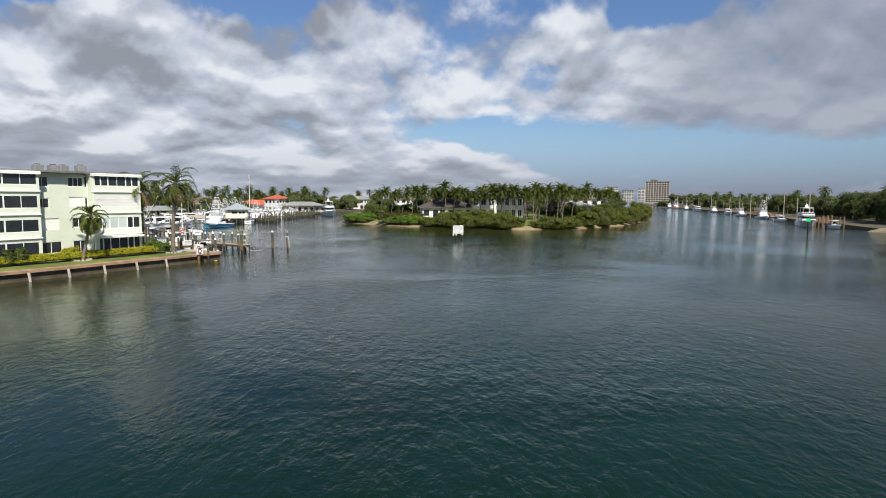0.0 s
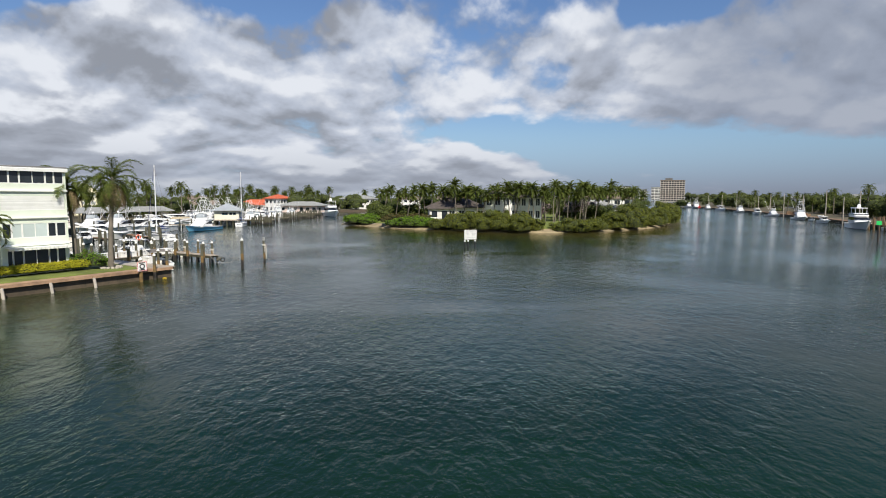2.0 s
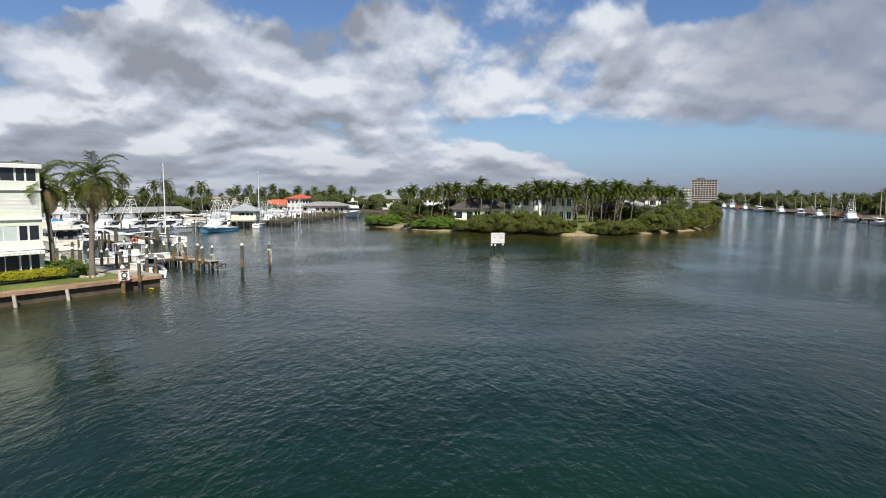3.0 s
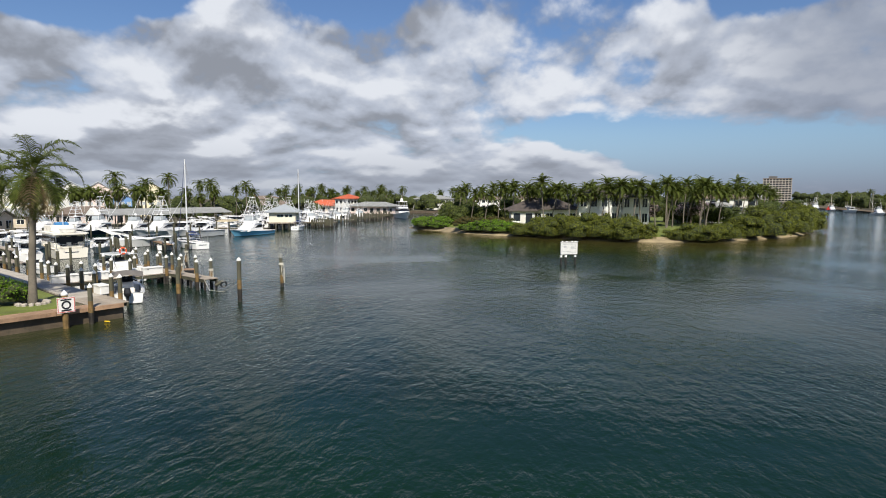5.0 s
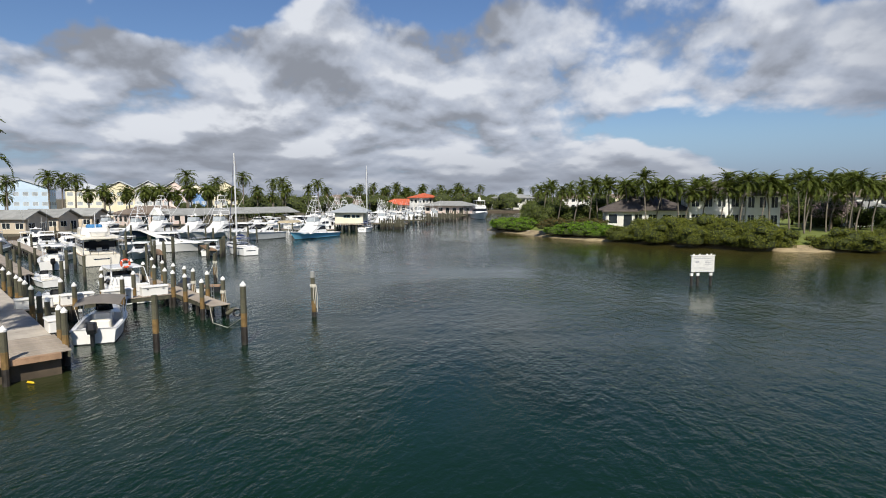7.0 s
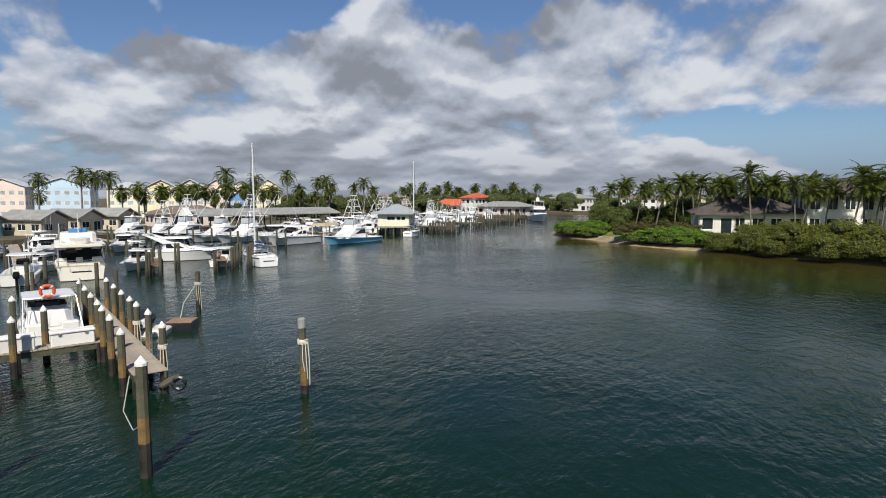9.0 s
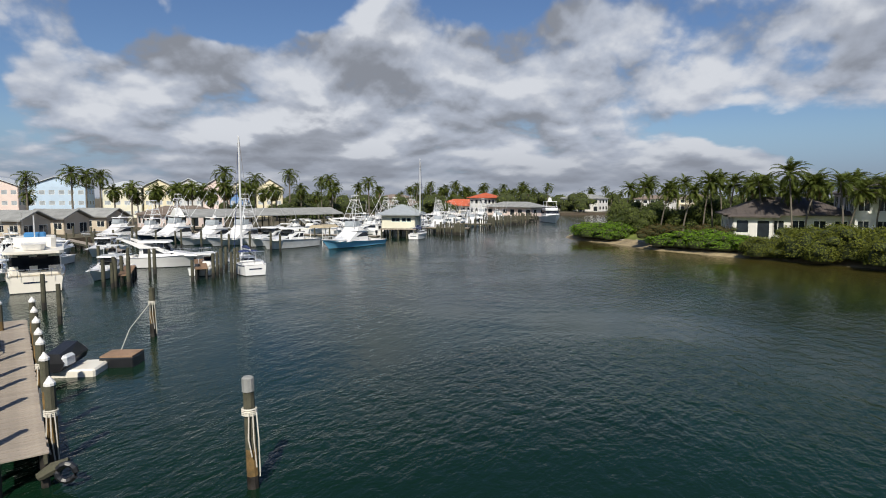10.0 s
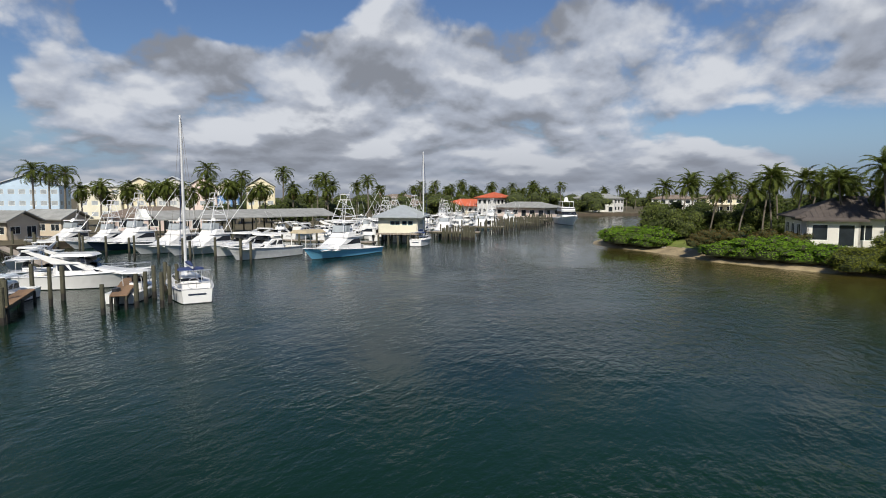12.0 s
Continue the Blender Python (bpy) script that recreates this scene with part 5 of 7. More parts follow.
def sport_fisher(label, at, rz, L=15.0, hull_mat=None, tower=True, group="", tint=None):
    """A convertible with high bow, deckhouse, flying bridge, tower and outriggers."""
    k = L / 15.0
    t = boat_thing("sport_fishing_boat", label, at, rz, group)
    h = Hull(L, 4.5 * k, 0.85 * k, 1.72 * k, 2.1, 0.11, 0.82)
    shell(t, h, hull_mat or M_GEL, M_GEL, 0.28, 0.45)
    cabin(t, "trunk", 1.2 * k, 5.2 * k, 1.45 * k, 1.1 * k, 1.72 * k, 3.0 * k, 0.0, 0.8, e=0.5 * k)
    house_top = cabin(t, "deckhouse", -2.9 * k, 3.6 * k, 1.82 * k, 1.0 * k, 2.62 * k, 2.9 * k, 0.0, 0.86, e=0.5 * k, ports=((0.10, 0.72, 0.42, 0.84, 0.26),), glass=tint)
    MB().loft([ring8(-3.3 * k, 0.9 * k, 1.72 * k, 2.60 * k, 0.4 * k), ring8(-3.3 * k, 0.7 * k, 1.68 * k, 2.74 * k, 0.4 * k)]).put("bridge_deck", M_GEL, house_top)
    cabin(t, "flybridge", -1.9 * k, 0.75 * k, 1.5 * k, 2.70 * k, 3.30 * k, 0.5 * k, 0.2, 0.96, e=0.4 * k)
    top_on_posts(t, -2.5 * k, 0.35 * k, 1.32 * k, 3.0 * k, 4.55 * k, M_GEL)
    MB().loft([ring8(-0.9 * k, 0.45 * k, 1.2 * k, 3.30 * k, 0.2), ring8(-1.1 * k, 0.25 * k, 1.18 * k, 4.2 * k, 0.2)], caps=False).put("enclosure", M_CLEARVINYL, t, "clear vinyl bridge enclosure")
    MB().box((-0.2 * k, 0, 3.45 * k), (0.6 * k, 1.0 * k, 0.8 * k), 0, 0.1).put("helm", M_GEL, t)
    for sg in (-1, 1):
        MB().box((-1.6 * k, sg * 0.6 * k, 3.3 * k), (0.55 * k, 0.55 * k, 0.9 * k), 0, 0.1).put("helm_chair", M_GEL, t)
    MB().box((-5.0 * k, 0, 0.75 * k), (0.55 * k, 0.6 * k, 0.9 * k), 0, 0.08).put("fighting_chair", M_CREAM, t)
    rail(t, h, 0.55, 0.985, 0.55 * k)
    MB().box((-2.92 * k, 0.3, 2.0 * k), (0.06, 1.6 * k, 1.5 * k)).put("saloon_door", M_TINT, t)
    for sg in (-1, 1):
        MB().tube([(-0.8 * k, sg * 1.7 * k, 2.8 * k), (-4.2 * k, sg * 2.4 * k, 7.0 * k), (-6.0 * k, sg * 2.6 * k, 9.3 * k)], [0.04, 0.03, 0.015], 5).put("outrigger", M_ALU, t)
    if tower:
        m = MB()
        for x0, y0 in ((-2.7, 1.6), (-2.7, -1.6), (1.2, 1.4), (1.2, -1.4)):
            m.tube([(x0 * k, y0 * k, 2.8 * k), (x0 * 0.55 * k - 0.5 * k, y0 * 0.72 * k, 5.4 * k), ((-1.2 + 0.35 * (1 if x0 > 0 else -1)) * k, y0 * 0.4 * k, 7.7 * k)], 0.045, 5)
        for z, q in ((5.4, 0.72), (6.5, 0.56)):
            for y in (-1, 1):
                m.tube([(-2.0 * k, y * 1.6 * q * k, z * k), (0.1 * k, y * 1.4 * q * k, z * k)], 0.035, 4)
                m.tube([(-2.0 * k, y * 1.6 * q * k, z * k), (-0.3 * k, -y * 1.0 * q * k, (z + 1.1) * k)], 0.03, 4)
            m.tube([(-2.0 * k, -1.6 * q * k, z * k), (-2.0 * k, 1.6 * q * k, z * k)], 0.035, 4)
        m.put("tower", M_ALU, t, "white pipe tuna tower")
        MB().loft([ring8(-1.8 * k, -0.6 * k, 0.65 * k, 7.65 * k, 0.2), ring8(-1.8 * k, -0.6 * k, 0.65 * k, 7.77 * k, 0.2)]).put("tower_platform", M_GEL, t)
        MB().loft([ring8(-1.75 * k, -0.75 * k, 0.6 * k, 8.45 * k, 0.2), ring8(-1.7 * k, -0.8 * k, 0.55 * k, 8.53 * k, 0.2)]).put("tower_roof", M_GEL, t)
        for x in (-1.65, -0.85):
            for y in (-0.5, 0.5):
                MB().tube([(x * k, y * k, 7.75 * k), (x * k, y * k, 8.48 * k)], 0.025, 4).put("tower_post", M_ALU, t)
    MB().tube([(-0.9 * k, 0.0, 4.62 * k), (-0.9 * k, 0, 4.95 * k)], [0.26, 0.2], 9).put("radar", M_GEL, t)
    for y in (-1.3, 1.3):
        MB().tube([(-2.2 * k, y * k, 4.6 * k), (-2.6 * k, y * 1.05 * k, 7.6 * k)], 0.015, 4).put("antenna", M_WHITE, t)
    name_bar(t, h, 1.5 * k, 0.75 * k)
    return t


def express_cruiser(label, at, rz, L=9.5, hull_mat=None, arch=True, hard=True, group="", canvas=None):
    k = L / 9.5
    t = boat_thing("cabin_cruiser", label, at, rz, group)
    h = Hull(L, 3.1 * k, 1.05 * k, 1.5 * k, 2.4, 0.11, 0.78)
    shell(t, h, hull_mat or M_GEL, M_GEL, 0.36, 0.5)
    cabin(t, "trunk", 0.2 * k, 3.7 * k, 1.15 * k, 1.15 * k, 1.6 * k, 2.6 * k, 0.0, 0.8, e=0.35 * k, ports=((0.1, 0.5, 0.35, 0.75, 0.1),))
    cab = cabin(t, "helm_house", -2.2 * k, 1.5 * k, 1.28 * k, 1.1 * k, 2.05 * k, 1.5 * k, 0.1, 0.86, e=0.4 * k, ports=((0.16, 0.44, 0.35, 0.84, 0.05), (0.48, 0.78, 0.35, 0.84, 0.2)))
    MB().loft([[(1.42 * k, -0.7 * k, 1.25 * k), (1.42 * k, 0.7 * k, 1.25 * k), (1.36 * k, 0.7 * k, 1.22 * k), (1.36 * k, -0.7 * k, 1.22 * k)],
               [(0.35 * k, -0.62 * k, 1.96 * k), (0.35 * k, 0.62 * k, 1.96 * k), (0.29 * k, 0.62 * k, 1.93 * k), (0.29 * k, -0.62 * k, 1.93 * k)]]).put("windscreen", M_TINT, cab, "raked dark windscreen")
    MB().loft([ring8(-0.5 * k, 0.75 * k, 1.05 * k, 2.03 * k, 0.4 * k), ring8(-0.5 * k, 0.35 * k, 0.95 * k, 2.36 * k, 0.35 * k)], caps=False).put("upper_screen", M_TINT, t, "low dark wind deflector")
    if arch:
        m = MB()
        for y in (-1.18, 1.18):
            m.loft([[(-2.0 * k, y * k - 0.05, 1.95 * k), (-0.3 * k, y * k - 0.05, 1.95 * k), (-0.3 * k, y * k + 0.05, 1.95 * k), (-2.0 * k, y * k + 0.05, 1.95 * k)],
                    [(-3.0 * k, y * 0.95 * k - 0.05, 2.45 * k), (-2.0 * k, y * 0.95 * k - 0.05, 2.45 * k), (-2.0 * k, y * 0.95 * k + 0.05, 2.45 * k), (-3.0 * k, y * 0.95 * k + 0.05, 2.45 * k)],
                    [(-4.1 * k, y * 0.9 * k - 0.05, 2.95 * k), (-3.6 * k, y * 0.9 * k - 0.05, 2.95 * k), (-3.6 * k, y * 0.9 * k + 0.05, 2.95 * k), (-4.1 * k, y * 0.9 * k + 0.05, 2.95 * k)]])
        m.box((-3.85 * k, 0, 2.96 * k), (0.6 * k, 2.3 * k, 0.14 * k), 0, 0.04)
        m.put("radar_arch", M_GEL, t)
    if hard:
        MB().loft([ring8(-2.3 * k, 0.7 * k, 1.2 * k, 2.5 * k, 0.3), ring8(-2.2 * k, 0.5 * k, 1.1 * k, 2.68 * k, 0.3)]).put("bimini", canvas or M_GEL, t)
        for x in (-1.9, 0.2):
            for y in (-1.1, 1.1):
                MB().tube([(x * k + 0.1, y * k, 1.3 * k), (x * k, y * k, 2.52 * k)], 0.02, 4).put("bimini_pole", M_METAL, t)
    MB().box((-3.0 * k, 0, 0.95 * k), (0.6 * k, 2.1 * k, 0.45 * k), 0, 0.08).put("stern_seat", M_CREAM, t)
    rail(t, h, 0.52, 0.985, 0.45 * k)
    name_bar(t, h, 1.0 * k, 0.62 * k)
    return t


def outboard_boat(label, at, rz, L=7.0, engines=1, cover="bimini", group="", hull_mat=None, canvas=None):
    k = L / 7.0
    t = boat_thing("outboard_boat", label, at, rz, group)
    h = Hull(L, 2.45 * k, 0.85 * k, 1.15 * k, 2.4, 0.08, 0.82)
    shell(t, h, hull_mat or M_GEL, M_GEL, 0.62, 0.5)
    MB().box((-0.2 * k, 0, 0.8 * k), (0.9 * k, 0.95 * k, 1.1 * k), 0, 0.1).put("console", M_GEL, t)
    MB().loft([ring8(-0.1 * k, 0.35 * k, 0.48 * k, 1.35 * k, 0.12), ring8(-0.25 * k, 0.1 * k, 0.42 * k, 1.8 * k, 0.12)], caps=False).put("windscreen", M_TINT, t)
    MB().box((-1.3 * k, 0, 0.62 * k), (0.6 * k, 1.1 * k, 0.75 * k), 0, 0.08).put("seat", M_CREAM, t)
    MB().box((-2.9 * k, 0, 0.62 * k), (0.5 * k, 1.6 * k, 0.4 * k), 0, 0.08).put("stern_bench", M_WHITE, t)
    for i in range(engines):
        y = (i - (engines - 1) / 2) * 0.72
        outboard(t, -L / 2 - 0.28, y, 0.35 * k)
    if cover == "bimini":
        c = canvas or M_GREYCANVAS
        rings = []
        for x in spaced(-2.2 * k, 1.2 * k, 7):
            d = 0.16 * (1 - ((x + 0.5 * k) / (1.7 * k)) ** 2)
            rings.append([(x, 1.2 * k * q, 2.0 * k + d + 0.16 * (1 - q * q)) for q in spaced(-1, 1, 7)] + [(x, 1.2 * k * q, 1.96 * k + d + 0.16 * (1 - q * q)) for q in spaced(1, -1, 7)])
        MB().loft(rings).put("bimini", c, t)
        m = MB()
        for x, xb in ((-2.1, -1.2), (-0.5, -0.9), (1.1, -0.6)):
            for y in (-1.17, 1.17):
                m.tube([(xb * k, y * k * 0.98, 0.9 * k), (x * k, y * k, 2.02 * k)], 0.02, 4)
        m.put("bimini_frame", M_METAL, t)
    elif cover == "ttop":
        top_on_posts(t, -1.4 * k, 0.9 * k, 0.95 * k, 0.8 * k, 2.15 * k, M_GEL, "t_top")
    rail(t, h, 0.62, 0.985, 0.25 * k, 7)
    return t


def sailing_yacht(label, at, rz, L=11.0, mast=13.5, canvas=None, group=""):
    k = L / 11.0
    t = boat_thing("sailing_yacht", label, at, rz, group)
    h = Hull(L, 3.6 * k, 1.1 * k, 1.4 * k, 1.7, 0.12, 0.9)
    h.stern = 0.62
    shell(t, h, M_GEL, M_GEL, 0.26, 0.5, stripe=M_NAVY)
    cabin(t, "coachroof", -1.9 * k, 2.6 * k, 1.05 * k, 1.15 * k, 1.65 * k, 1.2 * k, 0.1, 0.85, bands=((0.3, 0.75),), e=0.3 * k)
    MB().tube([(0.9 * k, 0, 1.2 * k), (0.9 * k, 0, mast)], [0.12, 0.09], 8).put("mast", M_ALU, t, "tall white mast")
    MB().tube([(0.8 * k, 0, 2.45 * k), (-3.3 * k, 0, 2.55 * k)], 0.09, 6).put("boom", M_ALU, t)
    MB().tube([(0.5 * k, 0, 2.62 * k), (-1.4 * k, 0, 2.75 * k), (-3.0 * k, 0, 2.68 * k)], [0.1, 0.17, 0.08], 7).put("furled_sail", canvas or M_BLUECANVAS, t, "furled sail in a dark cover")
    m = MB()
    for y in (-1, 1):
        m.tube([(0.7 * k, y * 1.6 * k, 1.2 * k), (0.85 * k, y * 0.65 * k, mast * 0.55), (0.9 * k, 0.05 * y, mast - 0.2)], 0.014, 3)
        m.tube([(0.9 * k, 0, mast * 0.55), (0.85 * k, y * 0.68 * k, mast * 0.55)], 0.025, 4)
    m.tube([(-5.3 * k, 0, 1.2 * k), (0.9 * k, 0, mast)], 0.014, 3)
    m.put("rigging", M_GREYCANVAS, t)
    MB().tube([(5.2 * k, 0, 1.5 * k), (3.1 * k, 0, mast * 0.5), (1.1 * k, 0, mast - 0.4)], [0.03, 0.035, 0.02], 5).put("furled_jib", M_BLUECANVAS, t)
    rail(t, h, 0.08, 0.985, 0.6 * k, 15, "lifelines")
    top_on_posts(t, -2.6 * k, -1.1 * k, 1.0 * k, 1.3 * k, 2.25 * k, canvas or M_BLUECANVAS, "sprayhood", 0.02, 0.12)
    m = MB()
    for y in (-1.1, 1.1):
        m.tube([(-4.8 * k, y * k, 1.1 * k), (-4.9 * k, y * k, 2.5 * k)], 0.03, 4)
    m.tube([(-4.9 * k, -1.1 * k, 2.5 * k), (-4.9 * k, 1.1 * k, 2.5 * k)], 0.03, 4)
    m.put("stern_arch", M_METAL, t)
    MB().tube([(-3.9 * k, 0.02 * math.cos(a) + 0.0 + 0.45 * k * math.cos(a), 1.35 * k + 0.45 * k * math.sin(a)) for a in spaced(0, 6.28, 15)], 0.025, 4).put("wheel", M_METAL, t)
    name_bar(t, h, 1.3 * k, 0.72 * k)
    return t


def trawler(label, at, rz, L=11.5):
    t = boat_thing("trawler_yacht", label, at, rz)
    h = Hull(L, 4.2, 1.35, 2.1, 2.2, 0.07, 0.85)
    shell(t, h, M_CREAM, M_CREAM, 0.14, 0.5, stripe=M_TEAK)
    cabin(t, "saloon", -4.3, 3.0, 1.75, 1.35, 3.2, 0.7, 0.0, 0.97, M_CREAM, 0.2, ((0.42, 0.82),))
    for y in (-0.55, 0.75):
        MB().box((-4.32, y, 2.35), (0.05, 0.75, 1.3)).put("aft_window", M_TINT, t)
    c = MB().loft([ring8(-5.6, 2.9, 2.05, 3.2, 0.3), ring8(-5.6, 2.9, 2.05, 3.42, 0.3)]).put("boat_deck", M_CREAM, t)
    for y in (-1.8, 1.8):
        MB().tube([(-5.4, y, 1.4), (-5.4, y, 3.22)], 0.04, 5).put("deck_post", M_METAL, c)
    cabin(t, "flybridge", -2.2, 2.2, 1.5, 3.4, 4.3, 0.4, 0.3, 1.0, M_CREAM, 0.35)
    MB().box((-0.6, 0, 4.45), (1.2, 1.6, 0.5), 0, 0.1).put("bridge_cover", M_SKYCANVAS, t, "blue canvas cover")
    MB().loft([ring8(-4.9, -2.6, 0.7, 3.45, 0.3), ring8(-5.1, -2.4, 0.85, 3.95, 0.3)]).put("dinghy", M_WHITE, t)
    MB().tube([(-1.6, 1.6, 3.5), (-4.6, 1.6, 5.3)], 0.05, 5).put("boom", M_ALU, t)
    MB().tube([(-1.6, 0, 4.2), (-1.6, 0, 6.2)], 0.05, 5).put("mast", M_ALU, t)
    m = MB()
    for sg in (-1, 1):
        m.tube([(-5.6, sg * 1.9, 1.95), (-2.0, sg * 2.05, 2.1)], 0.025, 4)
    m.tube([(-5.65, -1.9, 1.95), (-5.65, 1.9, 1.95)], 0.025, 4)
    for y in spaced(-1.9, 1.9, 6):
        m.tube([(-5.65, y, 1.3), (-5.65, y, 1.95)], 0.02, 4)
    m.put("stern_rail", M_METAL, t)
    rail(t, h, 0.6, 0.985, 0.7)
    name_bar(t, h, 1.6, 0.85)
    return t


def motor_yacht(label, at, rz, L=20.0, lower=None, group=""):
    k = L / 20.0
    t = boat_thing("motor_yacht", label, at, rz, group)
    h = Hull(L, 5.4 * k, 1.6 * k, 3.0 * k, 2.3, 0.12, 0.72)
    shell(t, h, lower or M_GEL, M_GEL, 0.2, 0.6)
    cabin(t, "saloon", -6.5 * k, 4.2 * k, 2.2 * k, 1.8 * k, 4.1 * k, 3.0 * k, 0.2, 0.9, bands=((0.45, 0.85),), e=0.5 * k)
    cabin(t, "flybridge", -7.0 * k, 1.8 * k, 2.0 * k, 4.1 * k, 5.0 * k, 1.0 * k, 0.3, 1.0, e=0.5 * k, bands=((0.55, 0.85),))
    top_on_posts(t, -5.6 * k, 0.4 * k, 1.8 * k, 5.0 * k, 6.6 * k, M_GEL, "hardtop", 0.06, 0.18)
    cabin(t, "mast_pod", -3.4 * k, -2.2 * k, 0.6 * k, 6.75 * k, 7.9 * k, 0.3, 0.3, 0.7, e=0.2)
    MB().tube([(-2.8 * k, 0, 7.9 * k), (-2.9 * k, 0, 9.6 * k)], 0.03, 4).put("antenna", M_WHITE, t)
    rail(t, h, 0.45, 0.985, 0.8 * k, 13)
    name_bar(t, h, 2.0 * k, 1.0 * k)
    return t


M_CLEARVINYL = glass_mat("clear_vinyl", (0.30, 0.33, 0.35), 0.15)
M_SKYCANVAS = mat("sky_blue_canvas", (0.05, 0.19, 0.40), 0.9)

# boats near the finger dock
outboard_boat("white runabout with grey canvas top and black outboard at the quay", (-34.1, 82.6), math.degrees(math.atan2(AX_V.y, AX_V.x)) - 22, 6.8, 1, "bimini")


def ring_boat():
    t = express_cruiser("white cabin boat with hardtop, rod holders and orange life ring", plan(7.6, 20.3), QUAY_ANGLE, 8.5, None, False, False)
    top_on_posts(t, -2.2, 0.6, 1.2, 1.0, 2.55, M_GEL)
    rg = MB()
    rg.tube([(-2.35, 0.1 + 0.3 * math.cos(a), 2.95 + 0.3 * math.sin(a)) for a in spaced(0, 6.283, 17)], 0.085, 7)
    rg.put("life_ring", M_ORANGE, t, "orange life ring with white bands")
    for q in range(4):
        a0 = q * 1.571 + 0.6
        MB().tube([(-2.36, 0.1 + 0.3 * math.cos(a), 2.95 + 0.3 * math.sin(a)) for a in (a0, a0 + 0.25)], 0.095, 7).put("ring_band", M_WHITE, t)
    m = MB()
    for y in (-1.3, 1.3):
        m.tube([(-3.6, y, 0.95), (-2.4, y * 0.9, 2.6), (0.4, y * 0.85, 2.55)], 0.03, 5)
        for x in (-3.2, -2.8):
            m.tube([(x, y, 1.0), (x - 0.3, y, 3.6)], 0.015, 4)
    m.put("frame", M_METAL, t, "metal rails and fishing rods")
    MB().box((-3.4, 0.75, 1.15), (0.5, 0.8, 0.6), 0, 0.06).put("bait_box", M_WHITE, t)
    MB().box((-3.4, -0.75, 1.15), (0.5, 0.8, 0.6), 0, 0.06).put("bait_box", M_WHITE, t)


ring_boat()
outboard_boat("small white open boat on its stern mooring", plan(2.9, 18.0), QUAY_ANGLE + 4, 5.6, 0, "none")
outboard_boat("white open boat with two black outboards", (-66.8, 106.7), 140, 8.2, 2, "ttop")
outboard_boat("small bare white open hull among the piles", (-55.0, 95.9), QUAY_ANGLE + 6, 5.2, 0, "none")
trawler("cream trawler yacht with blue bridge cover, seen by its stern", (-66.2, 111.8), 145, 10.6)
express_cruiser("white cuddy boat with short bow rail, bow out", (-64.8, 117.6), -62, 7.4, None, False, True, canvas=M_GREYHULL)
sailing_yacht("white sailing yacht moored stern to the channel", (-56.4, 127.0), 143, 10.4, 14.2, M_BLUECANVAS)
outboard_boat("white centre console with one outboard beside the small pier", (-58.6, 124.2), 118, 6.4, 1, "ttop")
express_cruiser("white cruiser with swept radar arch lying alongside piles", (-66.9, 126.3), 33, 10.4, None, True, True)

# small pier by the sailing yacht and the pile cluster
small_pier = dock("short brown timber pier with leaning piles", (-55.2, 119.8), (-62.0, 126.5), 1.1, 1.0, M_PLANKRED)
dock_posts(small_pier, 11.7, 1.1, 1.0, 2.0)
for x, y, tp in ((-53.4, 121.8, 2.5), (-54.9, 121.0, 2.4), (-54.4, 123.4, 2.7), (-56.0, 122.7, 2.3), (-55.6, 125.2, 2.6), (-57.1, 124.4, 2.5), (-57.5, 128.0, 2.7), (-59.0, 127.2, 2.4),
                 (-58.2, 112.8, 2.2), (-58.8, 113.6, 2.4), (-57.6, 113.9, 2.3), (-58.4, 114.6, 2.6), (-59.4, 112.9, 2.4), (-60.0, 114.4, 2.5), (-61.0, 116.0, 2.4),
                 (-62.5, 121.0, 2.6), (-66.8, 121.5, 2.5), (-70.5, 121.0, 2.6), (-60.9, 119.0, 2.8), (-55.0, 118.5, 2.0)):
    far_pile(x, y, tp)
brown_pier = dock("low brown timber dock beside the trawler", (-58.2, 113.9), (-64.0, 119.4), 1.0, 0.95, M_PLANKRED)
dock_posts(brown_pier, 7.7, 1.2, 0.95, 3.5)

# row of sport fishers in their slips
SLIPS = ((-107.9, 153.3, 13.0, None, False), (-95.4, 154.4, 14.5, M_NAVY, True), (-86.0, 153.4, 14.0, M_GREYHULL, False), (-80.4, 154.0, 14.5, M_GREYHULL, True), (-101.4, 154.6, 12.5, M_GREYHULL, True))
for x, y, L, hm, tw in SLIPS:
    sport_fisher("white sport fishing boat with %s hull in its slip" % {None: "white", M_NAVY: "dark blue", M_GREYHULL: "grey"}[hm], (x, y), -94, L, hm, tw, "slip boats")
express_cruiser("white cruiser with swept arch in its slip", (-74.6, 153.9), -96, 10.5, M_GEL, True, True, "slip boats")
express_cruiser("grey-sided white cruiser with dark windscreen", (-69.0, 151.4), -97, 11.0, M_GREYHULL, False, True, "slip boats")
sport_fisher("large sport fishing boat with light blue hull and tall tower", (-61.3, 157.2), -96, 14.2, M_BLUEHULL, True)
sailing_yacht("white sailing yacht with blue canvas by the yellow shed", (-59.2, 178.6), 101, 9.4, 15.0, M_BLUECANVAS)
back_dock = dock("long grey plank dock behind the slip boats", (-108, 163.5), (-62, 167.5), 1.8, 1.0, planks=False)
dock_posts(back_dock, 46.0, 1.8, 1.0, 4.0)
for i in range(16):
    far_pile(-110.0 + i * 2.95, 143.5 + (i % 3) * 0.9 + i * 0.12, 2.4 + (i * 7 % 4) * 0.15)
    far_pile(-108.5 + i * 2.95, 161.5 + i * 0.25, 2.6)
slip_canvas = thing("boat_canopy", "tan canvas boat canopy on white posts", "canopy", (-66.3, 157.2, 0), -95)
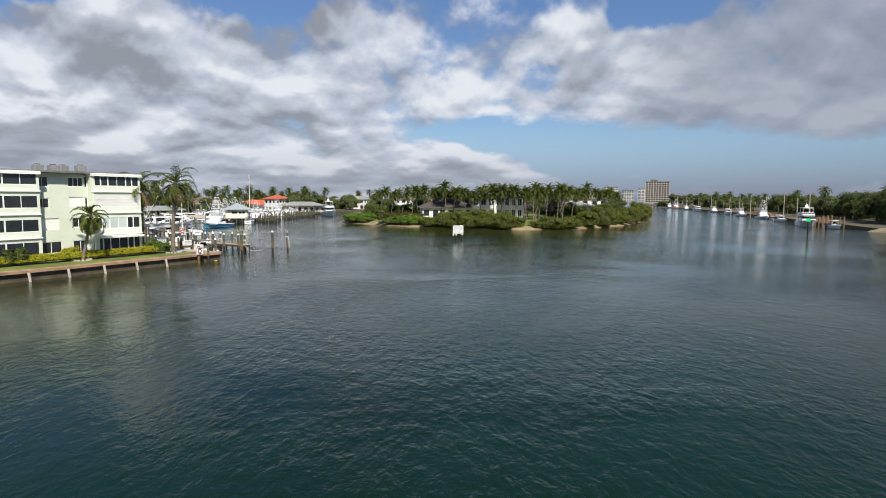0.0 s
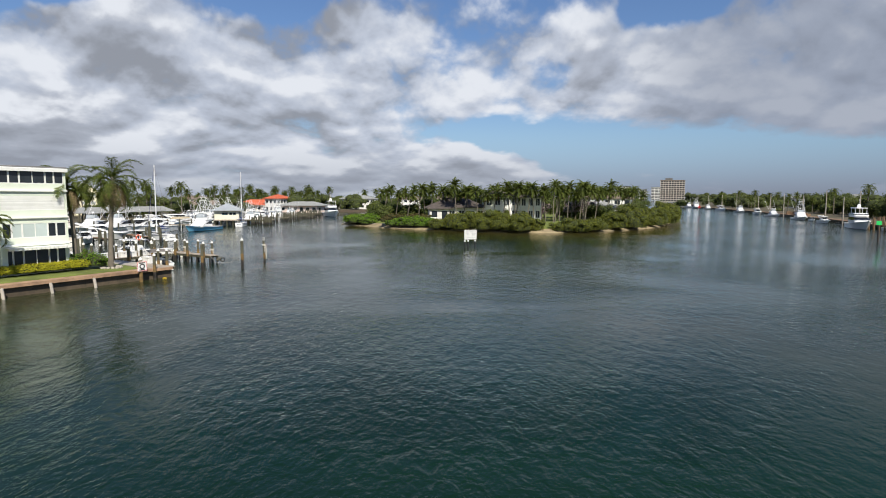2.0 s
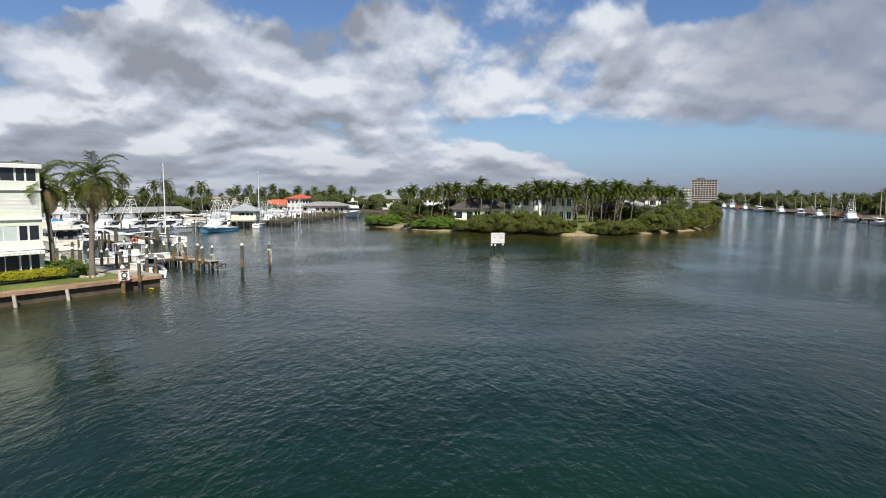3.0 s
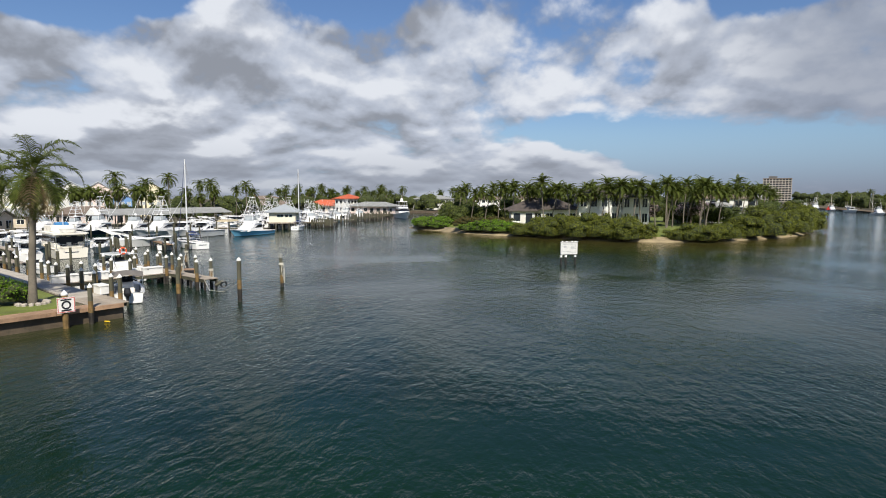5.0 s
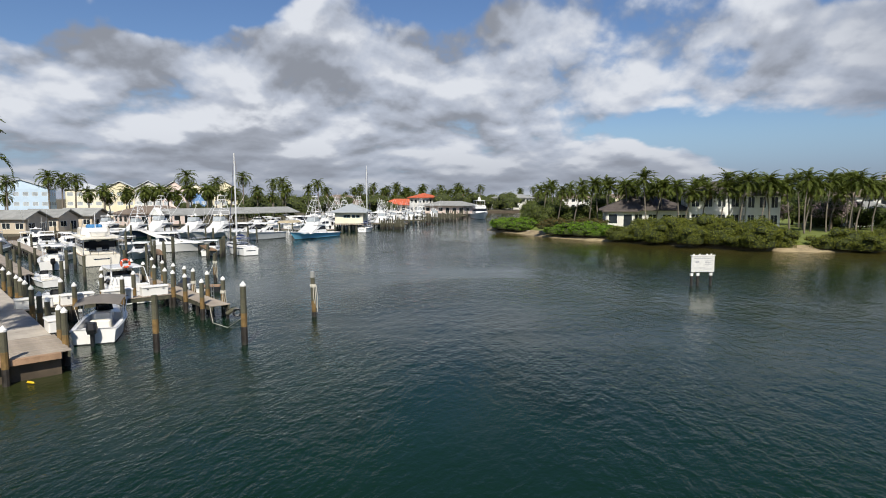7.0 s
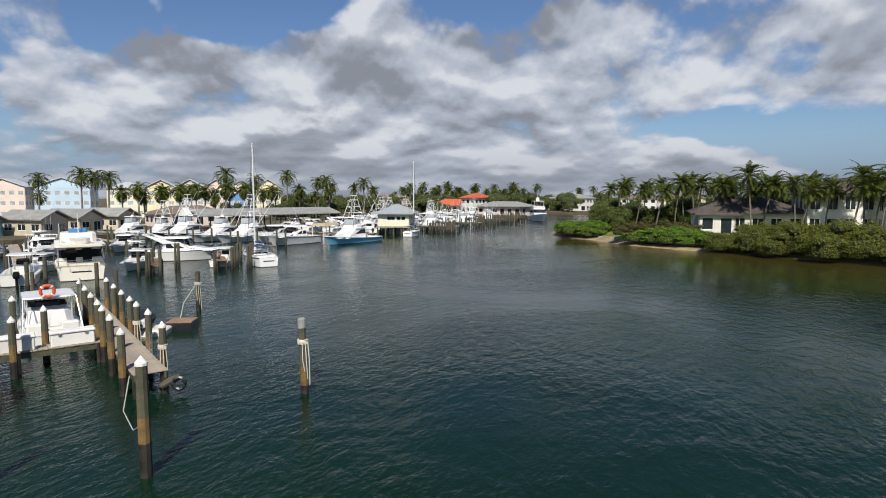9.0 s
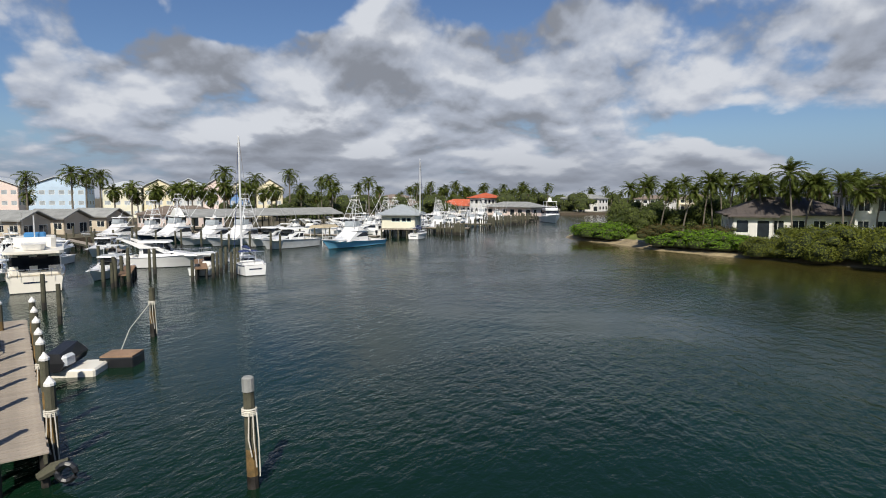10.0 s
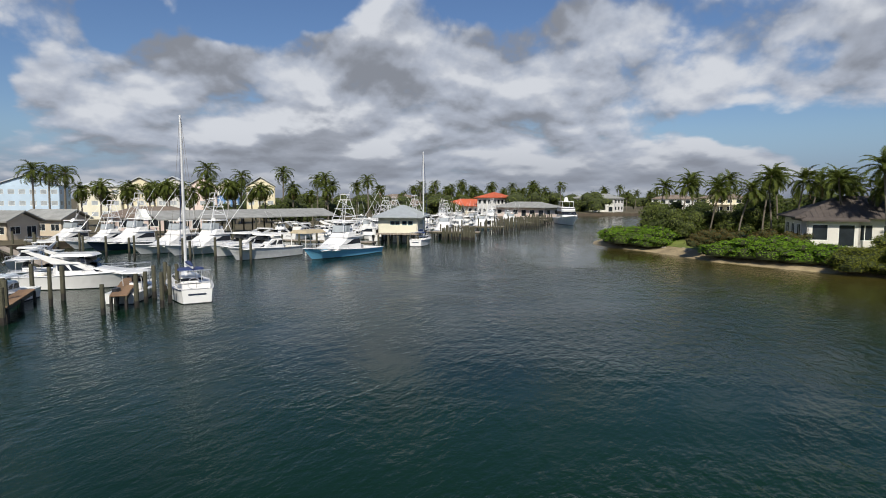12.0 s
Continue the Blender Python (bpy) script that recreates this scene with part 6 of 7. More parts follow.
MB().loft([ring8(-2.2, 2.2, 1.5, 2.9, 0.2), ring8(-1.9, 1.9, 1.1, 3.3, 0.2)]).put("canvas", M_TANCANVAS, slip_canvas)
for x in (-1.9, 1.9):
    for y in (-1.2, 1.2):
        MB().tube([(x, y, -1.0), (x, y, 2.95)], 0.06, 6).put("post", M_WHITE, slip_canvas)


# ---- planting on the island ----
palm_a = palm("coconut_palm", 21, 8.4, 0.9, 31, 2.6, "slender coconut palm with wind-swept fronds", droop=0.8, wind=0.5, trunk=0.125)
palm_b = palm("coconut_palm", 22, 8.9, -0.7, 32, 2.7, "slender coconut palm with wind-swept fronds", droop=0.8, wind=0.5, trunk=0.125)
palm_c = palm("coconut_palm", 23, 7.6, 1.4, 30, 2.6, "leaning coconut palm with ragged fronds", dead=3, droop=0.9, wind=0.4, trunk=0.125)
palm_d = palm("royal_palm", 24, 10.2, 0.2, 25, 3.3, "tall straight palm with full dark crown", droop=1.25, trunk=0.2)
palm_e = palm("cabbage_palm", 25, 6.6, 0.3, 30, 2.5, "short cabbage palm with dense round crown", dead=4, droop=1.35)
PALMS = (palm_a, palm_b, palm_c)
first = {}


def set_palm(p, x, y, z, rz, k, kz=None):
    """The first use places the palm itself, later ones copies."""
    if p not in first:
        first[p] = 1
        p.matrix_basis = pose(x, y, z, 0, 0, rz) @ Matrix.Diagonal((k, k, kz or k, 1))
        return p
    return put_copy(p, x, y, z, rz, k / p.scale[0], (kz or k) / p.scale[2])


rnd = random.Random(77)
ISLAND_PALMS = ((-20.0, 188.4), (-18.5, 194), (-12.8, 181.1), (-9.7, 183.2), (-8.0, 187.2), (-3.9, 184.2), (-2.5, 178.3), (-2.1, 176.1), (0.2, 175.6), (-1.0, 190), (1.1, 170), (3.0, 172), (5.0, 190), (6.4, 168), (9.8, 176),
                (12.7, 165), (14.5, 167), (17.0, 170), (19.0, 164), (21.0, 167), (22.6, 172), (25.5, 164), (28.0, 170), (31.5, 172), (32.5, 166), (36.0, 178),
                (38.0, 172), (41.5, 184), (45.0, 181), (49.5, 191), (52, 186), (56, 202), (60, 207), (44, 206), (50, 216), (56, 224), (-24, 206), (-12, 206),
                (-16.5, 183), (-6.5, 180), (4.2, 174.5), (11.0, 170.5), (16.5, 174), (20.5, 172), (26.5, 168), (30.0, 168.5), (35.5, 174), (43, 178), (47.5, 186), (37, 183), (24.5, 178), (10.5, 187), (-6, 197), (2, 196), (8, 194), (14, 192), (20, 190), (26, 188), (30, 184), (7.5, 171), (15.5, 163), (23.8, 166), (34.5, 169), (28.5, 176), (40, 194), (33, 190), (46, 198), (62, 216), (-15.5, 196))
for i, (x, y) in enumerate(ISLAND_PALMS):
    set_palm(PALMS[i % 3], x, y, 1.6, rnd.uniform(-40, 60), rnd.uniform(0.92, 1.12), rnd.uniform(0.86, 1.04))

mang = [shrub("mangrove_bush", 60 + i, heap(60 + i, 7.5, 5.5, 6.2, 12), 12500, 0.27, M_MANGROVE, "dense olive-green mangrove bush at the water's edge", "bush", "shore bushes", -0.35) for i in range(4)]
low_h = [shrub("hedge", 70 + i, heap(70 + i, 6.0, 3.8, 2.9, 13), 6500, 0.24, M_HEDGE, "low bright green clipped hedge above the beach", "hedge", "island hedges") for i in range(2)]
red_h = [shrub("hedge", 75 + i, heap(75 + i, 5.0, 2.6, 2.8, 7), 2600, 0.22, M_REDHEDGE, "reddish croton hedge behind the green planting", "hedge", "croton hedges") for i in range(2)]
dark_t = [tree("shore_tree", 80 + i, 7.0, 9.0, (M_TREE, M_TREELIGHT, M_TREE)[i], "broad dark green tree on the island", 4600, 0.42, 13, "island trees", 0.22) for i in range(3)]
bloss = tree("flowering_tree", 90, 6.0, 7.0, M_BLOSSOM, "small tree in pale pink blossom on the lawn", 2200, 0.3, 9)
used = set()


def plant(proto, x, y, z, rz=0.0, k=1.0, kz=None):
    if proto not in used:
        used.add(proto)
        proto.matrix_basis = pose(x, y, z, 0, 0, rz) @ Matrix.Diagonal((k, k, kz or k, 1))
        return proto
    s = proto.scale
    return put_copy(proto, x, y, z, rz, k / s[0], (kz or k) / s[2])


SHORE = ((-2.5, 162.6, 0.85, 0.8), (1.5, 160.0, 1.0, 1.0), (5.5, 157.8, 1.0, 1.05), (9.0, 155.2, 1.0, 1.05), (12.5, 153.4, 1.05, 1.05), (16.0, 152.0, 1.0, 1.1),
         (18.3, 153.5, 0.8, 0.85), (4.5, 162.0, 1.0, 1.0), (11.0, 158.5, 1.1, 1.05), (16.0, 157.0, 1.0, 1.0), (0.0, 164.5, 0.9, 0.9),
         (26.8, 152.6, 0.85, 0.75), (30.2, 153.8, 0.95, 0.8), (33.5, 156.0, 0.9, 0.75),
         (39.0, 161.8, 1.1, 1.15), (43.5, 165.6, 1.1, 1.25), (48.0, 170.0, 1.05, 1.1), (52.5, 175.0, 1.05, 1.1), (57.0, 182.0, 1.15, 1.15), (62.0, 191.0, 1.15, 1.2),
         (66.5, 201.0, 1.15, 1.25), (70.5, 211.0, 1.15, 1.3), (74.5, 222.0, 1.15, 1.35), (76.0, 234.0, 1.15, 1.35), (72, 246, 1.2, 1.3))
for i, (x, y, k, kz) in enumerate(SHORE):
    plant(mang[i % 4], x, y - 1.6, -0.2, i * 83 % 360, k, kz * rnd.uniform(0.72, 0.98))
HEDGES = ((-29.3, 186.4, 1.2, 1.05), (-26.9, 183.4, 1.2, 1.2), (-25.2, 184.5, 1.4, 1.25), (-27.8, 188.0, 1.5, 1.35), (-24.0, 181.0, 0.8, 0.7),
          (-14.6, 170.0, 1.1, 0.95), (-12.2, 168.4, 1.2, 1.1), (-9.4, 167.0, 1.2, 1.05), (-6.6, 165.6, 1.2, 1.0), (-3.8, 164.2, 1.1, 0.95), (-10.6, 170.0, 1.3, 1.2))
for i, (x, y, k, kz) in enumerate(HEDGES):
    plant(low_h[i % 2], x, y, 0.3, (-30 + i * 13 % 40) if i < 5 else -25 + i * 7 % 16, k, kz)
for i, (x, y, k) in enumerate(((-17.6, 174.0, 0.95), (-14.5, 175.0, 1.0), (-11.0, 173.5, 1.0), (-7.5, 172.0, 1.0), (-18.5, 172.0, 0.7))):
    plant(red_h[i % 2], x, y, 1.2, -25, k, k * 1.15)
for i, (x, y, k) in enumerate(((-22.5, 186.5, 0.62), (-19.5, 184.5, 0.66), (-17.0, 187.5, 0.72), (-14.8, 190.5, 0.6), (-10.5, 190.0, 0.5), (-6.5, 190.5, 0.5), (-20, 194, 0.85), (-24, 198, 0.8), (-6, 204, 1.0), (4, 206, 1.05), (-1, 198, 0.95), (8, 199, 0.95), (18, 197, 1.0), (28, 195, 1.0), (37, 192, 0.9), (40, 198, 1.0), (33, 186.5, 0.7), (39, 180, 0.65), (36.5, 187, 0.75), (-13, 186, 0.7), (-4, 193.5, 0.75), (14, 205, 1.0), (24, 204, 1.1), (32, 196, 0.9), (42, 176, 0.7),
                               (50, 184, 0.75), (55, 194, 0.8), (62, 214, 0.85), (66, 228, 0.9), (58, 232, 1.0), (48, 236, 1.0), (36, 232, 1.0), (22, 228, 1.0), (8, 228, 0.9), (-8, 222, 0.8),
                               (68, 240, 0.9), (60, 250, 1.0))):
    plant(dark_t[i % 3], x, y, 1.4, i * 51 % 360, k)
plant(bloss, 34.5, 181, 1.7)
plant(bloss, 39.5, 188, 1.7, 90, 0.9)
plant(bloss, 25.0, 181, 1.7, 40, 0.8)

# rocks and driftwood on the beach
rock_rnd = random.Random(9)
for i in range(34):
    t = i / 33
    x, y = (-22 + 11.5 * t, 178.6 - 10.6 * t) if i < 26 else (20 + (i - 26) * 0.7, 152.4 + rock_rnd.uniform(-0.3, 0.5))
    x, y = x + rock_rnd.uniform(-0.8, 0.8), y + rock_rnd.uniform(0.4, 1.8)
    s = rock_rnd.uniform(0.25, 0.6)
    m = MB()
    rings = []
    for q, rr in ((-0.5, 0.6), (0.0, 1.0), (0.45, 0.85), (0.7, 0.35)):
        rings.append([(math.cos(a) * s * rr * rock_rnd.uniform(0.75, 1.2), math.sin(a) * s * rr * rock_rnd.uniform(0.75, 1.2), q * s * 0.8) for a in spaced(0, 5.5, 7)])
    m.loft(rings)
    r = tagged(m.put("rock", M_ROCK), "pale limestone rock on the sandy shore", "rock", "beach rocks")
    r.matrix_basis = pose(x, y, 0.62, 0, 0, i * 40)
blanket = thing("garden_wall", "low white retaining wall by the beach", "wall", (21.8, 155.6, 0.9), 4)
MB().box((0, 0, 0.3), (5.0, 0.35, 0.6), 0, 0.05).put("wall", M_CONC, blanket)


# ---- white notice board standing in the water ----
def channel_sign():
    t = thing("channel_sign", "large white notice board on dark piles in the channel", "sign", (2.9, 111.2, 0), 24)
    for x in (-0.95, -0.35, 0.9):
        p = MB().tube([(x, 0.14, -1.4), (x, 0.14, 1.75)], 0.13, 8).put("pile", M_PILEWET, t)
        MB().tube([(x, 0.14, 0.95), (x, 0.14, 1.2)], 0.15, 8).put("collar", M_WHITE, p)
    b = MB().box((0, 0, 2.02), (2.2, 0.1, 1.45), 0, 0.0).put("board", M_SIGNWHITE, t)
    MB().box((0, 0.0, 2.78), (2.3, 0.2, 0.07)).put("ledge", M_WHITE, b)
    bars = ((0.0, 2.52, 1.7, 0.06), (-0.55, 2.2, 0.35, 0.16), (0.55, 2.28, 0.75, 0.05), (0.5, 2.13, 0.6, 0.05), (0.55, 1.98, 0.7, 0.05), (-0.3, 1.66, 1.1, 0.05), (0.45, 1.55, 0.8, 0.05))
    for x, z, w, h in bars:
        MB().box((x, -0.056, z), (w, 0.008, h)).put("text_bar", M_SIGNGREY, b)
    for x in (-0.85, -0.3, 0.4, 0.8):
        MB().tube([(x, 0.0, 2.8), (x, 0.02, 2.93)], [0.09, 0.03], 6).put("spike_base", M_WHITE, b)


channel_sign()

# ---- boats and piles further up the marina ----
proto_sport = sport_fisher("white sport fishing boat with tower at the far docks", (-72, 196), 5, 13.5, None, True, "far boats")
proto_sport2 = sport_fisher("white convertible without tower at the far docks", (-74, 186), 185, 12.0, None, False, "far boats")
proto_cruiser = express_cruiser("white express cruiser at the far docks", (-84, 192), 5, 10.5, None, True, True, "far boats")
proto_open = outboard_boat("white open boat with top at the far docks", (-86, 184), 8, 7.5, 2, "ttop", "far boats")
rb = random.Random(4)
for i, yd in enumerate((190.0, 212.0, 236.0, 254.0)):
    d = dock("grey plank finger dock at the far end of the marina", (-97, yd), (-56.5 + i * 0.4, yd + 3.0), 1.5, 1.15, planks=False)
    dock_posts(d, 40.0, 1.5, 1.15, 5.0)
    for j in range(14):
        far_pile(-92 + j * 2.7, yd + j * 0.2 + (1.6 if j % 2 else -1.6), 2.5 + rb.uniform(-0.2, 0.6))
    for j in range(6):
        x = -90.5 + j * 5.3
        for sg in (-1, 1):
            p = rb.choice((proto_sport, proto_sport2, proto_cruiser, proto_cruiser, proto_open))
            put_copy(p, x + rb.uniform(-0.5, 0.5), yd + (x + 97) * 0.075 + sg * 8.2, 0, 94 if sg < 0 else -86, rb.uniform(0.75, 1.0))
for i in range(20):
    far_pile(-60.0 + i * 0.32, 189.2 + rb.uniform(-0.4, 0.4), 2.2 + rb.uniform(-0.2, 0.5))
t_dock = dock("grey plank pier head standing on many piles", (-62.5, 190.2), (-53.8, 192.0), 2.2, 1.35, planks=False)
dock_posts(t_dock, 8.8, 2.2, 1.35, 0.9)
for yd in (211.0, 222.0, 245.0, 256.0):
    for i in range(11):
        far_pile(-60.5 + i * 0.62, yd + rb.uniform(-0.8, 0.8), 2.5 + rb.uniform(-0.3, 0.6))
for i in range(18):
    far_pile(-62 + i * 0.55, 233.5 + rb.uniform(-0.4, 0.4), 2.4 + rb.uniform(-0.3, 0.5))
motor_yacht("white motor yacht moored at the canal mouth", (-50.0, 257), -68, 19.0, None)
sport_fisher("white sport fishing boat beyond the yellow shed", (-72, 205), -10, 14, None, True, "far boats")
# boats moored along the inner quay
for i, (x, y, rz, k, p) in enumerate(((-74, 103, 118, 0.85, proto_open), (-80, 107, 120, 0.8, proto_cruiser), (-86, 112, 120, 0.9, proto_open), (-72, 112, -60, 0.8, proto_open),
                                      (-84, 124, -60, 0.9, proto_open), (-79, 121, -60, 0.8, proto_cruiser), (-92, 119, 120, 0.8, proto_sport2), (-90, 130, 118, 0.75, proto_cruiser),
                                      (-98, 135, 120, 0.75, proto_open), (-66, 97, 120, 0.85, proto_open), (-76.5, 114.2, 140, 0.85, proto_open), (-88, 123.5, -40, 0.8, proto_cruiser),
                                      (-95, 127.5, 140, 0.8, proto_sport2), (-101, 130.5, 140, 0.9, proto_open), (-84.5, 132.5, -62, 0.8, proto_cruiser), (-94, 140, -62, 0.85, proto_open), (-76, 127.0, -60, 0.85, proto_open))):
    put_copy(p, x, y, 0, rz, k)
for a, b in (((-56, 95.0), (-96, 119.0)), ((-70, 108.5), (-98, 125.5)), ((-78, 130), (-104, 141))):
    d = dock("narrow grey dock among the moored boats", a, b, 1.2, 1.0, planks=False)
    ln = math.hypot(b[0] - a[0], b[1] - a[1])
    dock_posts(d, ln, 1.2, 1.0, 3.2)
    for j in range(int(ln / 5.5)):
        q, sg = j / int(ln / 5.5), 1 if j % 2 else -1
        far_pile(a[0] + (b[0] - a[0]) * q + 0.5 * sg, a[1] + (b[1] - a[1]) * q + sg, 2.3 + rb.uniform(-0.3, 0.4))
for s, r in ((2.5, 32), (7.5, 32), (2.5, 40), (7.5, 40), (5, 28), (9, 44), (12, 36), (12.5, 30)):
    far_pile(*plan(s, r)[:2], 2.5)

# ---- palms and trees behind the marina ----
for x, y, k, p in ((-145.7, 172.4, 1.06, palm_d), (-143.2, 174.0, 1.02, palm_d), (-140.5, 175.5, 1.0, palm_d), (-137, 183, 0.9, palm_e), (-133.5, 186, 1.1, palm_e), (-131, 190, 1.15, palm_e), (-128, 186, 1.05, palm_e),
                   (-126.5, 193, 1.1, palm_e), (-123, 197, 1.2, palm_e), (-121, 190, 0.8, palm_e), (-118, 199, 1.15, palm_e), (-122, 205, 1.2, palm_e), (-129.5, 204.2, 1.15, palm_d),
                   (-120.5, 206, 1.0, palm_d), (-152, 166, 0.95, palm_d), (-158, 170, 0.9, palm_e), (-163, 160, 1.0, palm_d), (-124, 214, 1.0, palm_e), (-118, 212, 1.1, palm_e),
                   (-116, 236, 1.05, palm_d), (-112, 246, 1.0, palm_a), (-121, 247, 1.0, palm_b), (-106, 243, 1.0, palm_d), (-130, 252, 1.05, palm_d), (-113, 225, 0.95, palm_e),
                   (-108, 256, 1.0, palm_c), (-142, 250, 1.25, palm_d), (-139, 178, 1.05, palm_e), (-135.5, 180, 1.15, palm_e), (-132, 183.5, 1.0, palm_e), (-125, 188.5, 1.15, palm_e),
                   (-124.5, 200, 1.1, palm_e), (-127, 197, 1.0, palm_e), (-119.5, 203, 1.15, palm_e), (-116, 207, 1.1, palm_e), (-134, 196, 1.1, palm_e), (-115, 219, 1.15, palm_e), (-112, 231, 1.1, palm_e)):
    set_palm(p, x, y, 1.0, rnd.uniform(0, 360), k * 1.14, k * 1.08)
far_rnd = random.Random(31)
for i in range(86):
    if i < 44:
        x = -150 + i * 4.2
        y = 318 + abs(x + 60) * 0.15 + far_rnd.uniform(0, 45) if x < -62 else 376 + far_rnd.uniform(0, 30) + max(0, x + 20) * 0.3
    else:
        q = (i - 44) / 42
        x, y = (-135 + 60 * q + far_rnd.uniform(-4, 4), 314 + 22 * q + far_rnd.uniform(0, 30))
    set_palm((palm_d, palm_e, palm_a, palm_c)[i % 4], x, y, 1.0, far_rnd.uniform(0, 360), far_rnd.uniform(0.85, 1.15))


def woods(name, label, spots, material, size, per, seed):
    """A belt of far trees as one mesh of leaf blades round cores coloured dark as shade."""
    r = random.Random(seed)
    core, crown = MB(), MB()
    for x, y, h, w in spots:
        blobs = [(x + r.uniform(-0.3, 0.3) * w, y + r.uniform(-0.3, 0.3) * w, h * r.uniform(0.2, 0.72), w * r.uniform(0.22, 0.36), w * r.uniform(0.22, 0.36), h * r.uniform(0.2, 0.3)) for _ in range(5)]
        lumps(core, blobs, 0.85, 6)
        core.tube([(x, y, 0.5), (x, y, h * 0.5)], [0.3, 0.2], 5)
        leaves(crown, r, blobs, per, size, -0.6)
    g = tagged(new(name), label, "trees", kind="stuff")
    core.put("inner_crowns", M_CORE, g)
    crown.put("crowns", material, g)
    return g


wr = random.Random(8)
# behind the marina and along the far shore
belt = [(-260 + i * 3.6 + wr.uniform(-2, 2), 272 + wr.uniform(0, 70), wr.uniform(7.0, 10.0), wr.uniform(8, 12)) for i in range(52)]
belt += [(-140 + i * 3.6 + wr.uniform(-2, 2), 322 + wr.uniform(0, 50), wr.uniform(7.5, 10.5), wr.uniform(8, 12)) for i in range(26)]
belt += [(-66 + i * 4.2, 388 + i * 1.5 + wr.uniform(0, 40), wr.uniform(7.5, 11), wr.uniform(8, 12)) for i in range(50)]
woods("far_woods", "belt of mixed green trees beyond the marina", belt, M_TREELIGHT, 0.8, 420, 3)
belt2 = [(-104 - wr.uniform(0, 60), 215 + i * 2.6 + wr.uniform(-2, 2), wr.uniform(4.5, 7.5), wr.uniform(6, 9)) for i in range(32)]
belt2 += [(-170 - wr.uniform(0, 50), 130 + i * 5 + wr.uniform(-2, 2), wr.uniform(4.0, 6.0), wr.uniform(6, 9)) for i in range(9)]
woods("far_woods", "dense green trees behind the docks", belt2, M_TREE, 0.6, 520, 4)
belt3 = [(120 + i * 14 + wr.uniform(-5, 5), 520 + i * 46 + wr.uniform(0, 60), wr.uniform(11, 17), wr.uniform(14, 22)) for i in range(16)]
belt3 += [(-250 + i * 22 + wr.uniform(-6, 6), 470 + wr.uniform(0, 120), wr.uniform(8, 11), wr.uniform(16, 24)) for i in range(24)]
belt3 += [(150 + i * 14, 540 + i * 55, 15, 20) for i in range(0, 16)]
woods("far_woods", "distant hazy tree line along the channel", belt3, M_TREE, 1.6, 260, 5)

# ---- right bank ----
def bank(t, off=0.0):
    """A place along the right bank, t metres from its near end, off metres inland."""
    pts = [Vector(p) for p in RIGHT_BANK[2:7]]
    for a, b in zip(pts, pts[1:]):
        ln = (b - a).length
        if t <= ln or b == pts[-1]:
            w = (b - a).normalized()
            p = a + w * t + Vector((w.y, -w.x)) * off
            return p.x, p.y, math.degrees(math.atan2(w.y, w.x))
        t -= ln


near_trees = [tree("oak_tree", 100 + i, 10.5, 13.0, (M_TREE, M_TREE, M_TREELIGHT)[i], "broad dark green tree on the wooded bank", 6500, 0.5, 16, "bank trees", 0.16) for i in range(3)]
for i in range(30):
    x, y, _ = bank(-14 + i * 7.0, 16 + wr.uniform(0, 16))
    plant(near_trees[i % 3], x, y, 0.7, i * 71 % 360, wr.uniform(0.8, 1.12) * (1.08 if i < 8 else 0.92))
belt4 = []
for i in range(90):
    x, y, _ = bank(10 + i * 5.4, 12 + wr.uniform(0, 60))
    belt4.append((x, y, wr.uniform(7.5, 12.0), wr.uniform(8, 13)))
for i in range(26):
    x, y, _ = bank(480 + i * 16, 10 + wr.uniform(0, 60))
    belt4.append((x, y, wr.uniform(11, 17), wr.uniform(14, 20)))
for i in range(16):
    x, y, _ = bank(-30 + i * 6, 30 + wr.uniform(0, 25))
    belt4.append((x, y, wr.uniform(8.5, 11.5), wr.uniform(10, 14)))
woods("far_woods", "thick wooded bank along the channel", belt4, M_TREELIGHT, 0.75, 520, 6)
for i in range(24):
    x, y, _ = bank(24 + i * 13.0 + wr.uniform(-4, 4), 7 + wr.uniform(0, 12))
    set_palm((palm_e, palm_a, palm_d)[i % 3], x, y, 0.8, wr.uniform(0, 360), wr.uniform(0.75, 1.0))

quay_r = dock("long dark timber dock along the wooded bank", bank(22, -3)[:2], bank(72, -3)[:2], 3.0, 1.0, M_PLANKRED, planks=False)
dock_posts(quay_r, 50, 3.0, 1.0, 3.0)
quay_r2 = dock("long dark timber dock along the wooded bank", bank(78, -3)[:2], bank(172, -3)[:2], 3.0, 1.0, M_PLANKRED, planks=False)
dock_posts(quay_r2, 94, 3.0, 1.0, 7.0)
quay_r3 = dock("long dark timber dock along the wooded bank", bank(178, -3)[:2], bank(325, -3)[:2], 3.0, 1.0, M_PLANKRED, planks=False)
dock_posts(quay_r3, 147, 3.0, 1.0, 10.0)
sand_r = MB()
sx, sy, _ = bank(-8, 0)
sand_r.loft([[(sx + a * 8 * k + 9, sy + b * 7 * k, z) for a, b in ((-1, -1), (0.2, -1.5), (1, -1), (1.2, 0.2), (1, 1), (0, 1.3), (-1.1, 0.6))] for k, z in ((1.15, -0.3), (1.0, 0.35), (0.8, 0.95))])
tagged(sand_r.put("beach", M_SAND), "small pale sand beach on the wooded bank", "beach", kind="structure")
for i in range(20):
    x, y, _ = bank(10 + i * 1.15, -7 + (i % 3) * 2.4)
    p = thing("red_pile", "red-brown timber mooring pile at the bank", "dock pile", (x, y, 0), 0, "red piles")
    MB().tube([(0, 0, -1.2), (0, 0, 2.3 + (i % 4) * 0.35)], 0.2, 7).put("shaft", M_PLANKRED, p)
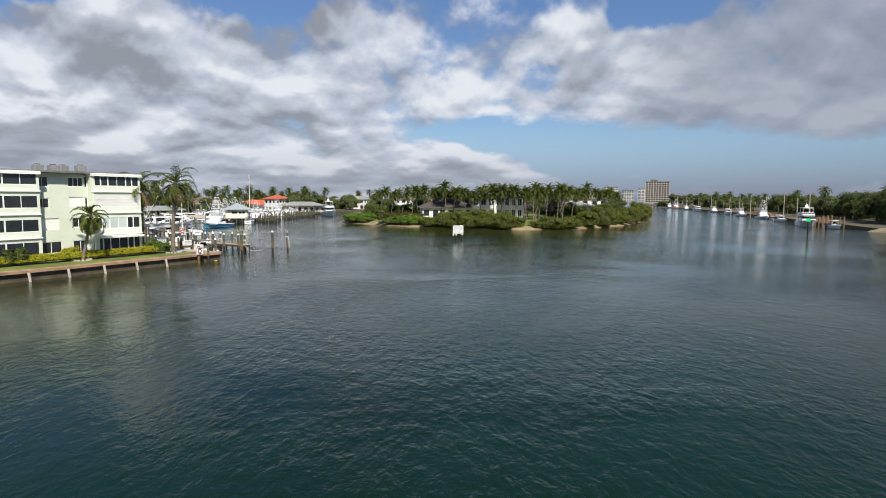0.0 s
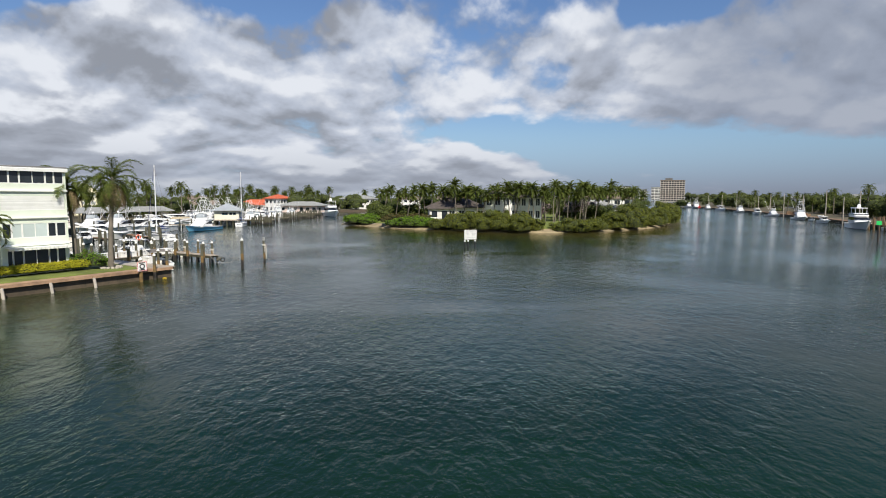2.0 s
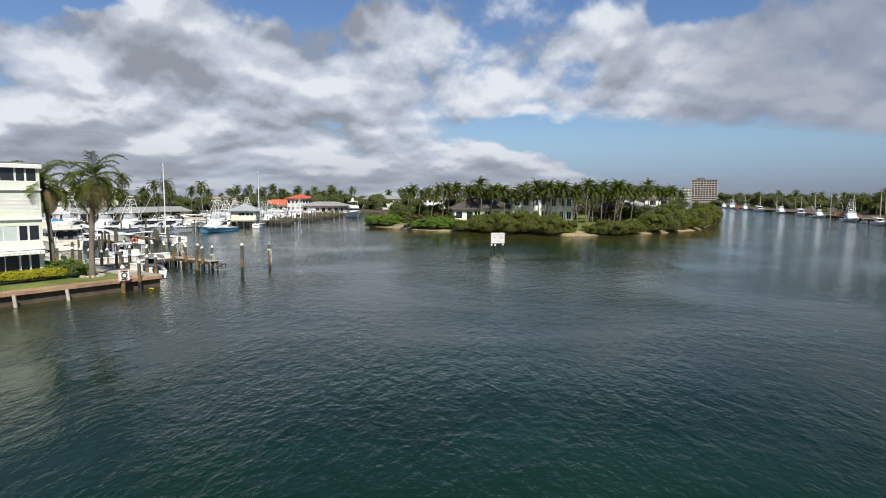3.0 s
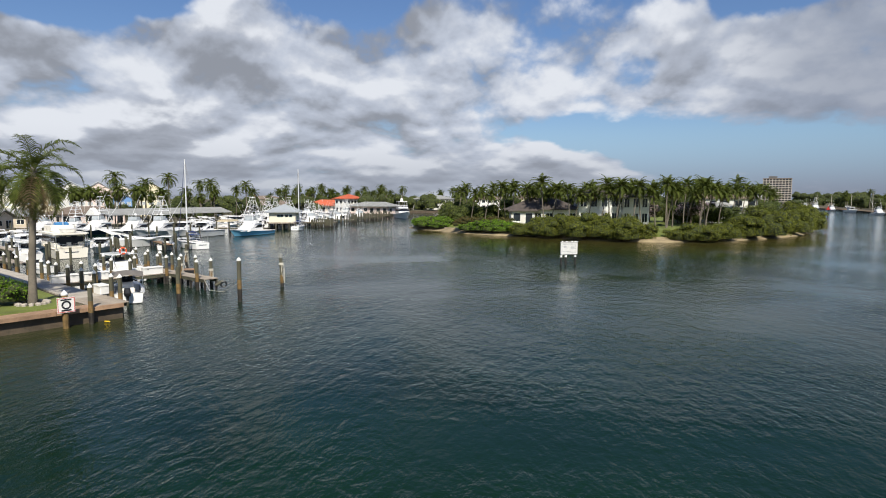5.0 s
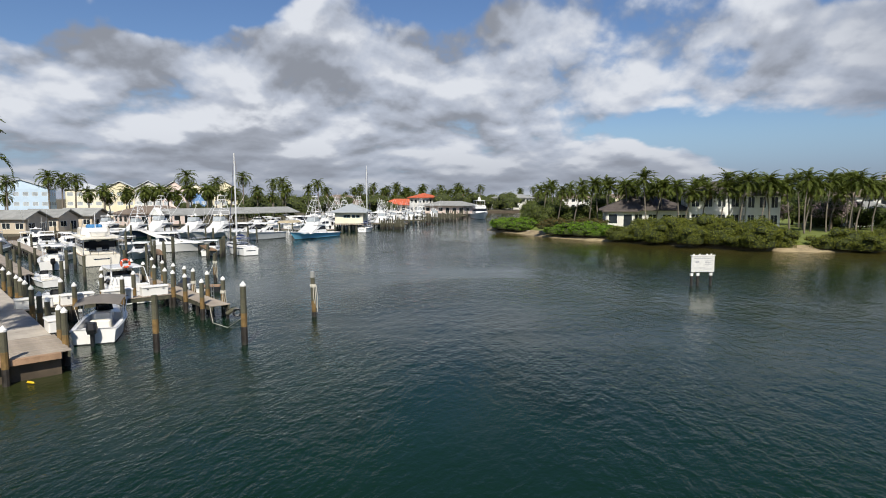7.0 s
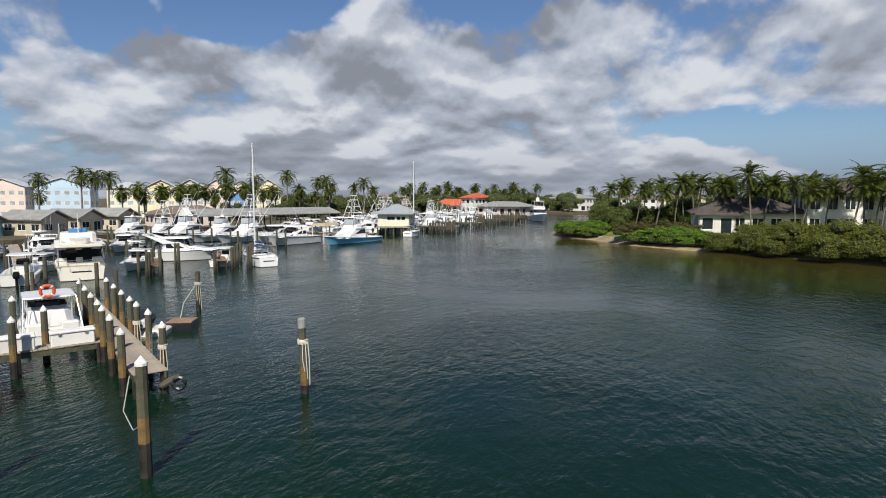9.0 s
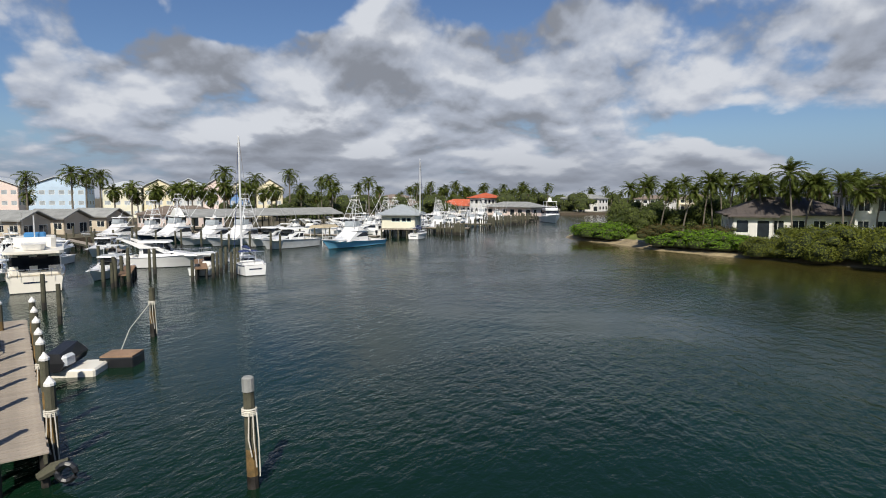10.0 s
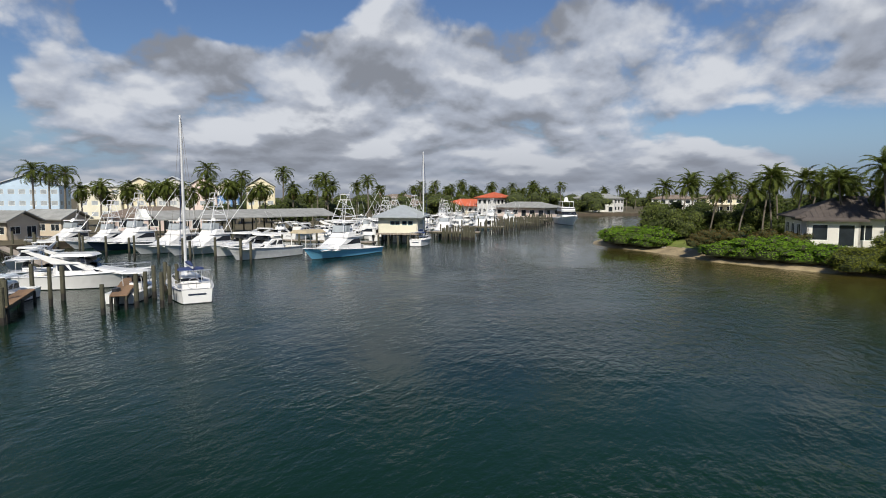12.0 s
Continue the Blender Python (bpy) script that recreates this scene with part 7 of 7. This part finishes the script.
for i, (t, h) in enumerate(((34, 11.5), (48, 9.5), (66, 12.0), (92, 10.5), (118, 11.0), (140, 11.0), (163, 10.0), (205, 11.5), (238, 11.0), (276, 10.5), (310, 11.0))):
    x, y, _ = bank(t, -5.2)
    p = thing("mooring_post", "tall pale concrete mooring post", "post", (x, y, 0), 0, "tall mooring posts")
    MB().tube([(0, 0, -1.5), (0, 0, h * 0.86)], [0.17, 0.13], 8).put("shaft", M_CONC, p)
motor_yacht("white motor yacht moored bow-on at the wooded bank", (106.0, 169.5), -112, 16.0, None)
outboard_boat("white tender beside the motor yacht", (105.5, 157.0), -100, 7.0, 2, "ttop")
for i, (t, k, p) in enumerate(((84, 0.95, proto_sport), (56, 0.7, proto_cruiser), (122, 0.9, proto_sport2), (150, 0.9, proto_cruiser), (186, 0.95, proto_sport2), (226, 1.0, proto_cruiser), (300, 1.0, proto_sport), (262, 0.9, proto_sport2), (330, 1.0, proto_sport2), (70, 0.6, proto_open))):
    x, y, a = bank(t, -8.0)
    put_copy(p, x, y, 0, a + 180 + (i % 3) * 6, k)
for i in range(9):
    x, y, _ = bank(96 + i * 3.2, -2.4)
    c = thing("crate", "weathered red-brown crates and gear on the dock", "crate", (x, y, 1.03), i * 20, "dock crates")
    MB().box((0, 0, 0.4), (1.6, 1.2, 0.8 + (i % 3) * 0.4), 0, 0.05).put("crate_body", M_PLANKRED, c)
for x, y, tall, board_mat, nm, shape in ((76.5, 122.0, 3.6, M_GREEN, "green square channel marker on a pile", 4), (124, 312, 3.3, M_RED, "red triangular channel marker on a pile", 3)):
    t = thing("channel_marker", nm, "channel marker", (x, y, 0), -20)
    MB().tube([(0, 0.12, -1.5), (0, 0.12, tall + 0.3)], 0.15, 8).put("pile", M_PILEWET, t)
    if shape == 4:
        MB().box((0, -0.08, tall), (0.8, 0.06, 0.75)).put("board", board_mat, t)
    else:
        MB().loft([[(-0.8, -0.1, tall - 0.7), (0.8, -0.1, tall - 0.7), (0, -0.1, tall + 0.8)], [(-0.8, -0.04, tall - 0.7), (0.8, -0.04, tall - 0.7), (0, -0.04, tall + 0.8)]]).put("board", board_mat, t)
for x, y, rz in ((216, 330, -75), (262, 300, -80), (240, 420, -70)):
    house("house", "pale house among the trees on the wooded bank", (x, y), rz, 18, 11, 2, M_WALLS["white"], M_ROOFGREY, 2.4, 3.3, 5, base=0.8)


def tower_block():
    wall = mat("tower_concrete", (0.42, 0.38, 0.33), 0.85, var=0.12, scale=0.1, fine=1.0)
    t = thing("tower_block", "distant beige high-rise with rows of balconies", "high-rise", (331, 905, 0.8), -18)
    w, d, floors, fh = 34.0, 18.0, 10, 3.15
    MB().box((0, 0, floors * fh / 2), (w - 1.2, d - 1.2, floors * fh)).put("core", M_WALLS["beige"], t)
    for k in range(floors):
        s = MB().box((0, 0, k * fh + 0.5), (w, d, 1.0)).put("balcony_band", wall, t)
        for i in range(9):
            x = -w / 2 + w * (i + 0.5) / 9
            MB().box((x, -d / 2 + 0.55, k * fh + 2.1), (w / 9 - 0.9, 0.12, 2.0)).put("window", M_GLASS, s)
    for i in range(10):
        x = -w / 2 + w * i / 9
        MB().box((x, -d / 2 + 0.2, floors * fh / 2), (0.7, 0.5, floors * fh)).put("fin", wall, t)
    MB().box((0, 0, floors * fh + 0.4), (w + 0.6, d + 0.6, 0.8)).put("roof", M_ROOFTAN, t)
    MB().box((-5, 0, floors * fh + 2.3), (10, 8, 3.2)).put("plant_room", M_ROOFDARK, t)


tower_block()
for x, y, w, h, c in ((370, 1290, 30, 30, "grey"), (420, 1330, 26, 24, "grey"), (335, 1240, 40, 20, "white"), (455, 1310, 36, 28, "grey"), (300, 1220, 24, 17, "cream")):
    t = thing("tower_block", "hazy far high-rise on the skyline", "high-rise", (x, y, 0.8), -18, "skyline blocks")
    MB().box((0, 0, h / 2), (w - 1, 16, h)).put("core", M_WALLS[c], t)
    for k in range(int(h / 3.3)):
        s = MB().box((0, 0, k * 3.3 + 0.55), (w, 17, 1.1)).put("floor_band", M_WALLS[c], t)
        for i in range(5):
            MB().box((-w / 2 + w * (i + 0.5) / 5, -8.1, k * 3.3 + 2.2), (w / 5 - 1.4, 0.14, 1.7)).put("window", M_GLASS, s)
    MB().box((0, 0, h + 0.3), (w + 0.5, 17.5, 0.6)).put("roof", M_ROOFDARK, t)
